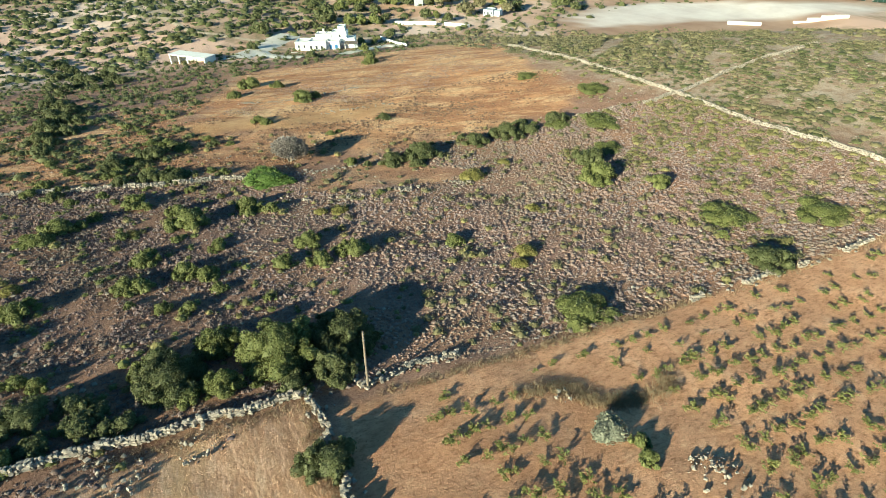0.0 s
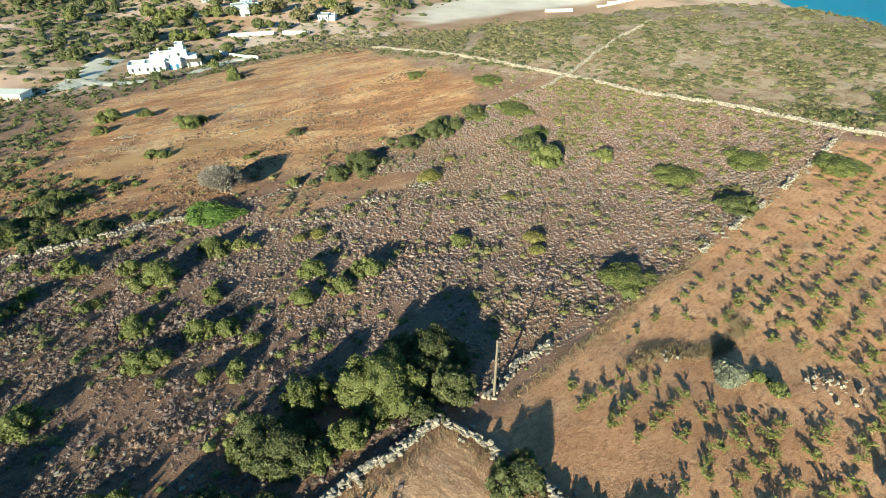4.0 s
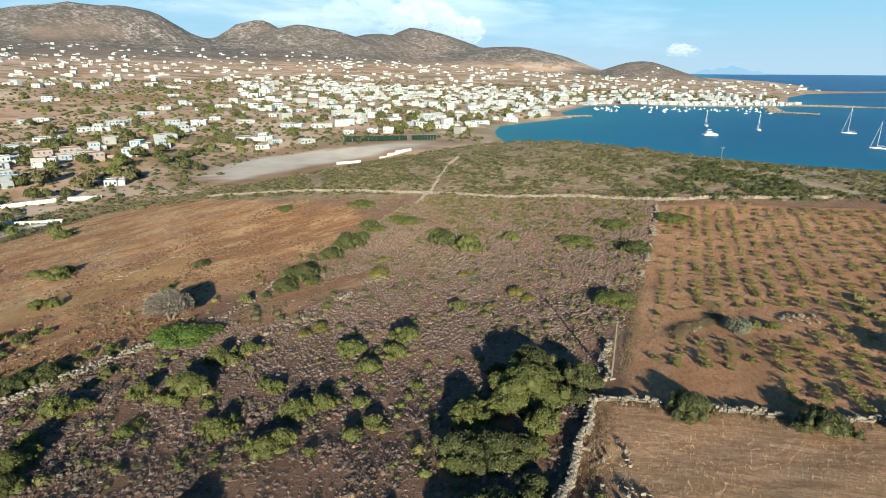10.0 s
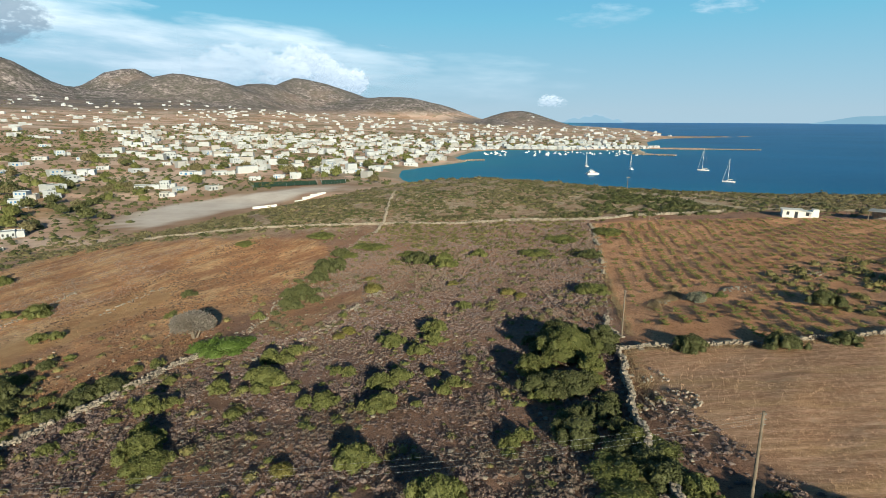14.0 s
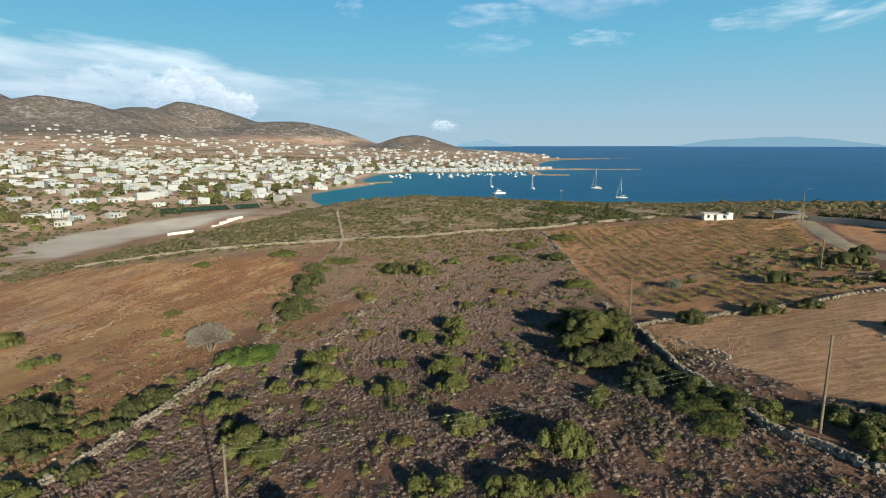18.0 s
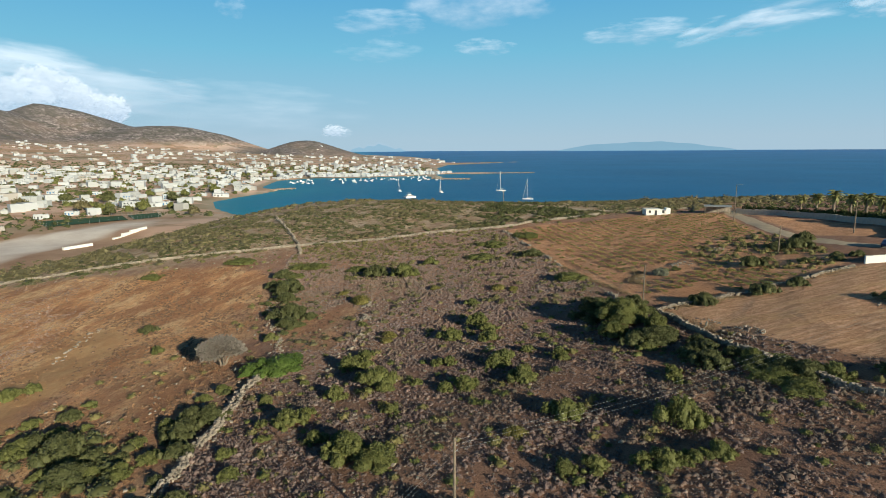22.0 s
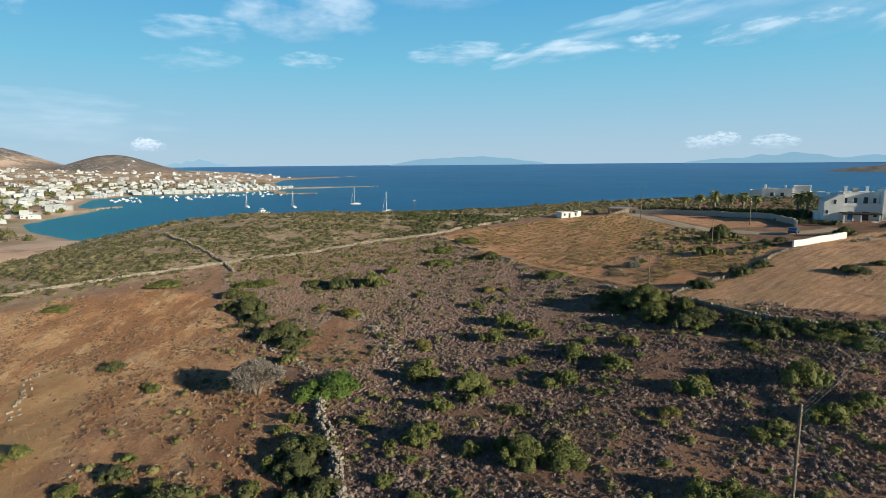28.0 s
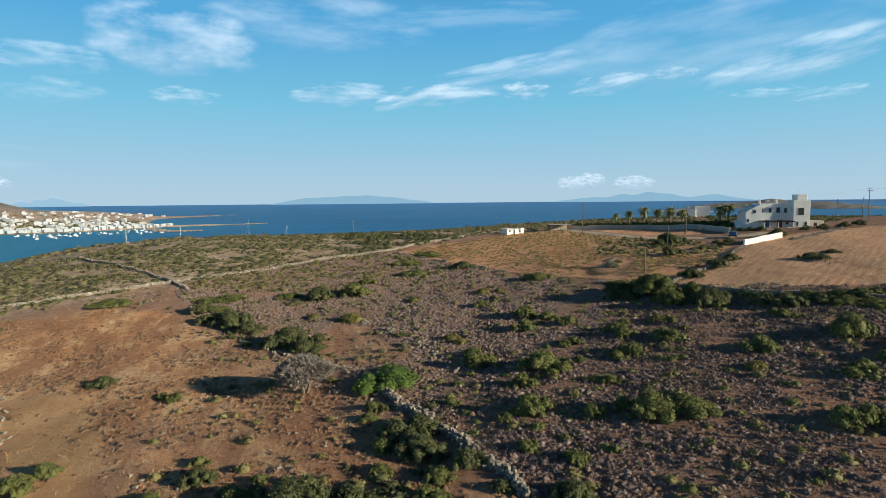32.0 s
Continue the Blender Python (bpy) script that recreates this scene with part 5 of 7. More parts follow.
def grass_tuft(seed, n=14, thin=1.0):
    q = np.random.default_rng(seed)
    a, d = q.random(n) * 6.28, np.sqrt(q.random(n)) * 0.8
    bx, by = d * np.cos(a), d * np.sin(a)
    lean = 0.35 * q.normal(size=(n, 2))
    t = q.random(n) * 6.28
    w = (0.03 + 0.025 * q.random(n)) * thin
    h = 0.5 + 0.5 * q.random(n)
    p = np.stack([np.stack([bx - w * np.cos(t), by - w * np.sin(t), 0 * a], -1), np.stack([bx + w * np.cos(t), by + w * np.sin(t), 0 * a], -1),
                  np.stack([bx + lean[:, 0], by + lean[:, 1], h], -1)], 1).reshape(-1, 3)
    return p, np.arange(n * 3).reshape(-1, 3)


TUFTS = [grass_tuft(90 + i) for i in range(5)]
STRAW = [grass_tuft(290 + i, 9, 1.1) for i in range(6)]
q = np.random.default_rng(95)
gx, gy = [], []
for (x0, y0), (x1, y1), n, wide in (((44.2, -2), (44.4, 30), 700, 0.3), ((44.8, 30), (45.6, 66), 400, 0.3), ((43.2, -7.4), (43.4, -20), 260, 0.5), ((43, -7.3), (57, -7.0), 420, 0.4),
                                    ((57, -7), (75, -4.6), 240, 0.5), ((48.8, 9), (51.8, 13.4), 120, 0.8), ((-9, -6), (-12, -22), 120, 1.2), ((-13, 56), (-40, 66), 200, 2.5)):
    t = q.random(n)
    gx.append(x0 + (x1 - x0) * t + q.normal(size=n) * wide)
    gy.append(y0 + (y1 - y0) * t + q.normal(size=n) * wide)
gx, gy = np.concatenate(gx), np.concatenate(gy)
s = 0.12 + 0.2 * q.random(len(gx))
scatter("dry_grass", TUFTS, gx, gy, s * 1.1, s, DULLGRASS, 96, "tufts of brownish dry grass along the walls", "grass", 0.0)
rows_x, rows_y = np.meshgrid(np.arange(42, 112, 0.34), np.arange(-50, 4, 0.52))
x = rows_x.ravel() + q.uniform(-0.2, 0.2, rows_x.size)
y = rows_y.ravel() + 0.15 * (rows_x.ravel() - 42) - 8.0 + q.normal(size=rows_x.size) * 0.07 + 0.5 * np.sin(0.09 * rows_x.ravel())
keep = inside(x, y, STUBBLE) & (value_noise(x / 3, y / 1.2) + 0.35 * q.random(len(x)) > 0.42)
x, y = x[keep], y[keep]
s = 0.09 + 0.09 * q.random(len(x))
scatter("stubble_straw", STRAW, x, y, s * 2.0, s, STUBBLE_STRAW, 98, "short straw stubble left in rows on the mown field", "grass", 0.0)
# the grassy bank round a dry hollow among the vines
bank = np.array([(48.6, 7.0), (48.6, 9.0), (49.3, 10.6), (50.8, 11.0), (51.8, 12.6), (52.2, 14.6), (52.2, 16.8), (51.0, 17.6)])
t = q.random(900) * 6.99
k = t.astype(int)
x = bank[k, 0] + (bank[k + 1, 0] - bank[k, 0]) * (t - k) + q.normal(size=900) * 0.42
y = bank[k, 1] + (bank[k + 1, 1] - bank[k, 1]) * (t - k) + q.normal(size=900) * 0.42
s = 0.14 + 0.26 * q.random(900)
scatter("tall_grass", TUFTS, x, y, s * 0.9, s, DULLGRASS, 991, "tall brown dry grass on the bank of a hollow", "grass", 0.0)
# crumbs of turned earth between the near vines
CRUMB = Nodes("red_earth_crumbs")
CRUMB = CRUMB.done(CRUMB.ramp(CRUMB.island(), (0.0, (0.30, 0.155, 0.08)), (0.6, (0.42, 0.23, 0.125)), (1.0, (0.50, 0.295, 0.17))), 0.95, 0.1)
CLODS = []
for i in range(5):
    a = np.arange(4) * 1.57 + q.random(4) * 0.6
    CLODS.append((np.concatenate([np.stack([np.cos(a), np.sin(a), 0 * a - 0.2], -1) * (0.8 + 0.4 * q.random((4, 1))), [[0.3 * q.normal(), 0.3 * q.normal(), 0.75]]]), np.array([(0, 1, 4), (1, 2, 4), (2, 3, 4), (3, 0, 4)])))
x, y = free_points(44, 72, -5.5, 34, 0.34, 992, [], VINEYARD, 0.3)
s = 0.03 + 0.04 * q.random(len(x)) ** 2
scatter("soil_crumbs", CLODS, x, y, s, s, CRUMB, 993, "crumbly clods of turned red earth", "soil", 0.0, True)
x, y = free_points(-100, -8, -14, 90, 1.0, 99, [], FIELD, 0.5)
REDGRASS = leaf_mat("rusty_dry_grass", (0.34, 0.17, 0.085), (0.45, 0.25, 0.13), (0.58, 0.37, 0.20), 0.3)
rx, ry = free_points(-62, -8, -46, 28, 0.7, 101, [FIELD], RUST, 0.2)
x, y = np.concatenate([x, rx]), np.concatenate([y, ry])
s = 0.12 + 0.2 * q.random(len(x))
scatter("field_grass", STRAW, x, y, s * 2.4, s, REDGRASS, 100, "short rust-coloured dry grass of the field", "grass", 0.0)


# ---------------------------------------------------------------- poles and wires
def pole(x, y, tall, label, arm=0.0, lamp=False, turn=0.0, lean=0.0):
    ob = thing("utility_pole", label, "utility pole", pose(x, y, gz(x, y), 0, lean, turn), "utility poles")
    part("post", tube((0, 0, -0.3), (0, 0, tall), 0.105, 0.07, 10), WOOD, ob)
    if arm:
        for k, h in enumerate((tall - 0.25, tall - 0.85)[: 2 if arm > 1.2 else 1]):
            bar = part("cross_arm", box(-arm / 2, arm / 2, -0.16, -0.06, h - 0.05, h + 0.05, 0.01), WOOD, ob)
            for s in (-0.46, -0.2, 0.2, 0.46):
                part("insulator", tube((arm * s, -0.11, h + 0.05), (arm * s, -0.11, h + 0.2), 0.045, 0.03, 8), WHITE, bar, "white porcelain insulator")
    else:
        for k in range(3):
            part("insulator", tube((0.08, 0, tall - 0.15 - 0.28 * k), (0.15, 0, tall - 0.12 - 0.28 * k), 0.02, 0.03, 8), METAL, ob, "small grey insulator")
    if lamp:
        part("lamp_arm", tube((0, 0, tall - 0.15), (0.9, 0, tall + 0.05), 0.035, 0.03, 8), METAL, ob)
        part("lamp_head", box(0.75, 1.25, -0.13, 0.13, tall + 0.0, tall + 0.12, 0.03), METAL, ob, "grey street lamp head")
    return ob


def wire(a, b, sag, label="thin grey overhead wire sagging between poles"):
    cu = bpy.data.curves.new("wire", "CURVE")
    cu.dimensions = "3D"
    cu.bevel_depth = 0.004
    cu.bevel_resolution = 0
    sp = cu.splines.new("POLY")
    n = 15
    sp.points.add(n)
    for i in range(n + 1):
        t = i / n
        p = Vector(a).lerp(Vector(b), t)
        sp.points[i].co = (p.x, p.y, p.z - 4 * sag * t * (1 - t), 1)
    cu.materials.append(METAL)
    dg = new("wire", cu)
    me = bpy.data.meshes.new_from_object(dg)
    bpy.data.objects.remove(dg)
    tagged(new("wire", me), label, "cable", "overhead wires")


pole(43.2, -2.6, 5.3, "short weathered wooden pole at the vineyard corner")
pole(45.3, -34.8, 33.45 - gz(45.3, -34.8), "weathered wooden utility pole beside the stone wall")
pole(8.5, -43.5, 30.9 - gz(8.5, -43.5), "weathered wooden utility pole in the scrub")
pole(-36.0, -84.0, 7.8, "weathered wooden utility pole in the scrub")
pole(96.1, 47.7, 36.5 - gz(96.1, 47.7), "tall grey pole with a lamp beside the track", 0, True, -60)
pole(58.1, 107.3, 31.5 - gz(58.1, 107.3), "distant wooden pole on the hill crest", 0.9)
pole(99.7, 19.7, 6.0, "thin wooden pole at the bend of the track")
pole(76.4, 11.8, 4.6, "thin wooden pole beside the track")
pole(134.0, -9.0, 8.6, "tall wooden utility pole with two cross arms", 1.8, False, 60)
pole(150.0, 2.0, 6.0, "thin wooden pole behind the white house")
pole(158.0, -2.0, 6.0, "thin wooden pole behind the white house")
zj, zk = 30.8, 33.35
zm = gz(-36, -84) + 7.7
for k in range(3):
    wire((8.7, -43.5, zj - 0.25 * k), (45.3, -34.8, zk - 0.25 * k), 0.7 + 0.1 * k)
    wire((8.7, -43.5, zj - 0.25 * k), (-36, -84, zm - 0.25 * k), 0.9 + 0.1 * k)
zp = gz(134, -9) + 8.4
for k in range(3):
    wire((134 + 0.6 * k, -9 + 0.4 * k, zp), (112, 2.6 + 0.3 * k, 37.4), 0.5)
    wire((134 + 0.6 * k, -9 + 0.4 * k, zp), (190 + 0.6 * k, -70, zp + 1), 1.2)


# ---------------------------------------------------------------- track, retaining walls
def strip(name, line, wide, lift, mat, label, category):
    """A ribbon that follows the ground, with thickness."""
    p = []
    for (x0, y0), (x1, y1) in zip(line, line[1:]):
        n = max(2, int(math.hypot(x1 - x0, y1 - y0) / 1.5))
        for i in range(n):
            p.append((x0 + (x1 - x0) * i / n, y0 + (y1 - y0) * i / n))
    p.append(line[-1])
    p = np.array(p)
    for k in range(3):
        p[1:-1] = (p[:-2] + 2 * p[1:-1] + p[2:]) / 4
    d = np.gradient(p, axis=0)
    nrm = np.stack([-d[:, 1], d[:, 0]], -1) / np.linalg.norm(d, axis=1)[:, None]
    cols = []
    for s in np.linspace(-1, 1, 5):
        q = p + nrm * wide / 2 * s
        top = ground_z(q[:, 0], q[:, 1]) + lift * (1.0 if abs(s) < 0.9 else 0.0)
        cols.append(np.stack([q[:, 0], q[:, 1], top], -1))
    v = np.stack(cols, 0).reshape(-1, 3)
    me = mesh_from(name, v, grid_faces(5, len(p))[:, ::-1])
    me.materials.append(mat)
    return tagged(new(name, me), label, category, kind="structure")


strip("road", [(122, 92), (112, 76), (105, 62), (99, 47), (92, 31), (88.5, 20), (88, 10), (93, 3.5), (100, 2)], 3.6, 0.08, TRACK, "pale dirt track past the vineyard", "road")
strip("road", [(60, 118), (65, 103), (70, 92), (75, 83), (84, 75.5), (100, 73), (110, 72)], 2.4, 0.10, TRACK, "pale dirt path over the headland", "road")
PALE = plain_mat("pale_concrete_yard", (0.62, 0.59, 0.54), 0.1, 0.4)
strip("road", [(-111, 36), (-114, 43), (-121, 51), (-124, 57), (-116, 61)], 5.0, 0.4, PALE, "white concrete drive of the villa", "road")
strip("road", [(-168, 31), (-156, 23), (-145, 17), (-137, 11), (-128, 6)], 11.0, 0.4, PALE, "white concrete yard of the villa", "road")
strip("road", [(-140, 15), (-131, 16), (-121, 20), (-113, 26)], 6.0, 0.4, PALE, "white concrete path below the villa", "road")
strip("road", [(-250, -25), (-190, -5), (-160, 20), (-150, 60), (-160, 78), (-180, 90)], 3.0, 0.12, TRACK, "pale lane between dry fields", "road")


def plaster_wall(line, tall, label, thick=0.35, mat=WHITE, panel=4.0):
    ob = thing("boundary_wall", label, "wall", None, "plastered walls")
    for (x0, y0), (x1, y1) in zip(line, line[1:]):
        n = max(1, int(math.hypot(x1 - x0, y1 - y0) / panel))
        ang = math.degrees(math.atan2(y1 - y0, x1 - x0))
        step = math.hypot(x1 - x0, y1 - y0) / n
        for i in range(n):
            cx, cy = x0 + (x1 - x0) * (i + 0.5) / n, y0 + (y1 - y0) * (i + 0.5) / n
            bm = box(-step / 2 - 0.01, step / 2 + 0.01, -thick / 2, thick / 2, -0.7, tall, 0.03)
            o = part("wall_panel", bm, mat, ob)
            o.matrix_basis = pose(cx, cy, gz(cx, cy), 0, 0, ang)
    return ob


plaster_wall([(77.4, -3.0), (83, -4.2), (88.5, -5.6)], 1.1, "white plastered boundary wall at the field edge", 0.35, WHITE, 0.9)
dry_wall("rough stone wall above the stubble field", [(85.5, -8.3), (88.4, -9.3), (92, -10.2), (98, -10.8), (106, -11.2)], 0.6, 60, 13, 0.5, 0.8)
plaster_wall([(104, 57), (109, 48), (112.5, 36), (111, 22), (105, 13), (99, 9)], 1.3, "rendered retaining wall under the palms, greyed for its shade", 0.4, RENDER, 1.3)
plaster_wall([(-173, 78), (-169, 86), (-165, 94)], 1.5, "low white walls of a dry plot", 0.5)
plaster_wall([(-163, 97), (-155, 105)], 1.3, "low white walls of a dry plot", 0.5)
plaster_wall([(-115, 61), (-133, 62), (-150, 63)], 1.0, "white plastered villa boundary wall", 0.35, WHITE, 1.5)
HEDGE = leaf_mat("clipped_hedge_leaves", (0.02, 0.035, 0.012), (0.045, 0.065, 0.02), (0.08, 0.11, 0.035))
q = np.random.default_rng(120)
for k in range(16):
    t = k / 15
    hx, hy = (105.8 + 8.2 * min(1, t * 1.6), 57 - 40 * t)
    ob = thing("hedge", "dark clipped hedge above the retaining wall", "hedge", pose(hx + 1.4, hy, gz(hx + 1.4, hy)), "hedge under the palms")
    v, f = merge([leaf_cloud(q, [(0, 0, 0.5, 1.3, 0.9), (0.3, 0.9, 0.5, 0.8, 0.8), (0, -0.9, 0.5, 0.8, 0.8)], 500, 0.16), dome(q, 1.1, 1.2, 8, 2)])
    part("foliage", mesh_from("foliage", v, f), HEDGE, ob)
    ob.scale = (1, 1.15, 1.45)


# ---------------------------------------------------------------- buildings
def opening(parent, name, x, z, w, h, y, mat, frame_mat=None, label=""):
    """A recessed-looking window or door: frame proud of the wall, pane behind it."""
    o = part(name, box(x - w / 2, x + w / 2, y - 0.02, y + 0.03, z, z + h), mat, parent, label)
    if frame_mat:
        bm = bmesh.new()
        e = 0.07
        loops = [[bm.verts.new(p) for p in ((x - w / 2 - g, yy, z - g), (x + w / 2 + g, yy, z - g), (x + w / 2 + g, yy, z + h + g), (x - w / 2 - g, yy, z + h + g))] for g, yy in ((e, y + 0.03), (e, y - 0.05), (0, y - 0.05), (0, y + 0.03))]
        for lo, hi in zip(loops, loops[1:] + loops[:1]):
            for i in range(4):
                j = (i + 1) % 4
                bm.faces.new((lo[i], lo[j], hi[j], hi[i]))
        part("frame", bm, frame_mat, o)
    return o


def block(x0, x1, y0, y1, z0, z1, lip=0.35):
    """A cubic house block, one closed skin with a parapet round its sunk flat roof."""
    bm = bmesh.new()
    e = 0.25
    rings = []
    for a, c, b, d, z in ((x0, y0, x1, y1, z0), (x0, y0, x1, y1, z1 + lip), (x0 + e, y0 + e, x1 - e, y1 - e, z1 + lip), (x0 + e, y0 + e, x1 - e, y1 - e, z1)):
        rings.append([bm.verts.new(p) for p in ((a, c, z), (b, c, z), (b, d, z), (a, d, z))])
    for lo, hi in zip(rings, rings[1:]):
        for i in range(4):
            j = (i + 1) % 4
            bm.faces.new((lo[i], lo[j], hi[j], hi[i]))
    bm.faces.new(rings[3])
    bm.faces.new(rings[0][::-1])
    bmesh.ops.bevel(bm, geom=[ed for ed in bm.edges if abs(ed.verts[0].co.z - ed.verts[1].co.z) > 1 or ed.verts[0].co.z > z1], offset=0.04, segments=1, affect="EDGES")
    return bm


def village_house(seed):
    """A small white cubic house with its doors and windows, facing -y; footprint about 10 m."""
    q = np.random.default_rng(seed)
    ob = thing("house", "white flat-roofed island house with small dark windows", "house", None, "houses of the village")
    h = (2.9, 5.2, 3.0, 5.4, 2.8, 5.0)[seed % 6]
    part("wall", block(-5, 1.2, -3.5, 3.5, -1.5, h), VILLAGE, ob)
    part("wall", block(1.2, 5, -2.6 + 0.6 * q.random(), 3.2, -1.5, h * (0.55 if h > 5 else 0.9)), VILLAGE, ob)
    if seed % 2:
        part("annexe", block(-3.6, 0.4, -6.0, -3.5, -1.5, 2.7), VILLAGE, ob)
    y = -3.5
    shut = (DARK, BLUE, DARK, DARK, BLUE, DARK)[seed % 6]
    if not seed % 2:
        opening(ob, "door", -2.0, 0, 1.0, 2.1, y, shut)
    opening(ob, "window", -4.0, 1.1, 0.9, 1.2, y, shut)
    opening(ob, "window", 0.3, 1.1, 0.9, 1.2, y, shut)
    if h > 5:
        for wx in (-3.6, -1.8, 0.2):
            opening(ob, "window", wx, 3.4, 0.85, 1.2, y, shut)
    part("chimney", box(3.6, 4.1, 2.0, 2.5, 0.5, h + 0.9 if h < 5 else h * 0.55 + 1.0, 0.04), VILLAGE, ob)
    return ob


HOUSES = [[village_house(i), True] for i in range(6)]
PINKISH = plain_mat("salmon_plaster", (0.44, 0.34, 0.295), 0.1, 0.6)


def house(x, y, wide, turn, kind, label=""):
    m = pose(x, y, gz(x, y), 0, 0, turn)
    first, fresh = HOUSES[kind]
    if fresh:
        first.matrix_basis = m
        HOUSES[kind][1] = False
        ob = first
    else:
        ob = copy_thing(first, m)
    s = wide / 10 * 1.1
    ob.scale = (s, min(1.35, max(0.8, s)), 0.84)
    if label:
        ob["label"] = label
    return ob


house(-320, 141, 7.0, 43, 0)
house(-325, 153, 9.4, 78, 1)
house(-313, 176, 11.5, 63, 0)
house(-334, 210, 14.8, 53, 0)
house(-564, 377, 15.0, 55, 1)
house(-447, 273, 12.0, 69, 0)
house(-443, 283, 10.0, 37, 2)
house(-358, 257, 12.0, 55, 2)
house(-349, 262, 10.2, 49, 3)
house(-359, 282, 10.6, 64, 3)
house(-370, 301, 12.9, 74, 4)
house(-266, 192, 8.0, 61, 1)
house(-286, 219, 10.1, 62, 5)
house(-253, 211, 9.4, 25, 1)
house(-263, 240, 11.5, 72, 5)
house(-230, 185, 9.2, 42, 1)
house(-245, 220, 7.0, 68, 3)
house(-257, 136, 8.5, 59, 3)
house(-250, 127, 7.1, 74, 2)
house(-268, 144, 10.1, 70, 0)
house(-248, 115, 7.5, 56, 1)
house(-246, 104, 7.0, 72, 0)
house(-209, 104, 9.2, 82, 5)
house(-217, 111, 7.4, 67, 1)
house(-173, 126, 7.0, 43, 2)
house(-396, 345, 12.0, 60, 4)
house(-413, 383, 10.7, 33, 2)
house(-533, 511, 10.9, 54, 4)
house(-432, 428, 11.4, 55, 1)
house(-381, 398, 11.5, 41, 4)
house(-319, 304, 13.8, 60, 1)
house(-303, 312, 10.2, 25, 5)
house(-287, 280, 12.7, 64, 3)
house(-390, 437, 15.0, 42, 2)
house(-316, 344, 8.1, 26, 0)
house(-327, 386, 9.7, 31, 4)
house(-280, 339, 12.0, 59, 0)
house(-382, 479, 8.0, 43, 0)
house(-214, 260, 13.0, 36, 0)
house(-203, 266, 8.2, 24, 3)
house(-186, 241, 7.5, 24, 0)
house(-250, 162, 7.4, 68, 4)
house(-243, 168, 8.6, 58, 5)
house(-239, 142, 9.3, 43, 5)
house(-335, 460, 14.5, 55, 3)
house(-326, 515, 15.0, 57, 1)
house(-301, 447, 8.6, 42, 4)
house(-252, 437, 9.7, 56, 3)
house(-241, 391, 13.5, 48, 2)
house(-232, 336, 15.0, 14, 4)
house(-210, 344, 15.0, 27, 0)
house(-291, 389, 7.0, 23, 0)
house(-256, 502, 8.9, 15, 2)
house(-245, 513, 9.0, 9, 4)
house(-170, 317, 7.3, 21, 2)
house(-171, 266, 8.7, 53, 2)
house(-188, 256, 7.0, 62, 4)
house(-160, 335, 7.4, 15, 4)
house(-148, 337, 7.4, 30, 5)
house(-154, 376, 8.0, 3, 4)
house(-142, 386, 10.8, 33, 3)
house(-128, 392, 10.8, 27, 2)
house(-123, 407, 9.7, 29, 4)
house(-115, 457, 15.0, 19, 4)
house(-147, 565, 15.0, 21, 4)
house(-133, 459, 9.2, 20, 1)
house(-112, 424, 9.9, 0, 5)
house(-98, 500, 12.9, 17, 2)
house(-122, 614, 15.0, 28, 2)
house(-93, 610, 15.0, -12, 2)
house(-163, 681, 8.6, 18, 0)
house(-178, 476, 8.1, 36, 0)
house(-206, 505, 7.0, 19, 4)
house(-263, 591, 10.1, 47, 2)
house(-218, 603, 10.0, 17, 0)
house(-250, 734, 11.9, 13, 2)
house(-300, 727, 14.5, 23, 0)
house(-306, 796, 15.0, 25, 0)
house(-421, 875, 11.8, 48, 4)
house(-349, 716, 12.3, 40, 2)
house(-418, 767, 8.0, 52, 0)
house(-174, 896, 15.0, 26, 5)
house(-126, 943, 15.0, 26, 5)
house(-100, 715, 13.3, -1, 4)
house(-97, 771, 14.2, 9, 5)
house(-246, 813, 15.0, 7, 2)
house(-319, 1099, 13.7, 21, 2)
house(-339, 996, 12.7, 26, 0)
house(-511, 859, 15.0, 36, 4)
house(-731, 1102, 15.0, 31, 0)
house(-745, 1063, 15.0, 30, 1)
house(-719, 1287, 15.0, 9, 4)
house(-607, 1386, 15.0, 8, 2)
house(-602, 1635, 15.0, 16, 3)
house(-426, 1518, 15.0, 25, 0)
for x, y, w, turn in ((-262, 160, 12, 62), (-258, 173, 14, 58), (-229, 164, 11, 66)):
    ob = house(x, y, w, turn, 1, "salmon-plastered flat-roofed house behind garden trees")
    for o in ob.children:
        if o.name.split(".")[0] in ("wall", "annexe"):
            o.data = o.data.copy()
            o.data.materials[0] = PINKISH
TAKEN = [(o.matrix_basis.translation.x, o.matrix_basis.translation.y) for o in scene.objects if o.name.split(".")[0] == "house"]
q = np.random.default_rng(130)


def room(x, y, gap):
    return all((x - a) ** 2 + (y - b) ** 2 > gap * gap for a, b in TAKEN)


def land(x, y):
    return edge_distance(np.array([x]), np.array([y]), COAST)[0]


# the waterfront row
line = [(-64, 806), (-27, 856), (67, 852), (173, 910), (235, 955)]
for (x0, y0), (x1, y1) in zip(line, line[1:]):
    n = int(math.hypot(x1 - x0, y1 - y0) / 13)
    ang = math.degrees(math.atan2(y1 - y0, x1 - x0))
    for i in range(n):
        t = (i + 0.5) / n
        hx, hy = x0 + (x1 - x0) * t - 16 * math.sin(radians(ang)), y0 + (y1 - y0) * t + 16 * math.cos(radians(ang))
        if land(hx, hy) > 6:
            house(hx, hy, 11 + 4 * q.random(), ang + q.normal() * 4, (1, 3, 5, 0)[q.integers(0, 4)])
            TAKEN.append((hx, hy))
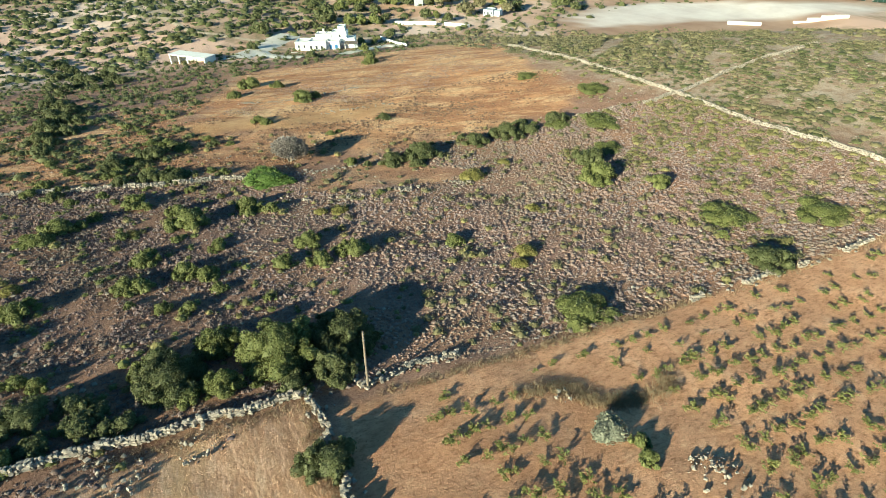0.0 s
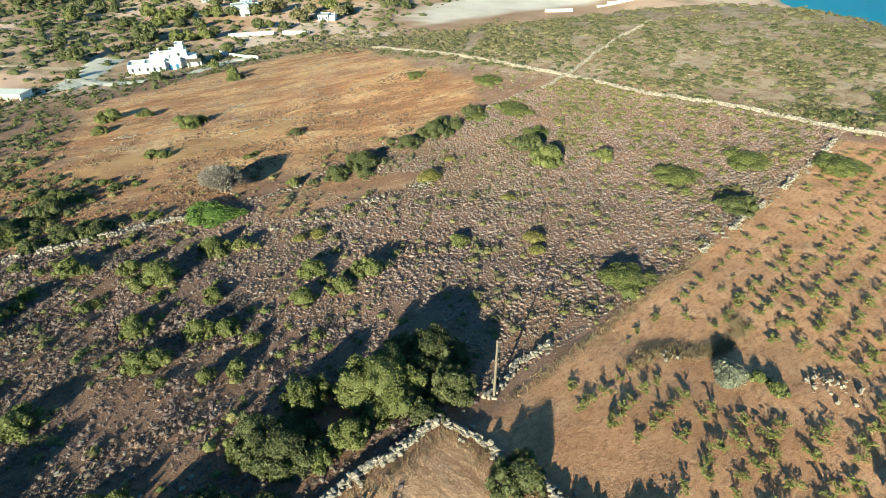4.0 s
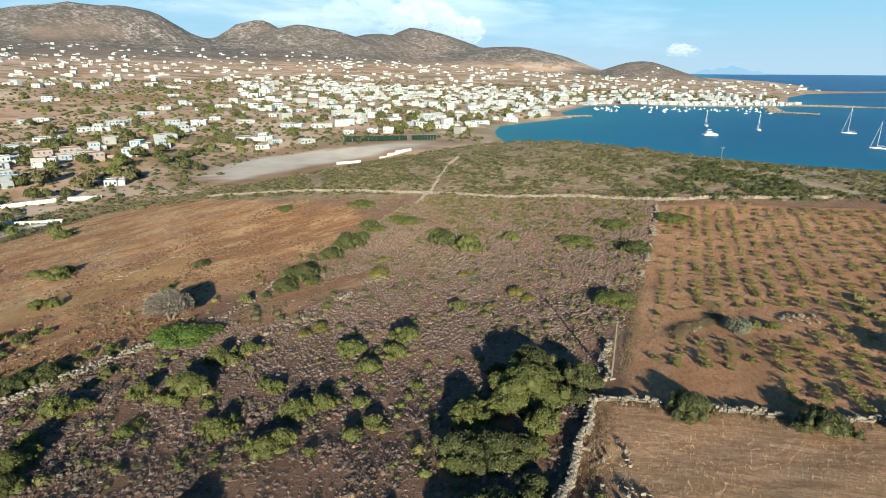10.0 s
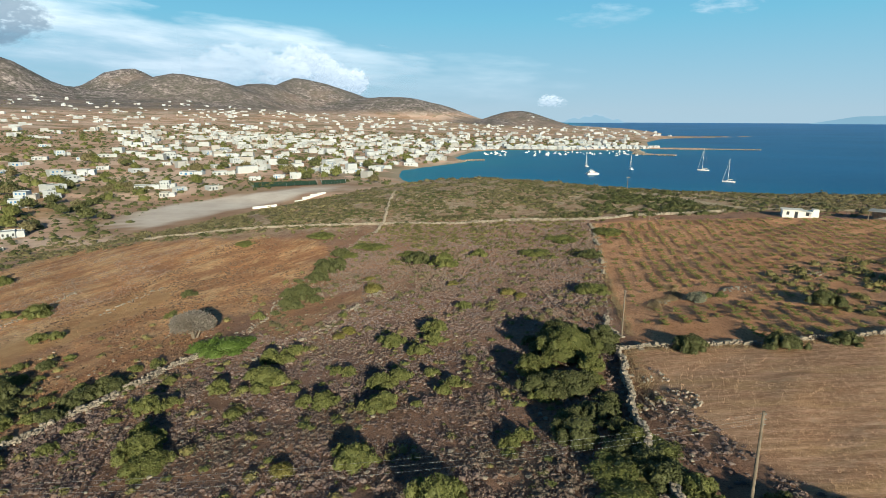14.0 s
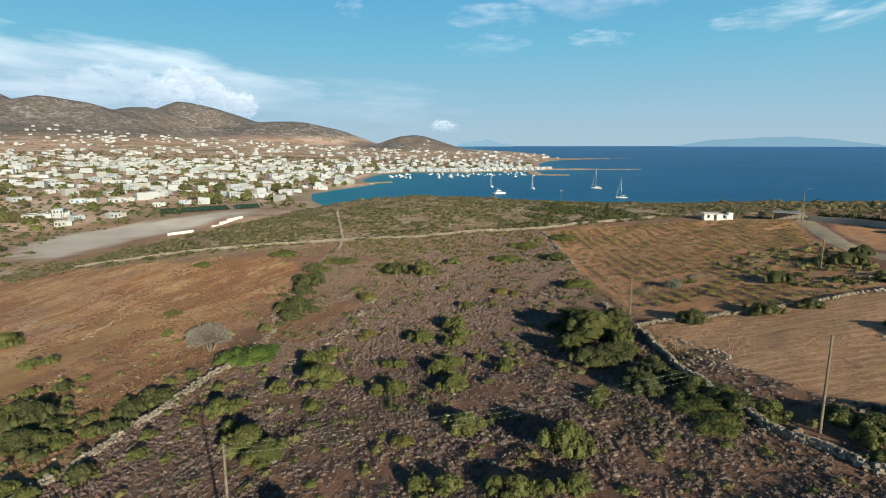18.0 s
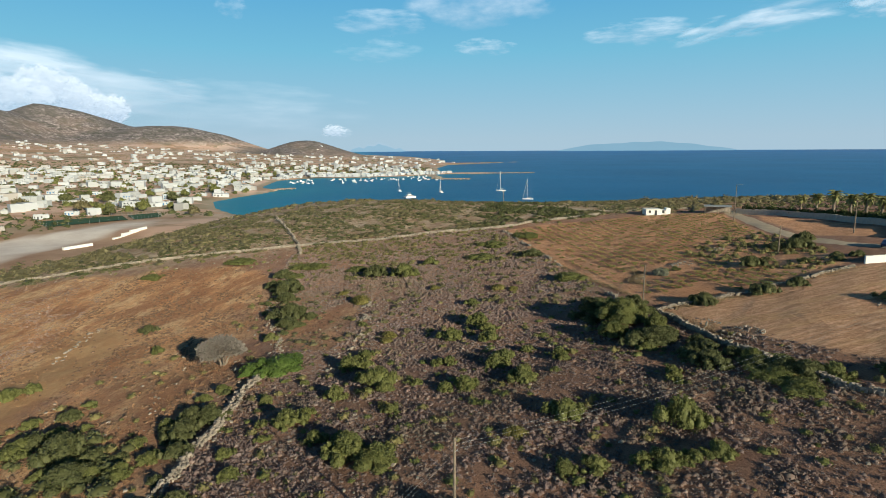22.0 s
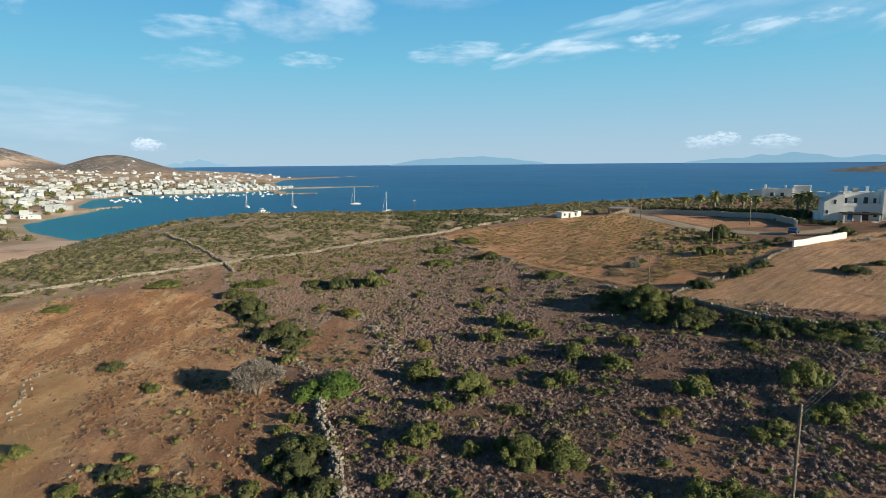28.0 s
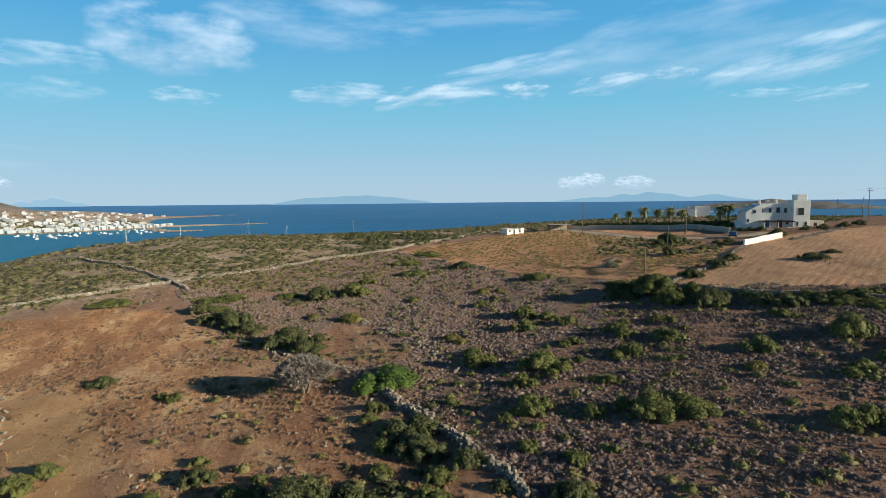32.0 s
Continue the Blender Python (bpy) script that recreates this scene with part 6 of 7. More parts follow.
# the town behind it
tries = 0
while len(TAKEN) < 262 and tries < 6000:
    tries += 1
    az, d = radians(q.uniform(-32, 8)), q.uniform(430, 1150)
    hx, hy = 37 + d * math.sin(az), -58 + d * math.cos(az)
    if land(hx, hy) < 16 or hy < 350 or not room(hx, hy, 15 + 9 * q.random()):
        continue
    if hx < -170 and q.random() < 0.45:
        continue
    house(hx, hy, 6.5 + 5 * q.random(), q.uniform(-25, 25) + 90 * q.integers(-1, 2), q.integers(0, 6))
    TAKEN.append((hx, hy))

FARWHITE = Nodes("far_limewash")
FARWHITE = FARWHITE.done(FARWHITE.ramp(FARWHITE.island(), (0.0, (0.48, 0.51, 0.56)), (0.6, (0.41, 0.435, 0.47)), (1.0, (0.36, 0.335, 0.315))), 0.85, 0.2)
# scattered houses of the far slopes, as one piece
bm_v, bm_f = [], []
cube = np.array([(a, b, c) for a in (-0.5, 0.5) for b in (-0.5, 0.5) for c in (0, 1)], float)
cube_f = np.array([(0, 1, 3, 2), (4, 6, 7, 5), (0, 4, 5, 1), (2, 3, 7, 6), (1, 5, 7, 3)])
far_x, far_y, k = [], [], 0
while len(far_x) < 230:
    az, d = radians(q.uniform(-40, 9)), q.uniform(440, 1250)
    hx, hy = 37 + d * math.sin(az), -58 + d * math.cos(az)
    if land(hx, hy) > 14 and hy > 360 and room(hx, hy, 9):
        far_x.append(hx)
        far_y.append(hy)
while len(far_x) < 900:
    az, d = radians(q.uniform(-58, 12)), 900 + 1700 * q.random() ** 1.1
    hx, hy = 37 + d * math.sin(az), -58 + d * math.cos(az)
    if land(hx, hy) < 20 or gz(hx, hy) > 125:
        continue
    far_x.append(hx)
    far_y.append(hy)
far_z = ground_z(far_x, far_y)
pieces = []
for hx, hy, hz in zip(far_x, far_y, far_z):
    a = q.random() * 1.2
    for j in range(q.integers(1, 4)):
        w, dd, hh = 5 + 7 * q.random(), 5 + 3 * q.random(), 2.8 + 2.6 * (q.random() < 0.35)
        ox, oy = q.normal(size=2) * 4 * (j > 0)
        p = cube * (w, dd, hh + 2) - (0, 0, 2)
        pieces.append((np.stack([hx + ox + math.cos(a) * p[:, 0] - math.sin(a) * p[:, 1], hy + oy + math.sin(a) * p[:, 0] + math.cos(a) * p[:, 1], hz + p[:, 2]], -1), cube_f))
v, f = merge(pieces)
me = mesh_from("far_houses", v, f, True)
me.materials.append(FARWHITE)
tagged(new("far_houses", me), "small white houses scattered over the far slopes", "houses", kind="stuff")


# ---------------------------------------------------------------- town trees
def small_tree(seed, mat):
    q2 = np.random.default_rng(seed)
    ob = thing("tree", "dusty green garden tree among the houses", "tree", None, "trees of the village")
    lobes = [(0, 0, 2.0, 1.7, 2.0)] + [(1.4 * math.cos(a), 1.4 * math.sin(a), 0.9 + 1.5 * q2.random(), 0.9 + 0.6 * q2.random(), 1.2) for a in q2.random(9) * 6.28]
    pieces = [leaf_cloud(q2, lobes, 360, 0.52, 0.4, 0.8)]
    for l in lobes:
        p, f = dome(q2, l[3] * 0.9, l[4] * 0.95, 6, 2)
        pieces.append((p + np.array([l[0], l[1], l[2] - 0.3]), f))
    v, f = merge(pieces)
    part("crown", mesh_from("crown", v, f), mat, ob)
    part("trunk", tube((0, 0, -0.5), (0, 0, 2.4), 0.22, 0.15, 7), BARK, ob)
    return ob


TREES = [[small_tree(140 + i, (LEAF_BUSH, LEAF_DARK, LEAF_DARK, SCRUB_HILL)[i]), True] for i in range(4)]


def garden_tree(x, y, s, kind):
    m = pose(x, y, gz(x, y), 0, 0, (x * 37) % 360)
    first, fresh = TREES[kind]
    if fresh:
        first.matrix_basis = m
        TREES[kind][1] = False
        ob = first
    else:
        ob = copy_thing(first, m)
    ob.scale = (s, s, s)


n, far_tree = 0, []
while n < 520:
    az, d = radians(q.uniform(-56, 8)), q.uniform(330, 1150)
    hx, hy = 37 + d * math.sin(az), -58 + d * math.cos(az)
    if land(hx, hy) < 12 or inside(np.array([hx]), np.array([hy]), SALT)[0] or (hy < 330 and hx > -190) or not room(hx, hy, 8):
        continue
    if d < 620 and n < 170:
        garden_tree(hx, hy, 1.1 + 1.1 * q.random(), q.integers(0, 4))
    else:
        far_tree.append((hx, hy))
    n += 1
far_tree = np.array(far_tree)
s = 2.2 + 2.6 * q.random(len(far_tree))
scatter("town_trees", CLUMPS, far_tree[:, 0], far_tree[:, 1], s, s * 1.15, LEAF_BUSH, 150, "round dusty green trees among the town's houses", "trees")
for k in range(60):
    hx, hy = q.uniform(-330, -165), q.uniform(20, 190)
    if room(hx, hy, 9) and not inside(np.array([hx]), np.array([hy]), SALT)[0] and hx < -172 + 0.1 * hy:
        garden_tree(hx, hy, 0.8 + 0.9 * q.random(), q.integers(0, 3))
# trees round the villa
garden_tree(-240, 39, 1.27, 0)
garden_tree(-233, 43, 0.68, 1)
garden_tree(-187, 51, 1.87, 1)
garden_tree(-227, 67, 1.53, 0)
garden_tree(-219, 70, 1.10, 1)
garden_tree(-218, 73, 1.36, 0)
garden_tree(-213, 77, 1.27, 0)
garden_tree(-217, 82, 1.27, 2)
garden_tree(-213, 87, 1.02, 2)
garden_tree(-211, 92, 1.36, 0)
garden_tree(-207, 97, 1.19, 1)
garden_tree(-204, 107, 1.27, 2)
garden_tree(-200, 112, 1.61, 3)
garden_tree(-201, 118, 1.44, 3)
garden_tree(-178, 114, 1.53, 3)
garden_tree(-189, 127, 1.27, 3)
garden_tree(-175, 135, 1.27, 3)
garden_tree(-178, 59, 1.19, 0)
garden_tree(-178, 64, 1.10, 0)
garden_tree(-176, 70, 1.19, 0)
garden_tree(-177, 74, 1.02, 2)
garden_tree(-179, 95, 1.10, 1)
garden_tree(-177, 99, 0.85, 0)
garden_tree(-202, 71, 1.10, 1)
garden_tree(-181, 33, 0.68, 0)
garden_tree(-176, 36, 0.68, 1)
garden_tree(-177, 40, 0.74, 1)
garden_tree(-178, 44, 0.74, 1)
garden_tree(-177, 20, 0.68, 1)
garden_tree(-212, 52, 0.94, 1)
garden_tree(-145, 14, 0.74, 1)
garden_tree(-107, 27, 0.62, 1)
garden_tree(-112, 45, 0.62, 0)
garden_tree(-139, 52, 0.56, 0)
garden_tree(-134, 56, 0.56, 0)
garden_tree(-85, 39, 0.68, 0)
garden_tree(-152, 69, 0.56, 1)
garden_tree(-193, 23, 0.85, 1)
garden_tree(-259, 57, 1.19, 1)
garden_tree(-248, 59, 1.02, 1)
# the olive grove and the windbreak west of the salt lake
for i in range(11):
    for j in range(4):
        garden_tree(-238 + 3.2 * i - 2.2 * j + q.normal() * 0.4, 246 + 0.2 * i + 8.5 * j + q.normal() * 0.4, 0.5 + 0.15 * q.random(), 3)
for k in range(12):
    garden_tree(-200 - 1.7 * k + q.normal(), 186 + 3.6 * k + q.normal(), 0.6 + 0.25 * q.random(), 1)
x, y = free_points(-150, -14, 60, 150, 2.3, 151, [FIELD, SALT], [(-150, 55), (-118, 101), (-92, 85), (-60, 79), (-16, 77), (-20, 95), (-66, 150), (-108, 158), (-150, 130)], 0.35)
s = sizes(len(x), 0.7, 1.9, 152)
scatter("valley_scrub", FAR_LUMP, x, y, s, s * 0.8, SCRUB_HILL, 153, "dark green juniper scrub on the valley side", "scrub")
x, y = free_points(-800, 260, 320, 1250, 10.5, 154, [SALT], None, 0.5)
keep = edge_distance(x, y, COAST) > 15
x, y = x[keep], y[keep]
s = sizes(len(x), 1.0, 3.6, 155)
scatter("town_greenery", FAR_LUMP, x, y, s, s * 0.9, LEAF_DARK, 156, "green gardens and shrubs between the houses", "greenery")
x, y = free_points(-460, -138, -90, 330, 5.0, 161, [SALT], None, 0.5)
keep = (x < -148 + 0.05 * y) & (ground_z(x, y) > 0.5)
x, y = x[keep], y[keep]
s = sizes(len(x), 0.6, 2.9, 162)
scatter("valley_greenery", FAR_LUMP, x, y, s, s * 0.95, LEAF_DARK, 163, "green gardens and shrubs of the valley floor", "greenery")
x, y = free_points(-1900, 300, 900, 2700, 20, 157, [], None, 0.5)
keep = (edge_distance(x, y, COAST) > 20) & (ground_z(x, y) < 105)
x, y = x[keep], y[keep]
s = sizes(len(x), 1.0, 4.0, 158)
scatter("slope_greenery", FAR_LUMP, x, y, s, s * 0.5, SCRUB_OLIVE, 159, "dark shrubs dotted over the far slopes", "greenery")


# ---------------------------------------------------------------- sports pitch by the lake
TURF = plain_mat("green_pitch_turf", (0.05, 0.105, 0.055), 0.15, 0.3)
for name, c in (("sports_pitch", [(-150, 277), (-117, 303), (-128, 326), (-166, 300)]), ("sports_pitch", [(-114, 304), (-102, 318), (-111, 341), (-125, 328)])):
    ob = thing(name, "green artificial turf pitch with a mesh fence", "sports pitch")
    n = 9
    uu, vv = np.meshgrid(np.linspace(0, 1, n), np.linspace(0, 1, n), indexing="ij")
    (ax, ay), (bx, by), (cx, cy), (dx, dy) = c
    gx = (ax * (1 - uu) + bx * uu) * (1 - vv) + (dx * (1 - uu) + cx * uu) * vv
    gy = (ay * (1 - uu) + by * uu) * (1 - vv) + (dy * (1 - uu) + cy * uu) * vv
    v = np.stack([gx, gy, ground_z(gx, gy) + 0.45], -1).reshape(-1, 3)
    part("turf", mesh_from("turf", v, grid_faces(n, n)), TURF, ob)
    for (a, b), (d, e) in zip(c, c[1:] + c[:1]):
        for i in range(8):
            px, py = a + (d - a) * i / 8, b + (e - b) * i / 8
            level = gz(px, py)
            part("fence_post", tube((px, py, level - 0.3), (px, py, level + 2.4), 0.05, 0.05, 6), METAL, ob)
WALLW = thing("boundary_wall", "long white wall at the edge of the salt lake", "wall")
for a, b, c, d in ((-115.5, 211, -107.5, 222), (-103.5, 237, -94, 258)):
    n = 4
    for i in range(n):
        px, py = a + (c - a) * (i + 0.5) / n, b + (d - b) * (i + 0.5) / n
        L = math.hypot(c - a, d - b) / n
        o = part("wall_panel", box(-L / 2, L / 2, -0.6, 0.6, -1, 1.3, 0.05), WHITE, WALLW)
        o.matrix_basis = pose(px, py, max(1.0, gz(px, py)), 0, 0, math.degrees(math.atan2(d - b, c - a)))


# ---------------------------------------------------------------- the villa below the field
def villa():
    ob = thing("villa", "rambling white cubic villa with stepped flat roofs and a pergola", "house", pose(-132, 37, gz(-130, 35) - 0.2, 0, 0, 66))
    for x0, x1, y0, y1, h in ((-12, -6, -4, 3, 2.9), (-6, 1.5, -5, 2, 3.3), (-4, 3, 1, 6, 4.6), (1.5, 7, -3.2, 3, 3.1), (3, 9.5, 1.5, 7, 5.4), (5.6, 8.6, 3.5, 7.8, 7.0), (9.5, 13, 0.5, 6, 3.4)):
        part("wall", block(x0, x1, y0, y1, -1.8, h), WHITE, ob)
    for wx in (-5.0, -2.6, -0.4):
        opening(ob, "window", wx, 1.0, 0.9, 1.2, -5, DARK, WHITE)
    for wx in (-10.4, -8.0):
        opening(ob, "window", wx, 1.0, 0.8, 1.1, -4, DARK, WHITE)
    for wx in (3.2, 5.6):
        opening(ob, "door", wx, 0.0, 1.2, 2.2, -3.2, BLUE, WHITE, "blue wooden door")
    opening(ob, "window", 6.5, 3.7, 0.9, 1.1, 1.5, DARK, WHITE)
    part("chimney", box(-1.2, -0.6, 4.2, 4.8, 4.5, 6.2, 0.04), WHITE, ob)
    part("parapet_stair", box(-6.0, -5.2, 2.0, 5.0, -1.0, 2.2, 0.04), WHITE, ob)
    part("pergola_roof", box(9.2, 14.6, -4.4, 0.4, 2.55, 2.7), WOOD, ob, "brown reed pergola roof")
    for px, py in ((9.5, -4.1), (14.3, -4.1), (14.3, 0.1), (11.9, -4.1)):
        part("pergola_post", box(px - 0.14, px + 0.14, py - 0.14, py + 0.14, -1.4, 2.55), WHITE, ob)
    part("terrace", box(-13, 9, -8, -5.02, -2.5, -0.1, 0.05), PALE, ob, "pale paved terrace")
    part("terrace_wall", box(-13, 4, -8.4, -8.02, -2.6, 0.5, 0.05), WHITE, ob)

    ob.scale = (0.8, 0.86, 0.92)


villa()


def carport():
    ob = thing("carport", "long open white carport with four bays", "carport", pose(-133, -6.4, gz(-133, -6.4), 0, 0, 45))
    part("roof", box(-7.2, 7.2, -2.6, 2.6, 2.5, 2.85, 0.04), WHITE, ob)
    part("back_wall", box(-7.1, 7.1, 2.3, 2.55, -1, 2.5), WHITE, ob)
    for i in range(5):
        part("pier", box(-7.1 + 3.45 * i, -6.7 + 3.45 * i, -2.5, -2.1, -1, 2.5), WHITE, ob)
    for s in (-7.1, 6.85):
        part("side_wall", box(s, s + 0.25, -2.1, 2.3, -1, 2.5), WHITE, ob)


carport()


# ---------------------------------------------------------------- hut and shed by the vineyard
def hut():
    ob = thing("hut", "small white flat-roofed hut at the vineyard edge", "hut", pose(86.6, 65.4, gz(87, 64) - 0.3, 0, 0, -14))
    part("wall", box(-4.2, 1.2, -2, 2, -0.6, 1.95, 0.04), WHITE, ob)
    part("wall", box(1.2, 4.0, -1.6, 2.6, -0.6, 1.75, 0.04), WHITE, ob)
    part("wall", box(4.0, 5.6, -0.4, 2.4, -0.6, 2.2, 0.04), WHITE, ob)
    part("roof", box(-4.5, 1.5, -2.35, 2.2, 1.95, 2.12, 0.03), WHITE, ob, "overhanging white slab roof")
    opening(ob, "door", -0.6, 0.0, 0.9, 1.75, -2, DARK, WHITE)
    opening(ob, "window", -2.8, 0.9, 0.8, 0.8, -2, DARK, WHITE)
    opening(ob, "window", 2.4, 0.8, 0.9, 0.9, -1.6, DARK, WHITE)

    ob.scale = (0.68, 0.8, 0.85)


hut()


def shed():
    ob = thing("shed", "low open shed with a grey sheet roof", "shed", pose(100.5, 59.5, gz(100.5, 59.5), 0, 0, -35))
    part("roof", box(-3.2, 3.2, -2.3, 2.3, 1.75, 1.87, 0.02), ROOFGREY, ob)
    part("back_wall", box(-3, 3, 1.7, 2.0, -0.5, 1.75), STONE, ob)
    for px in (-2.9, 0, 2.9):
        part("post", box(px - 0.08, px + 0.08, -2.1, -1.94, -0.5, 1.75), WOOD, ob)


shed()

# ---------------------------------------------------------------- the large white house
DARKWOOD = plain_mat("dark_stained_wood", (0.075, 0.055, 0.042), 0.25, 4.0, 0.8)


def big_house():
    z0 = gz(110, 5)
    ob = thing("house", "large white two-storey house with a square tower and pergola", "house", pose(111.6, 10.6, z0, 0, 0, -54))
    bm = bmesh.new()
    # left wing with a raking parapet
    pts = [(0.0, -1.5), (4.0, -1.5), (4.0, 5.6), (2.6, 5.4), (1.2, 4.6), (0.0, 4.0)]
    fr = [bm.verts.new((a, 0, b)) for a, b in pts]
    bk = [bm.verts.new((a, 8, b)) for a, b in pts]
    bm.faces.new(fr)
    bm.faces.new(bk[::-1])
    for i in range(6):
        j = (i + 1) % 6
        bm.faces.new((fr[i], bk[i], bk[j], fr[j]))
    bmesh.ops.recalc_face_normals(bm, faces=bm.faces)
    part("wing", bm, WHITE, ob)
    part("wall", block(4.0, 11.4, 0.25, 9, -1.5, 3.0, 0.5), WHITE, ob)
    part("wall", block(4.0, 11.4, 2.2, 9, 3.0, 5.7, 0.3), WHITE, ob)
    part("tower", block(11.4, 15.4, -0.6, 5.5, -1.5, 6.3, 0.4), WHITE, ob)
    part("stair_head", block(13.0, 15.4, 1.5, 5.5, 6.3, 7.9, 0.25), WHITE, ob)
    opening(ob, "window", 2.1, 3.6, 0.6, 0.9, 0, DARK, WHITE)
    opening(ob, "window", 0.6, 1.4, 0.5, 0.8, 0, DARK, WHITE)
    opening(ob, "window", 4.7, 3.5, 0.5, 1.3, 2.2, DARK, WHITE)
    opening(ob, "door", 8.6, 3.1, 0.9, 1.9, 2.2, DARK, WHITE)
    opening(ob, "window", 13.2, 3.2, 1.4, 1.7, -0.6, DARK, WHITE, "dark square tower window")
    opening(ob, "window", 10.3, 0.9, 0.7, 0.9, 0.25, DARK, WHITE)
    opening(ob, "door", 8.4, 0.0, 1.3, 2.0, 0.25, DARK, WHITE)
    opening(ob, "window", 12.4, 0.6, 0.5, 1.0, -0.6, DARK, WHITE)
    part("chimney", box(6.2, 7.4, 4, 5, 5.7, 6.9, 0.06), CREAM, ob, "tan stone chimney")
    part("mast", tube((13.6, 3, 7.9), (13.6, 3, 9.4), 0.03, 0.02, 6), METAL, ob)
    for k in range(2):
        part("pergola_beam", box(3.1, 10.7, -3.95 + 3.8 * k, -3.8 + 3.8 * k, 1.62, 1.8, 0.01), DARKWOOD, ob)
    for k in range(19):
        part("pergola_slat", box(3.2 + 0.405 * k, 3.42 + 0.405 * k, -4.2, 0.2, 1.8, 1.87), DARKWOOD, ob)
    for px in (3.5, 6.8, 10.3):
        part("pergola_post", box(px - 0.12, px + 0.12, -3.98, -3.74, -1.2, 1.62), WHITE, ob)
    # outside stair on the wing, a low store, parapet blocks and roof things
    for k in range(9):
        part("stair_step", box(-1.3, 0.0, 6.0 - 0.55 * k, 6.55 - 0.55 * k, -1.5, -1.2 + 0.36 * (8 - k), 0.02), WHITE, ob)
    part("store", block(15.4, 19.4, 1.2, 5.6, -1.5, 1.5, 0.25), CREAM, ob, "low cream-plastered store room")
    opening(ob, "door", 17.4, -0.6, 0.9, 1.9, 1.2, DARK, WHITE)
    for px, py, pz in ((5.0, 6.5, 6.0), (9.6, 7.4, 6.0), (1.4, 6.2, 4.6)):
        part("chimney", box(px, px + 0.55, py, py + 0.55, pz - 0.6, pz + 0.9, 0.03), WHITE, ob)
        part("chimney_cap", box(px - 0.12, px + 0.67, py - 0.12, py + 0.67, pz + 1.0, pz + 1.1, 0.02), WHITE, ob)
    part("roof_edge", box(3.95, 11.45, 2.12, 2.3, 5.95, 6.12, 0.02), WHITE, ob)
    part("balcony_parapet", box(4.0, 11.4, 0.18, 0.42, 3.0, 3.75, 0.03), WHITE, ob)
    opening(ob, "window", 6.6, 3.7, 0.7, 1.1, 2.2, DARK, WHITE)
    opening(ob, "window", 10.4, 3.7, 0.6, 1.1, 2.2, DARK, WHITE)
    opening(ob, "door", 5.4, 0.0, 1.0, 2.0, 0.25, BLUE, WHITE, "blue wooden door")
    opening(ob, "window", 14.4, 0.6, 0.6, 1.0, -0.6, DARK, WHITE)
    part("terrace_wall", box(-1.0, 9.2, -6.0, -5.7, -1.8, 0.1, 0.05), WHITE, ob)
    part("cistern", tube((10.2, -5.2, -2.0), (10.2, -5.2, 0.35), 1.8, 1.75, 24), WHITE, ob, "round white cistern")
    part("terrace_wall", box(11.8, 19, -3.2, -2.9, -2, 0.3, 0.05), WHITE, ob)
    return ob


HOUSE_NEAR = big_house()
HOUSE_NEAR.scale = (0.9, 1.0, 1.0)
for x, y, rr in ((104.6, 6.5, 1.6), (104.0, 4.2, 1.5), (105.5, -4.2, 1.3), (106.2, 9.6, 1.3), (106.8, 12.5, 1.6), (108.5, 16.0, 1.8), (110, 19, 1.6), (104.3, -8.5, 1.0), (86.5, 17.2, 2.6), (84.2, 15.0, 1.8), (80.6, 1.2, 1.5), (78.4, 2.6, 1.3), (76.5, 0.6, 1.2), (73, 2.8, 1.2), (118, 16, 2.0), (119, 22, 2.0), (119.5, 30, 2.2), (119, 38, 2.0), (92.4, -3.5, 2.3), (122, 24, 2.6), (121, 34, 2.4), (121.5, 43, 2.2), (112, -6, 1.6), (115, -9, 1.8), (119, -11, 2.0), (109, -3.5, 1.2)):
    bush("lentisk", x, y, rr, 1.1)


def low_villa():
    ob = thing("house", "low white house with chimneys behind the palm trees", "house", pose(172, 55, gz(172, 55) - 1.0, 0, 0, -62))
    part("wall", block(-7, 2, 0, 6, -1.5, 3.6), WHITE, ob)
    part("wall", block(2, 7, 1, 7, -1.5, 4.6), WHITE, ob)
    part("wall", block(-11, -7, 1, 6, -1.5, 3.0), WHITE, ob)
    part("chimney", box(-6.6, -6.0, 2, 2.6, 3.5, 5.2, 0.04), WHITE, ob)
    part("chimney", box(-0.6, 0.0, 2, 2.6, 3.5, 5.0, 0.04), WHITE, ob)
    opening(ob, "window", -4, 1.4, 1.0, 1.2, 0, DARK, WHITE)
    opening(ob, "window", -1, 1.4, 1.0, 1.2, 0, DARK, WHITE)
    part("roof", box(7.0, 11, 1.5, 6.5, 2.7, 3.0, 0.03), CREAM, ob)


low_villa()


x, y = free_points(119, 215, 2, 70, 2.2, 311, [], None, 0.35)
s = sizes(len(x), 0.4, 1.2, 312)
scatter("garden_scrub", LUMP, x, y, s, s * 0.85, LEAF_DARK, 313, "dark green shrubs behind the row of palms", "scrub")
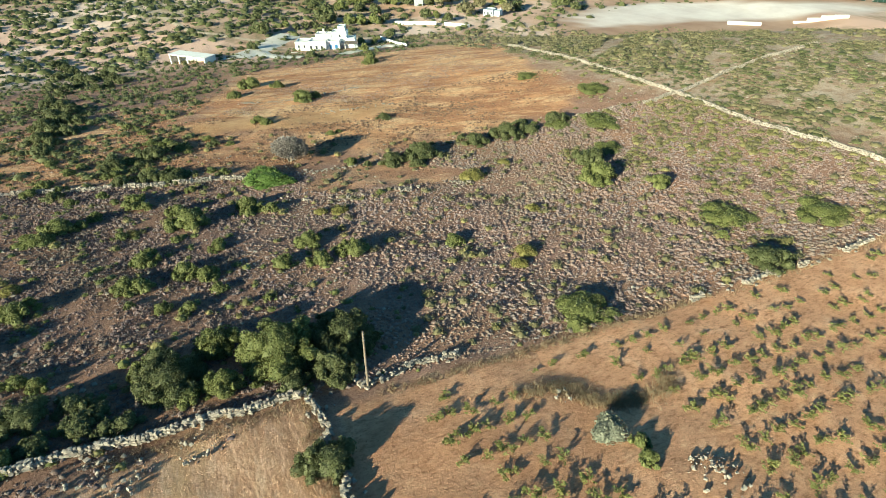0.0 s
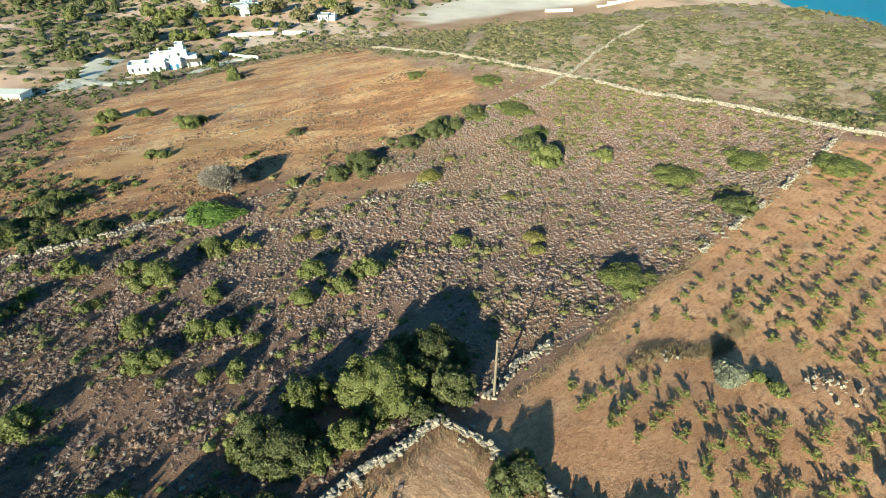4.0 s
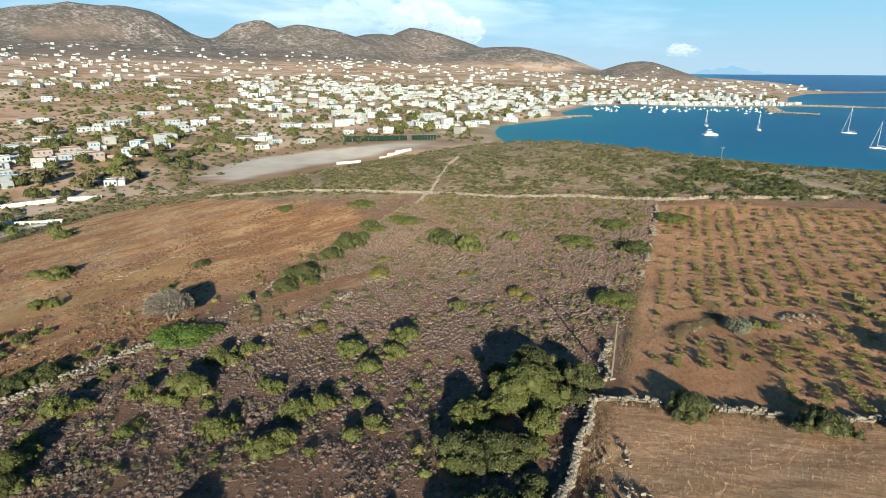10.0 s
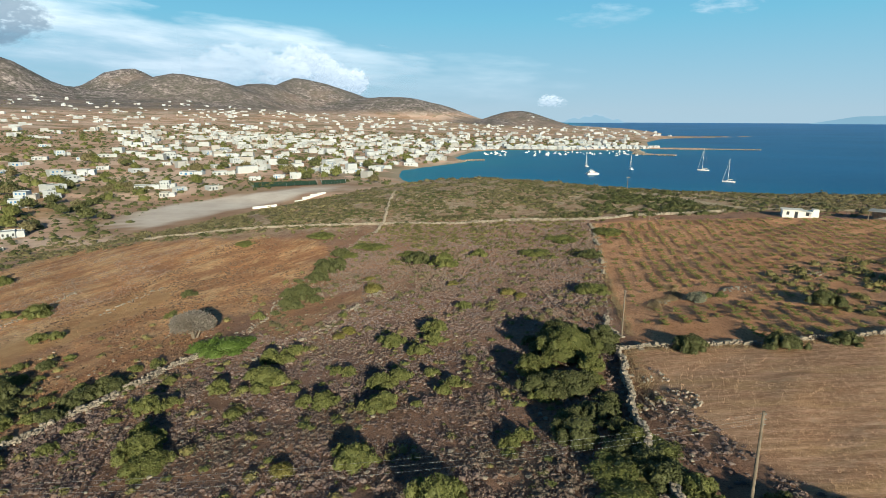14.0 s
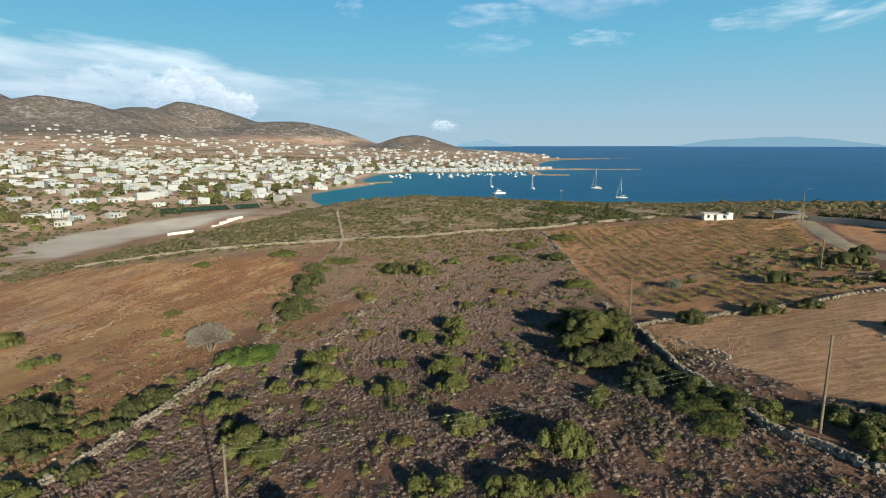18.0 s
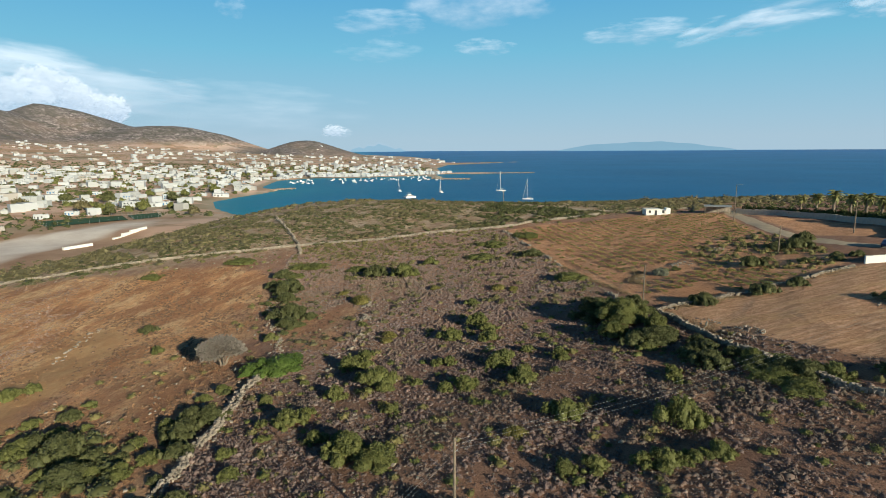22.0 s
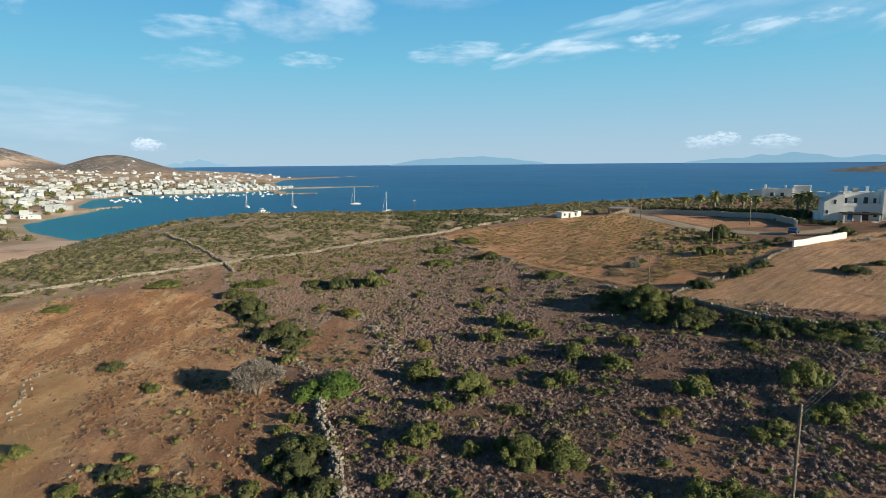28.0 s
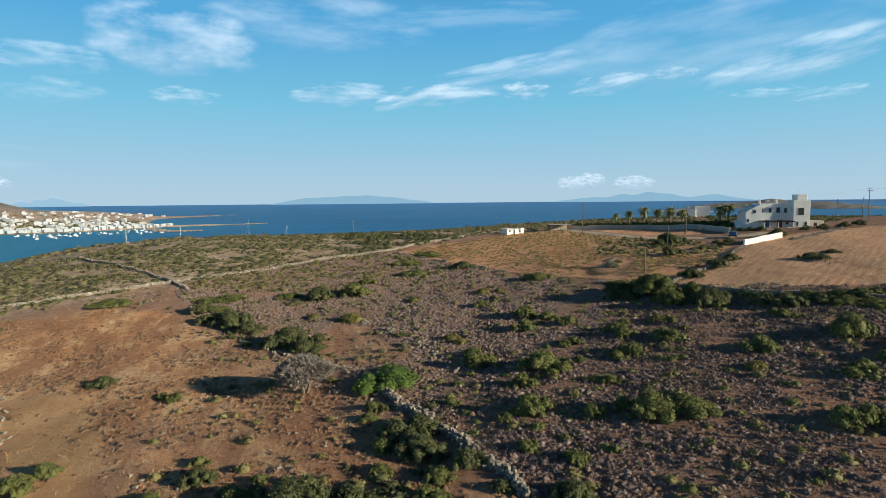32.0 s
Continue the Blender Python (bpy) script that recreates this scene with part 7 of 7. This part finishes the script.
# ---------------------------------------------------------------- palms
def palm(seed):
    q2 = np.random.default_rng(seed)
    ob = thing("palm_tree", "palm tree with a shaggy trunk and arching fronds", "palm tree", None, "row of palms")
    bm = bmesh.new()
    for k in range(8):
        add_tube(bm, (0, 0, -0.3 + 0.5 * k), (0, 0, 0.25 + 0.5 * k), 0.30 - 0.008 * k, 0.24 - 0.008 * k, 9)
    part("trunk", bm, BARK, ob)
    for k in range(22):
        a = 6.28 * k / 22 + q2.normal() * 0.12
        up = (1.25, 0.75, 0.25, -0.35)[k % 4] + q2.normal() * 0.1
        L = 1.7 + 0.4 * q2.random()
        vs, fs = [], []
        n = 7
        px, pz, e = 0.0, 3.75, up
        for i in range(n + 1):
            w = 0.34 * math.sin(math.pi * min(1, 0.12 + i / n * 0.9)) + 0.02
            for s in (-1, 1):
                vs.append((px * math.cos(a) - s * w * math.sin(a), px * math.sin(a) + s * w * math.cos(a), pz - 0.16 * (w / 0.3)))
            vs.append((px * math.cos(a), px * math.sin(a), pz + 0.03))
            px += L / n * math.cos(e)
            pz += L / n * math.sin(e)
            e -= 0.26
        for i in range(n):
            b, c = 3 * i, 3 * i + 3
            fs += [(b, b + 2, c + 2, c), (b + 2, b + 1, c + 1, c + 2)]
        part("frond", mesh_from("frond", np.array(vs), np.array(fs)), LEAF_PALM, ob)
    return ob


PALM = palm(160)
spots = [(117, 50.7, 0.85), (117, 46.1, 1.0), (117, 41.4, 1.2), (117, 37.0, 1.05), (117, 33.1, 1.15), (117, 29.6, 1.0), (117, 19.3, 1.15), (117.4, 17.3, 1.2)]
for k, (x, y, s) in enumerate(spots):
    m = pose(x, y, gz(x, y), 0, 0, 47 * k)
    ob = PALM if k == 0 else copy_thing(PALM, m)
    ob.matrix_basis = m
    ob.scale = (s, s, s * 1.12)


# ---------------------------------------------------------------- parked car
SILVER = plain_mat("dark_blue_car_paint", (0.025, 0.06, 0.15), 0.05, 1.0, 0.35, 0.5)


def car():
    cx, cy = 90.5, 4.6
    ob = thing("car", "small dark blue car parked on the track", "car", pose(cx, cy, gz(cx, cy) + 0.06, 0, 0, 20))
    bm = bmesh.new()
    prof = [(-2.0, 0.35), (-2.05, 0.75), (-1.6, 0.92), (-1.1, 1.38), (0.5, 1.42), (1.15, 0.95), (1.95, 0.82), (2.05, 0.4)]
    a = [bm.verts.new((u, -0.8, w)) for u, w in prof]
    b = [bm.verts.new((u, 0.8, w)) for u, w in prof]
    bm.faces.new(a)
    bm.faces.new(b[::-1])
    for i in range(8):
        j = (i + 1) % 8
        bm.faces.new((a[i], b[i], b[j], a[j]))
    bmesh.ops.recalc_face_normals(bm, faces=bm.faces)
    ob.scale = (0.85, 0.85, 0.85)
    part("body", bm, SILVER, ob)
    part("windscreen", box(0.62, 1.08, -0.7, 0.7, 1.0, 1.3), DARK, ob)
    for s in (-0.81, 0.77):
        part("side_window", box(-1.0, 0.45, s, s + 0.04, 0.97, 1.3), DARK, ob)
    for wx in (-1.3, 1.3):
        for wy in (-0.78, 0.78):
            part("wheel", tube((wx, wy - 0.1, 0.32), (wx, wy + 0.1, 0.32), 0.32, 0.32, 14), DARK, ob)


car()


# ---------------------------------------------------------------- boats
HULLW = plain_mat("white_gelcoat", (0.80, 0.80, 0.80), 0.03, 1.0, 0.35, 0.5)
SAIL = plain_mat("furled_sailcloth", (0.62, 0.62, 0.60), 0.08, 2.0)


def hull(L, B, D, seg=10):
    """A boat hull along x with a pointed bow, a raked stem and a flat stern."""
    bm = bmesh.new()
    rows = []
    for i in range(seg + 1):
        t = i / seg
        x = -L / 2 + L * t
        w = B / 2 * (0.72 + 0.28 * math.sin(min(1.0, t * 1.6) * math.pi / 2)) * (1 - max(0, (t - 0.45) / 0.55) ** 2.2)
        w = max(w, 0.02)
        sheer = D * (1 + 0.25 * t * t)
        rows.append([bm.verts.new((x, y * w, z)) for y, z in ((-1, sheer), (-0.85, 0.0), (0, -0.35 * D), (0.85, 0.0), (1, sheer))])
    for a, b in zip(rows, rows[1:]):
        for k in range(4):
            bm.faces.new((a[k], b[k], b[k + 1], a[k + 1]))
        bm.faces.new((a[4], b[4], b[0], a[0]))
    bm.faces.new(rows[0])
    bmesh.ops.recalc_face_normals(bm, faces=bm.faces)
    return bm


def yacht(x, y, L, mast, turn, label):
    ob = thing("sailing_yacht", label, "sailboat", pose(x, y, 0, 0, 0, turn), "yachts in the bay")
    part("hull", hull(L, L * 0.29, L * 0.085), HULLW, ob)
    part("cabin", box(-L * 0.18, L * 0.2, -L * 0.08, L * 0.08, L * 0.08, L * 0.125, 0.15), HULLW, ob)
    part("mast", tube((L * 0.08, 0, L * 0.08), (L * 0.08, 0, mast), 0.16, 0.10, 8), HULLW, ob)
    part("boom", tube((L * 0.06, 0, L * 0.18), (-L * 0.32, 0, L * 0.19), 0.09, 0.09, 6), METAL, ob)
    part("furled_sail", tube((L * 0.05, 0, L * 0.2), (-L * 0.3, 0, L * 0.21), 0.24, 0.18, 8), SAIL, ob, "white furled mainsail")
    part("furled_jib", tube((L * 0.46, 0, L * 0.13), (L * 0.1, 0, mast * 0.93), 0.12, 0.07, 6), SAIL, ob, "white rolled jib")
    part("backstay", tube((-L * 0.49, 0, L * 0.1), (L * 0.08, 0, mast), 0.015, 0.015, 4), METAL, ob)
    for s in (-1, 1):
        part("shroud", tube((L * 0.06, s * L * 0.13, L * 0.1), (L * 0.08, 0, mast * 0.9), 0.025, 0.025, 4), METAL, ob)
    for s in (0.45, 0.7):
        part("spreader", tube((L * 0.08, -L * 0.06, mast * s), (L * 0.08, L * 0.06, mast * s), 0.04, 0.04, 5), METAL, ob)
    part("canopy", box(-L * 0.36, -L * 0.19, -L * 0.09, L * 0.09, L * 0.19, L * 0.2, 0.05), SAIL, ob)


yacht(185.4, 522, 10.6, 21, 155, "white sailing yacht at anchor with furled sails")
yacht(177.5, 415, 9.6, 18, 160, "white sailing yacht at anchor with a tall mast")
yacht(77.6, 545, 10.5, 16, 100, "white sailing yacht moored in the bay")
yacht(118.0, 518, 11.5, 16, 95, "white sailing yacht moored in the bay")


def motor_yacht(x, y):
    ob = thing("motor_yacht", "white motor catamaran anchored in the bay", "boat", pose(x, y, 0, 0, 0, 20))
    for s in (-2.0, 2.0):
        o = part("hull", hull(11, 1.8, 1.2), HULLW, ob)
        o.location = (0, s, 0)
    part("deck", box(-5, 3.2, -2.6, 2.6, 1.0, 1.5, 0.1), HULLW, ob)
    part("cabin", box(-3.6, 1.6, -2.1, 2.1, 1.5, 3.0, 0.25), HULLW, ob)
    part("window_band", box(-3.2, 1.64, -2.13, 2.13, 2.0, 2.5), DARK, ob)
    part("flybridge", box(-3.0, 0.4, -1.7, 1.7, 3.0, 3.5, 0.1), HULLW, ob)
    part("hardtop", box(-3.0, 0.0, -1.6, 1.6, 4.6, 4.75, 0.03), HULLW, ob)
    for px, py in ((-2.7, -1.4), (-2.7, 1.4), (-0.3, -1.4), (-0.3, 1.4)):
        part("post", tube((px, py, 3.5), (px, py, 4.6), 0.05, 0.05, 6), METAL, ob)


motor_yacht(77, 459)


def small_boat():
    ob = thing("fishing_boat", "small white fishing boat moored in the bay", "boat", None, "small moored boats")
    part("hull", hull(5.5, 1.9, 0.8), HULLW, ob)
    part("wheelhouse", box(-1.4, 0.0, -0.6, 0.6, 0.8, 2.1, 0.08), HULLW, ob)
    part("thwart", box(0.6, 0.85, -0.6, 0.6, 0.75, 0.82), WOOD, ob)
    return ob


BOAT = small_boat()
n = 0
while n < 58:
    u, w = q.random(), q.random()
    bx, by = -50 + 215 * u, 690 + 130 * w + 55 * u
    if land(bx, by) > -14:
        continue
    m = pose(bx, by, 0, 0, 0, q.random() * 360)
    ob = BOAT if n == 0 else copy_thing(BOAT, m)
    ob.matrix_basis = m
    s = 0.6 + 0.5 * q.random()
    ob.scale = (s, s, s)
    n += 1


# breakwater of rough blocks
def breakwater(line, wide, label, seed):
    q2 = np.random.default_rng(seed)
    ob = thing("breakwater", label, "breakwater")
    pieces = []
    for (x0, y0), (x1, y1) in zip(line, line[1:]):
        L = math.hypot(x1 - x0, y1 - y0)
        for i in range(int(L * wide * 0.3)):
            t, s = q2.random(), q2.normal() * 0.35
            px, py = x0 + (x1 - x0) * t - (y1 - y0) / L * s * wide, y0 + (y1 - y0) * t + (x1 - x0) / L * s * wide
            p, f = STONES[q2.integers(0, 8)]
            k = 0.7 + 0.9 * q2.random()
            a = q2.random() * 6.28
            w2 = p * (k * 1.4, k, k)
            pieces.append((np.stack([px + math.cos(a) * w2[:, 0] - math.sin(a) * w2[:, 1], py + math.sin(a) * w2[:, 0] + math.cos(a) * w2[:, 1], w2[:, 2] + 0.5 + 0.6 * max(0, 1 - abs(s))], -1), f))
    v, f = merge(pieces)
    tagged(part("rubble", mesh_from("rubble", v, f, True), STONE, ob), kind="stuff")


breakwater([(176, 905), (170, 800), (162, 778), (210, 757)], 10, "low grey rubble breakwater of the harbour", 170)
breakwater([(215, 950), (300, 943), (350, 940), (378, 939)], 6, "long low rubble spit reaching into the sea", 171)
breakwater([(-60, 585), (-52, 606), (-36, 612)], 6, "short rocky jetty at the beach", 172)


# ---------------------------------------------------------------- far islands and clouds
def island(label, az0, az1, dist, tall, colour, seed, rough=0.3):
    """A long far island: a ridge seen across the sea."""
    q2 = np.random.default_rng(seed)
    n = 60
    ph = q2.random(6) * 6.28
    rows = []
    for i in range(n + 1):
        t = i / n
        az = radians(az0 + (az1 - az0) * t)
        h = tall * math.sin(math.pi * t) ** 0.8 * (1 + rough * sum(math.sin((k + 2) * 2.4 * t * math.pi + ph[k]) / (k + 1.5) for k in range(6)))
        h = max(h, 0.5)
        row = []
        for dd, z in ((-60, -2.0), (0, 0.45), (60, 1.0), (140, 0.4), (180, -2.0)):
            r2 = dist + dd * dist / 4700
            sea = 27.0 * (max(r2 - 2200, 0) / 2680) ** 2
            row.append((r2 * math.sin(az), r2 * math.cos(az), sea + (h * z if z > 0 else z)))
        rows.append(row)
    v = np.array(rows).reshape(-1, 3)
    me = mesh_from("backdrop_island", v, grid_faces(n + 1, 5))
    me.polygons.foreach_set("use_smooth", np.ones(len(me.polygons), bool))
    me.materials.append(colour)
    tagged(new("backdrop_island", me), label, "island", kind="structure")


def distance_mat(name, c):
    """A far island as a glow: the air's own light put into its colour."""
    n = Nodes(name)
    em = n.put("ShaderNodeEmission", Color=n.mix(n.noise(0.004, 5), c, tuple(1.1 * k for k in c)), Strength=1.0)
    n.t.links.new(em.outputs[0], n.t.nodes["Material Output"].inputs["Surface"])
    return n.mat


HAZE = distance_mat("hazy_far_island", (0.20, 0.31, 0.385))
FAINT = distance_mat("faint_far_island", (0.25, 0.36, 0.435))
# paled and cooled: the haze over the strait is put into the colour
CAPE = plain_mat("hazed_scrub_island", (0.235, 0.22, 0.215), 0.3, 0.03, 1.0, 0.05)
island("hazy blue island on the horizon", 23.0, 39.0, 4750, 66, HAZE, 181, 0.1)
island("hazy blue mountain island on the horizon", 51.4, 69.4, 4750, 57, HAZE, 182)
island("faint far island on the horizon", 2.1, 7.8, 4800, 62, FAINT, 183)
island("low brown island across the strait", 63.1, 79.2, 2400, 31, CAPE, 184, 0.13)

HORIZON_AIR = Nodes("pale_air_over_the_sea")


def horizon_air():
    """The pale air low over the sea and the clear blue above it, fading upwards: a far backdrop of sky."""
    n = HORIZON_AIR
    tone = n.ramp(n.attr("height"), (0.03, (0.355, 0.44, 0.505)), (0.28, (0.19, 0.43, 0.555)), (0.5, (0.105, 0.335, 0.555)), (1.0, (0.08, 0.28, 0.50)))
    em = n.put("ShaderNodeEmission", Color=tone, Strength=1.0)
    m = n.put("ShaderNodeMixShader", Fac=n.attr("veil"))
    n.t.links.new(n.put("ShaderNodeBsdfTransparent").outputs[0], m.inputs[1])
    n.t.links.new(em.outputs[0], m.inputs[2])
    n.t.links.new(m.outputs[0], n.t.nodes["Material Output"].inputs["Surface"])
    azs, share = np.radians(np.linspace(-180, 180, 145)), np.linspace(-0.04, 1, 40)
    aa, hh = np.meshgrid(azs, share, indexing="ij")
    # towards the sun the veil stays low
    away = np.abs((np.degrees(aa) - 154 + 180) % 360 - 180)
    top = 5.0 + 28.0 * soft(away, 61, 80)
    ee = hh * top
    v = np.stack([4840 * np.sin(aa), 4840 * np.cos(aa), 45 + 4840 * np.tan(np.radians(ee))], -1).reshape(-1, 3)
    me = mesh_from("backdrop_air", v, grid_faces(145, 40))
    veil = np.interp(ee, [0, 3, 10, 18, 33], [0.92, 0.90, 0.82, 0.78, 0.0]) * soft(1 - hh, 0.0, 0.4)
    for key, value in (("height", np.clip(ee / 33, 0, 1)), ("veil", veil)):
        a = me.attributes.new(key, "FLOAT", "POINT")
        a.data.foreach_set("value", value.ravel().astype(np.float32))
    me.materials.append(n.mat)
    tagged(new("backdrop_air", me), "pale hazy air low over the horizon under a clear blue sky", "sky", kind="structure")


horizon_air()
CLOUD = Nodes("cloud_vapour")


def cloud_material():
    n = CLOUD
    sep = n.put("ShaderNodeSeparateXYZ", Vector=n.obj)
    info = n.t.nodes.new("ShaderNodeObjectInfo")
    shift = n.put("ShaderNodeCombineXYZ", X=n.math("MULTIPLY", info.outputs["Random"], 60.0), Y=n.math("MULTIPLY", info.outputs["Random"], 23.0))
    vec = n.put("ShaderNodeVectorMath")
    n.t.links.new(n.scaled(1.6, 1.5, 1.0), vec.inputs[0])
    n.t.links.new(shift.outputs[0], vec.inputs[1])
    d2 = n.math("ADD", n.math("MULTIPLY", sep.outputs[0], sep.outputs[0]), n.math("MULTIPLY", sep.outputs[1], sep.outputs[1]))
    body = n.math("SUBTRACT", 1.0, d2)
    info_tone = n.put("ShaderNodeSeparateColor", Color=info.outputs["Color"])
    woolly = n.math("GREATER_THAN", info_tone.outputs[1], 0.01)
    puff = n.mix(woolly, n.noise(1.1, 6, 0.55, vec.outputs[0]), n.noise(2.1, 8, 0.62, vec.outputs[0]))
    thick = n.math("ADD", n.math("MULTIPLY", body, 0.62), n.math("MULTIPLY", n.math("SUBTRACT", puff, 0.5), 2.8))
    edge = n.math("MAXIMUM", n.math("MINIMUM", n.math("MULTIPLY", body, 2.5), 1.0), 0.0)
    tone = n.put("ShaderNodeSeparateColor", Color=info.outputs["Color"])
    thick = n.math("MAXIMUM", n.math("MULTIPLY", n.math("ADD", thick, tone.outputs[1]), n.math("ADD", 1.0, n.math("MULTIPLY", tone.outputs[1], 5.0))), 0.0)
    alpha = n.ramp(n.math("MULTIPLY", thick, edge), (0.12, 0.0), (0.85, 1.0))
    alpha = n.math("MULTIPLY", alpha, tone.outputs[0])
    shade = n.ramp(n.math("ADD", n.math("MULTIPLY", puff, 0.7), n.math("MULTIPLY", sep.outputs[1], 0.25)), (0.2, (0.50, 0.58, 0.68)), (0.55, (0.92, 0.94, 0.96)))
    shade = n.mix(tone.outputs[2], shade, (0.115, 0.185, 0.26))
    em = n.put("ShaderNodeEmission", Color=shade, Strength=0.85)
    clear = n.put("ShaderNodeBsdfTransparent")
    m = n.put("ShaderNodeMixShader", Fac=alpha)
    n.t.links.new(clear.outputs[0], m.inputs[1])
    n.t.links.new(em.outputs[0], m.inputs[2])
    n.t.links.new(m.outputs[0], n.t.nodes["Material Output"].inputs["Surface"])


cloud_material()


LAYERS = []


def cloud(label, az, el, wide, tall, dense, lean=0.0, full=0.0, dark=0.0, dist=4700):
    """A bank of cloud in the far sky: a bowed sheet, az and el in degrees, sizes in degrees."""
    n = 12
    gx, gy = np.meshgrid(np.linspace(-1, 1, n), np.linspace(-1, 1, n), indexing="ij")
    v = np.stack([gx.ravel(), gy.ravel(), 0.08 * (gx.ravel() ** 2)], -1)
    me = mesh_from("backdrop_cloud", v, grid_faces(n, n))
    me.materials.append(CLOUD.mat)
    ob = tagged(new("backdrop_cloud", me), label, "cloud", kind="structure")
    a, e = radians(az), radians(el)
    dist -= 14 * len(LAYERS)
    at = Vector((math.sin(a) * math.cos(e), math.cos(a) * math.cos(e), math.sin(e))) * dist + Vector((0, 0, 45))
    m = look(at, (0, 0, 45), lean)
    ob.matrix_basis = m @ Matrix.Rotation(math.pi, 4, "Y") @ Matrix.Diagonal((math.tan(radians(wide / 2)) * dist, math.tan(radians(tall / 2)) * dist, 60, 1))
    ob.color = (dense, full, dark, 1)
    LAYERS.append(ob)


cloud("thin white wisp of high cirrus", 15.0, 14.3, 17.1, 7.4, 0.45, 0, 0.00)
cloud("thin white wisp of high cirrus", 28.0, 16.7, 24.0, 6.3, 0.25, 0, 0.00)
cloud("thin white wisp of high cirrus", 64.9, 14.4, 36.5, 9.7, 0.25, -6, 0.00)
cloud("thin white wisp of high cirrus", 72.7, 11.6, 18.8, 4.0, 0.42, -10, 0.00)
cloud("thin white wisp of high cirrus", 56.3, 10.9, 8.6, 2.3, 0.42, -6, 0.00)
cloud("thin white wisp of high cirrus", 48.3, 10.7, 5.7, 2.1, 0.48, 0, 0.00)
cloud("thin white wisp of high cirrus", 40.2, 10.4, 12.6, 2.4, 0.48, 0, 0.00)
cloud("thin white wisp of high cirrus", 30.5, 10.4, 12.6, 2.7, 0.45, 0, 0.00)
cloud("thin white wisp of high cirrus", 46.6, 12.4, 18.8, 3.4, 0.33, -8, 0.00)
cloud("thin white wisp of high cirrus", 15.7, 9.7, 6.9, 1.9, 0.36, 0, 0.00)
cloud("thin white wisp of high cirrus", 5.7, 11.9, 10.8, 2.9, 0.30, 0, 0.00)
cloud("thin white wisp of high cirrus", 5.2, 9.4, 9.7, 2.6, 0.21, 0, 0.00)
cloud("thin white wisp of high cirrus", 69.9, 9.1, 6.9, 1.1, 0.30, 0, 0.00)
cloud("thin white wisp of high cirrus", 74.3, 8.6, 6.3, 1.3, 0.30, -5, 0.00)
cloud("thin white wisp of high cirrus", 62.2, 11.5, 4.6, 1.5, 0.36, 0, 0.00)
cloud("thin white wisp of high cirrus", 43.9, 17.4, 22.8, 3.4, 0.15, 0, 0.00)
cloud("thin white wisp of high cirrus", 37.3, 10.2, 10.3, 2.1, 0.42, -12, 0.00)
cloud("thin white wisp of high cirrus", -8.0, 12.7, 3.4, 2.3, 0.18, 0, 0.00)
cloud("bright white cumulus over the hills", -19.3, 3.4, 4.8, 2.9, 1.00, 0, 0.16)
cloud("bright white cumulus over the hills", -18.3, 3.7, 2.9, 2.5, 1.00, 0, 0.16)
cloud("bright white cumulus over the hills", -20.5, 4.1, 4.0, 3.1, 1.00, 0, 0.16)
cloud("bright white cumulus over the hills", -21.9, 4.8, 4.8, 3.2, 0.90, 0, 0.16)
cloud("bright white cumulus over the hills", -23.3, 5.5, 4.6, 3.4, 0.85, 0, 0.16)
cloud("bright white cumulus over the hills", -24.7, 4.4, 5.7, 3.4, 0.80, 0, 0.16)
cloud("bright white cumulus over the hills", -28.7, 4.6, 9.1, 5.1, 0.60, 0, 0.16)
cloud("small white cumulus low over the sea", 53.0, 1.6, 4.0, 1.5, 0.45, 0, 0.06)
cloud("small white cumulus low over the sea", 54.8, 1.9, 3.4, 1.6, 0.50, 0, 0.06)
cloud("small white cumulus low over the sea", 58.9, 1.6, 4.6, 1.5, 0.45, 0, 0.06)
cloud("small white cumulus low over the sea", 1.0, 1.7, 3.4, 1.4, 0.60, 0, 0.06)
cloud("small white cumulus low over the sea", 0.7, 1.9, 2.3, 1.3, 0.60, 0, 0.06)
cloud("grey-white bank of layered cloud", -37.9, 6.1, 51.4, 9.7, 0.75, 3, 0.00)
cloud("grey-white bank of layered cloud", -27.9, 6.3, 40.0, 6.3, 0.60, 4, 0.00)
cloud("grey-white bank of layered cloud", -12.9, 3.6, 40.0, 6.9, 0.25, 0, 0.00)
cloud("dark grey rain cloud over the mountain", -47.4, 7.6, 9.5, 4.6, 0.75, 0, 0.12, 0.80)
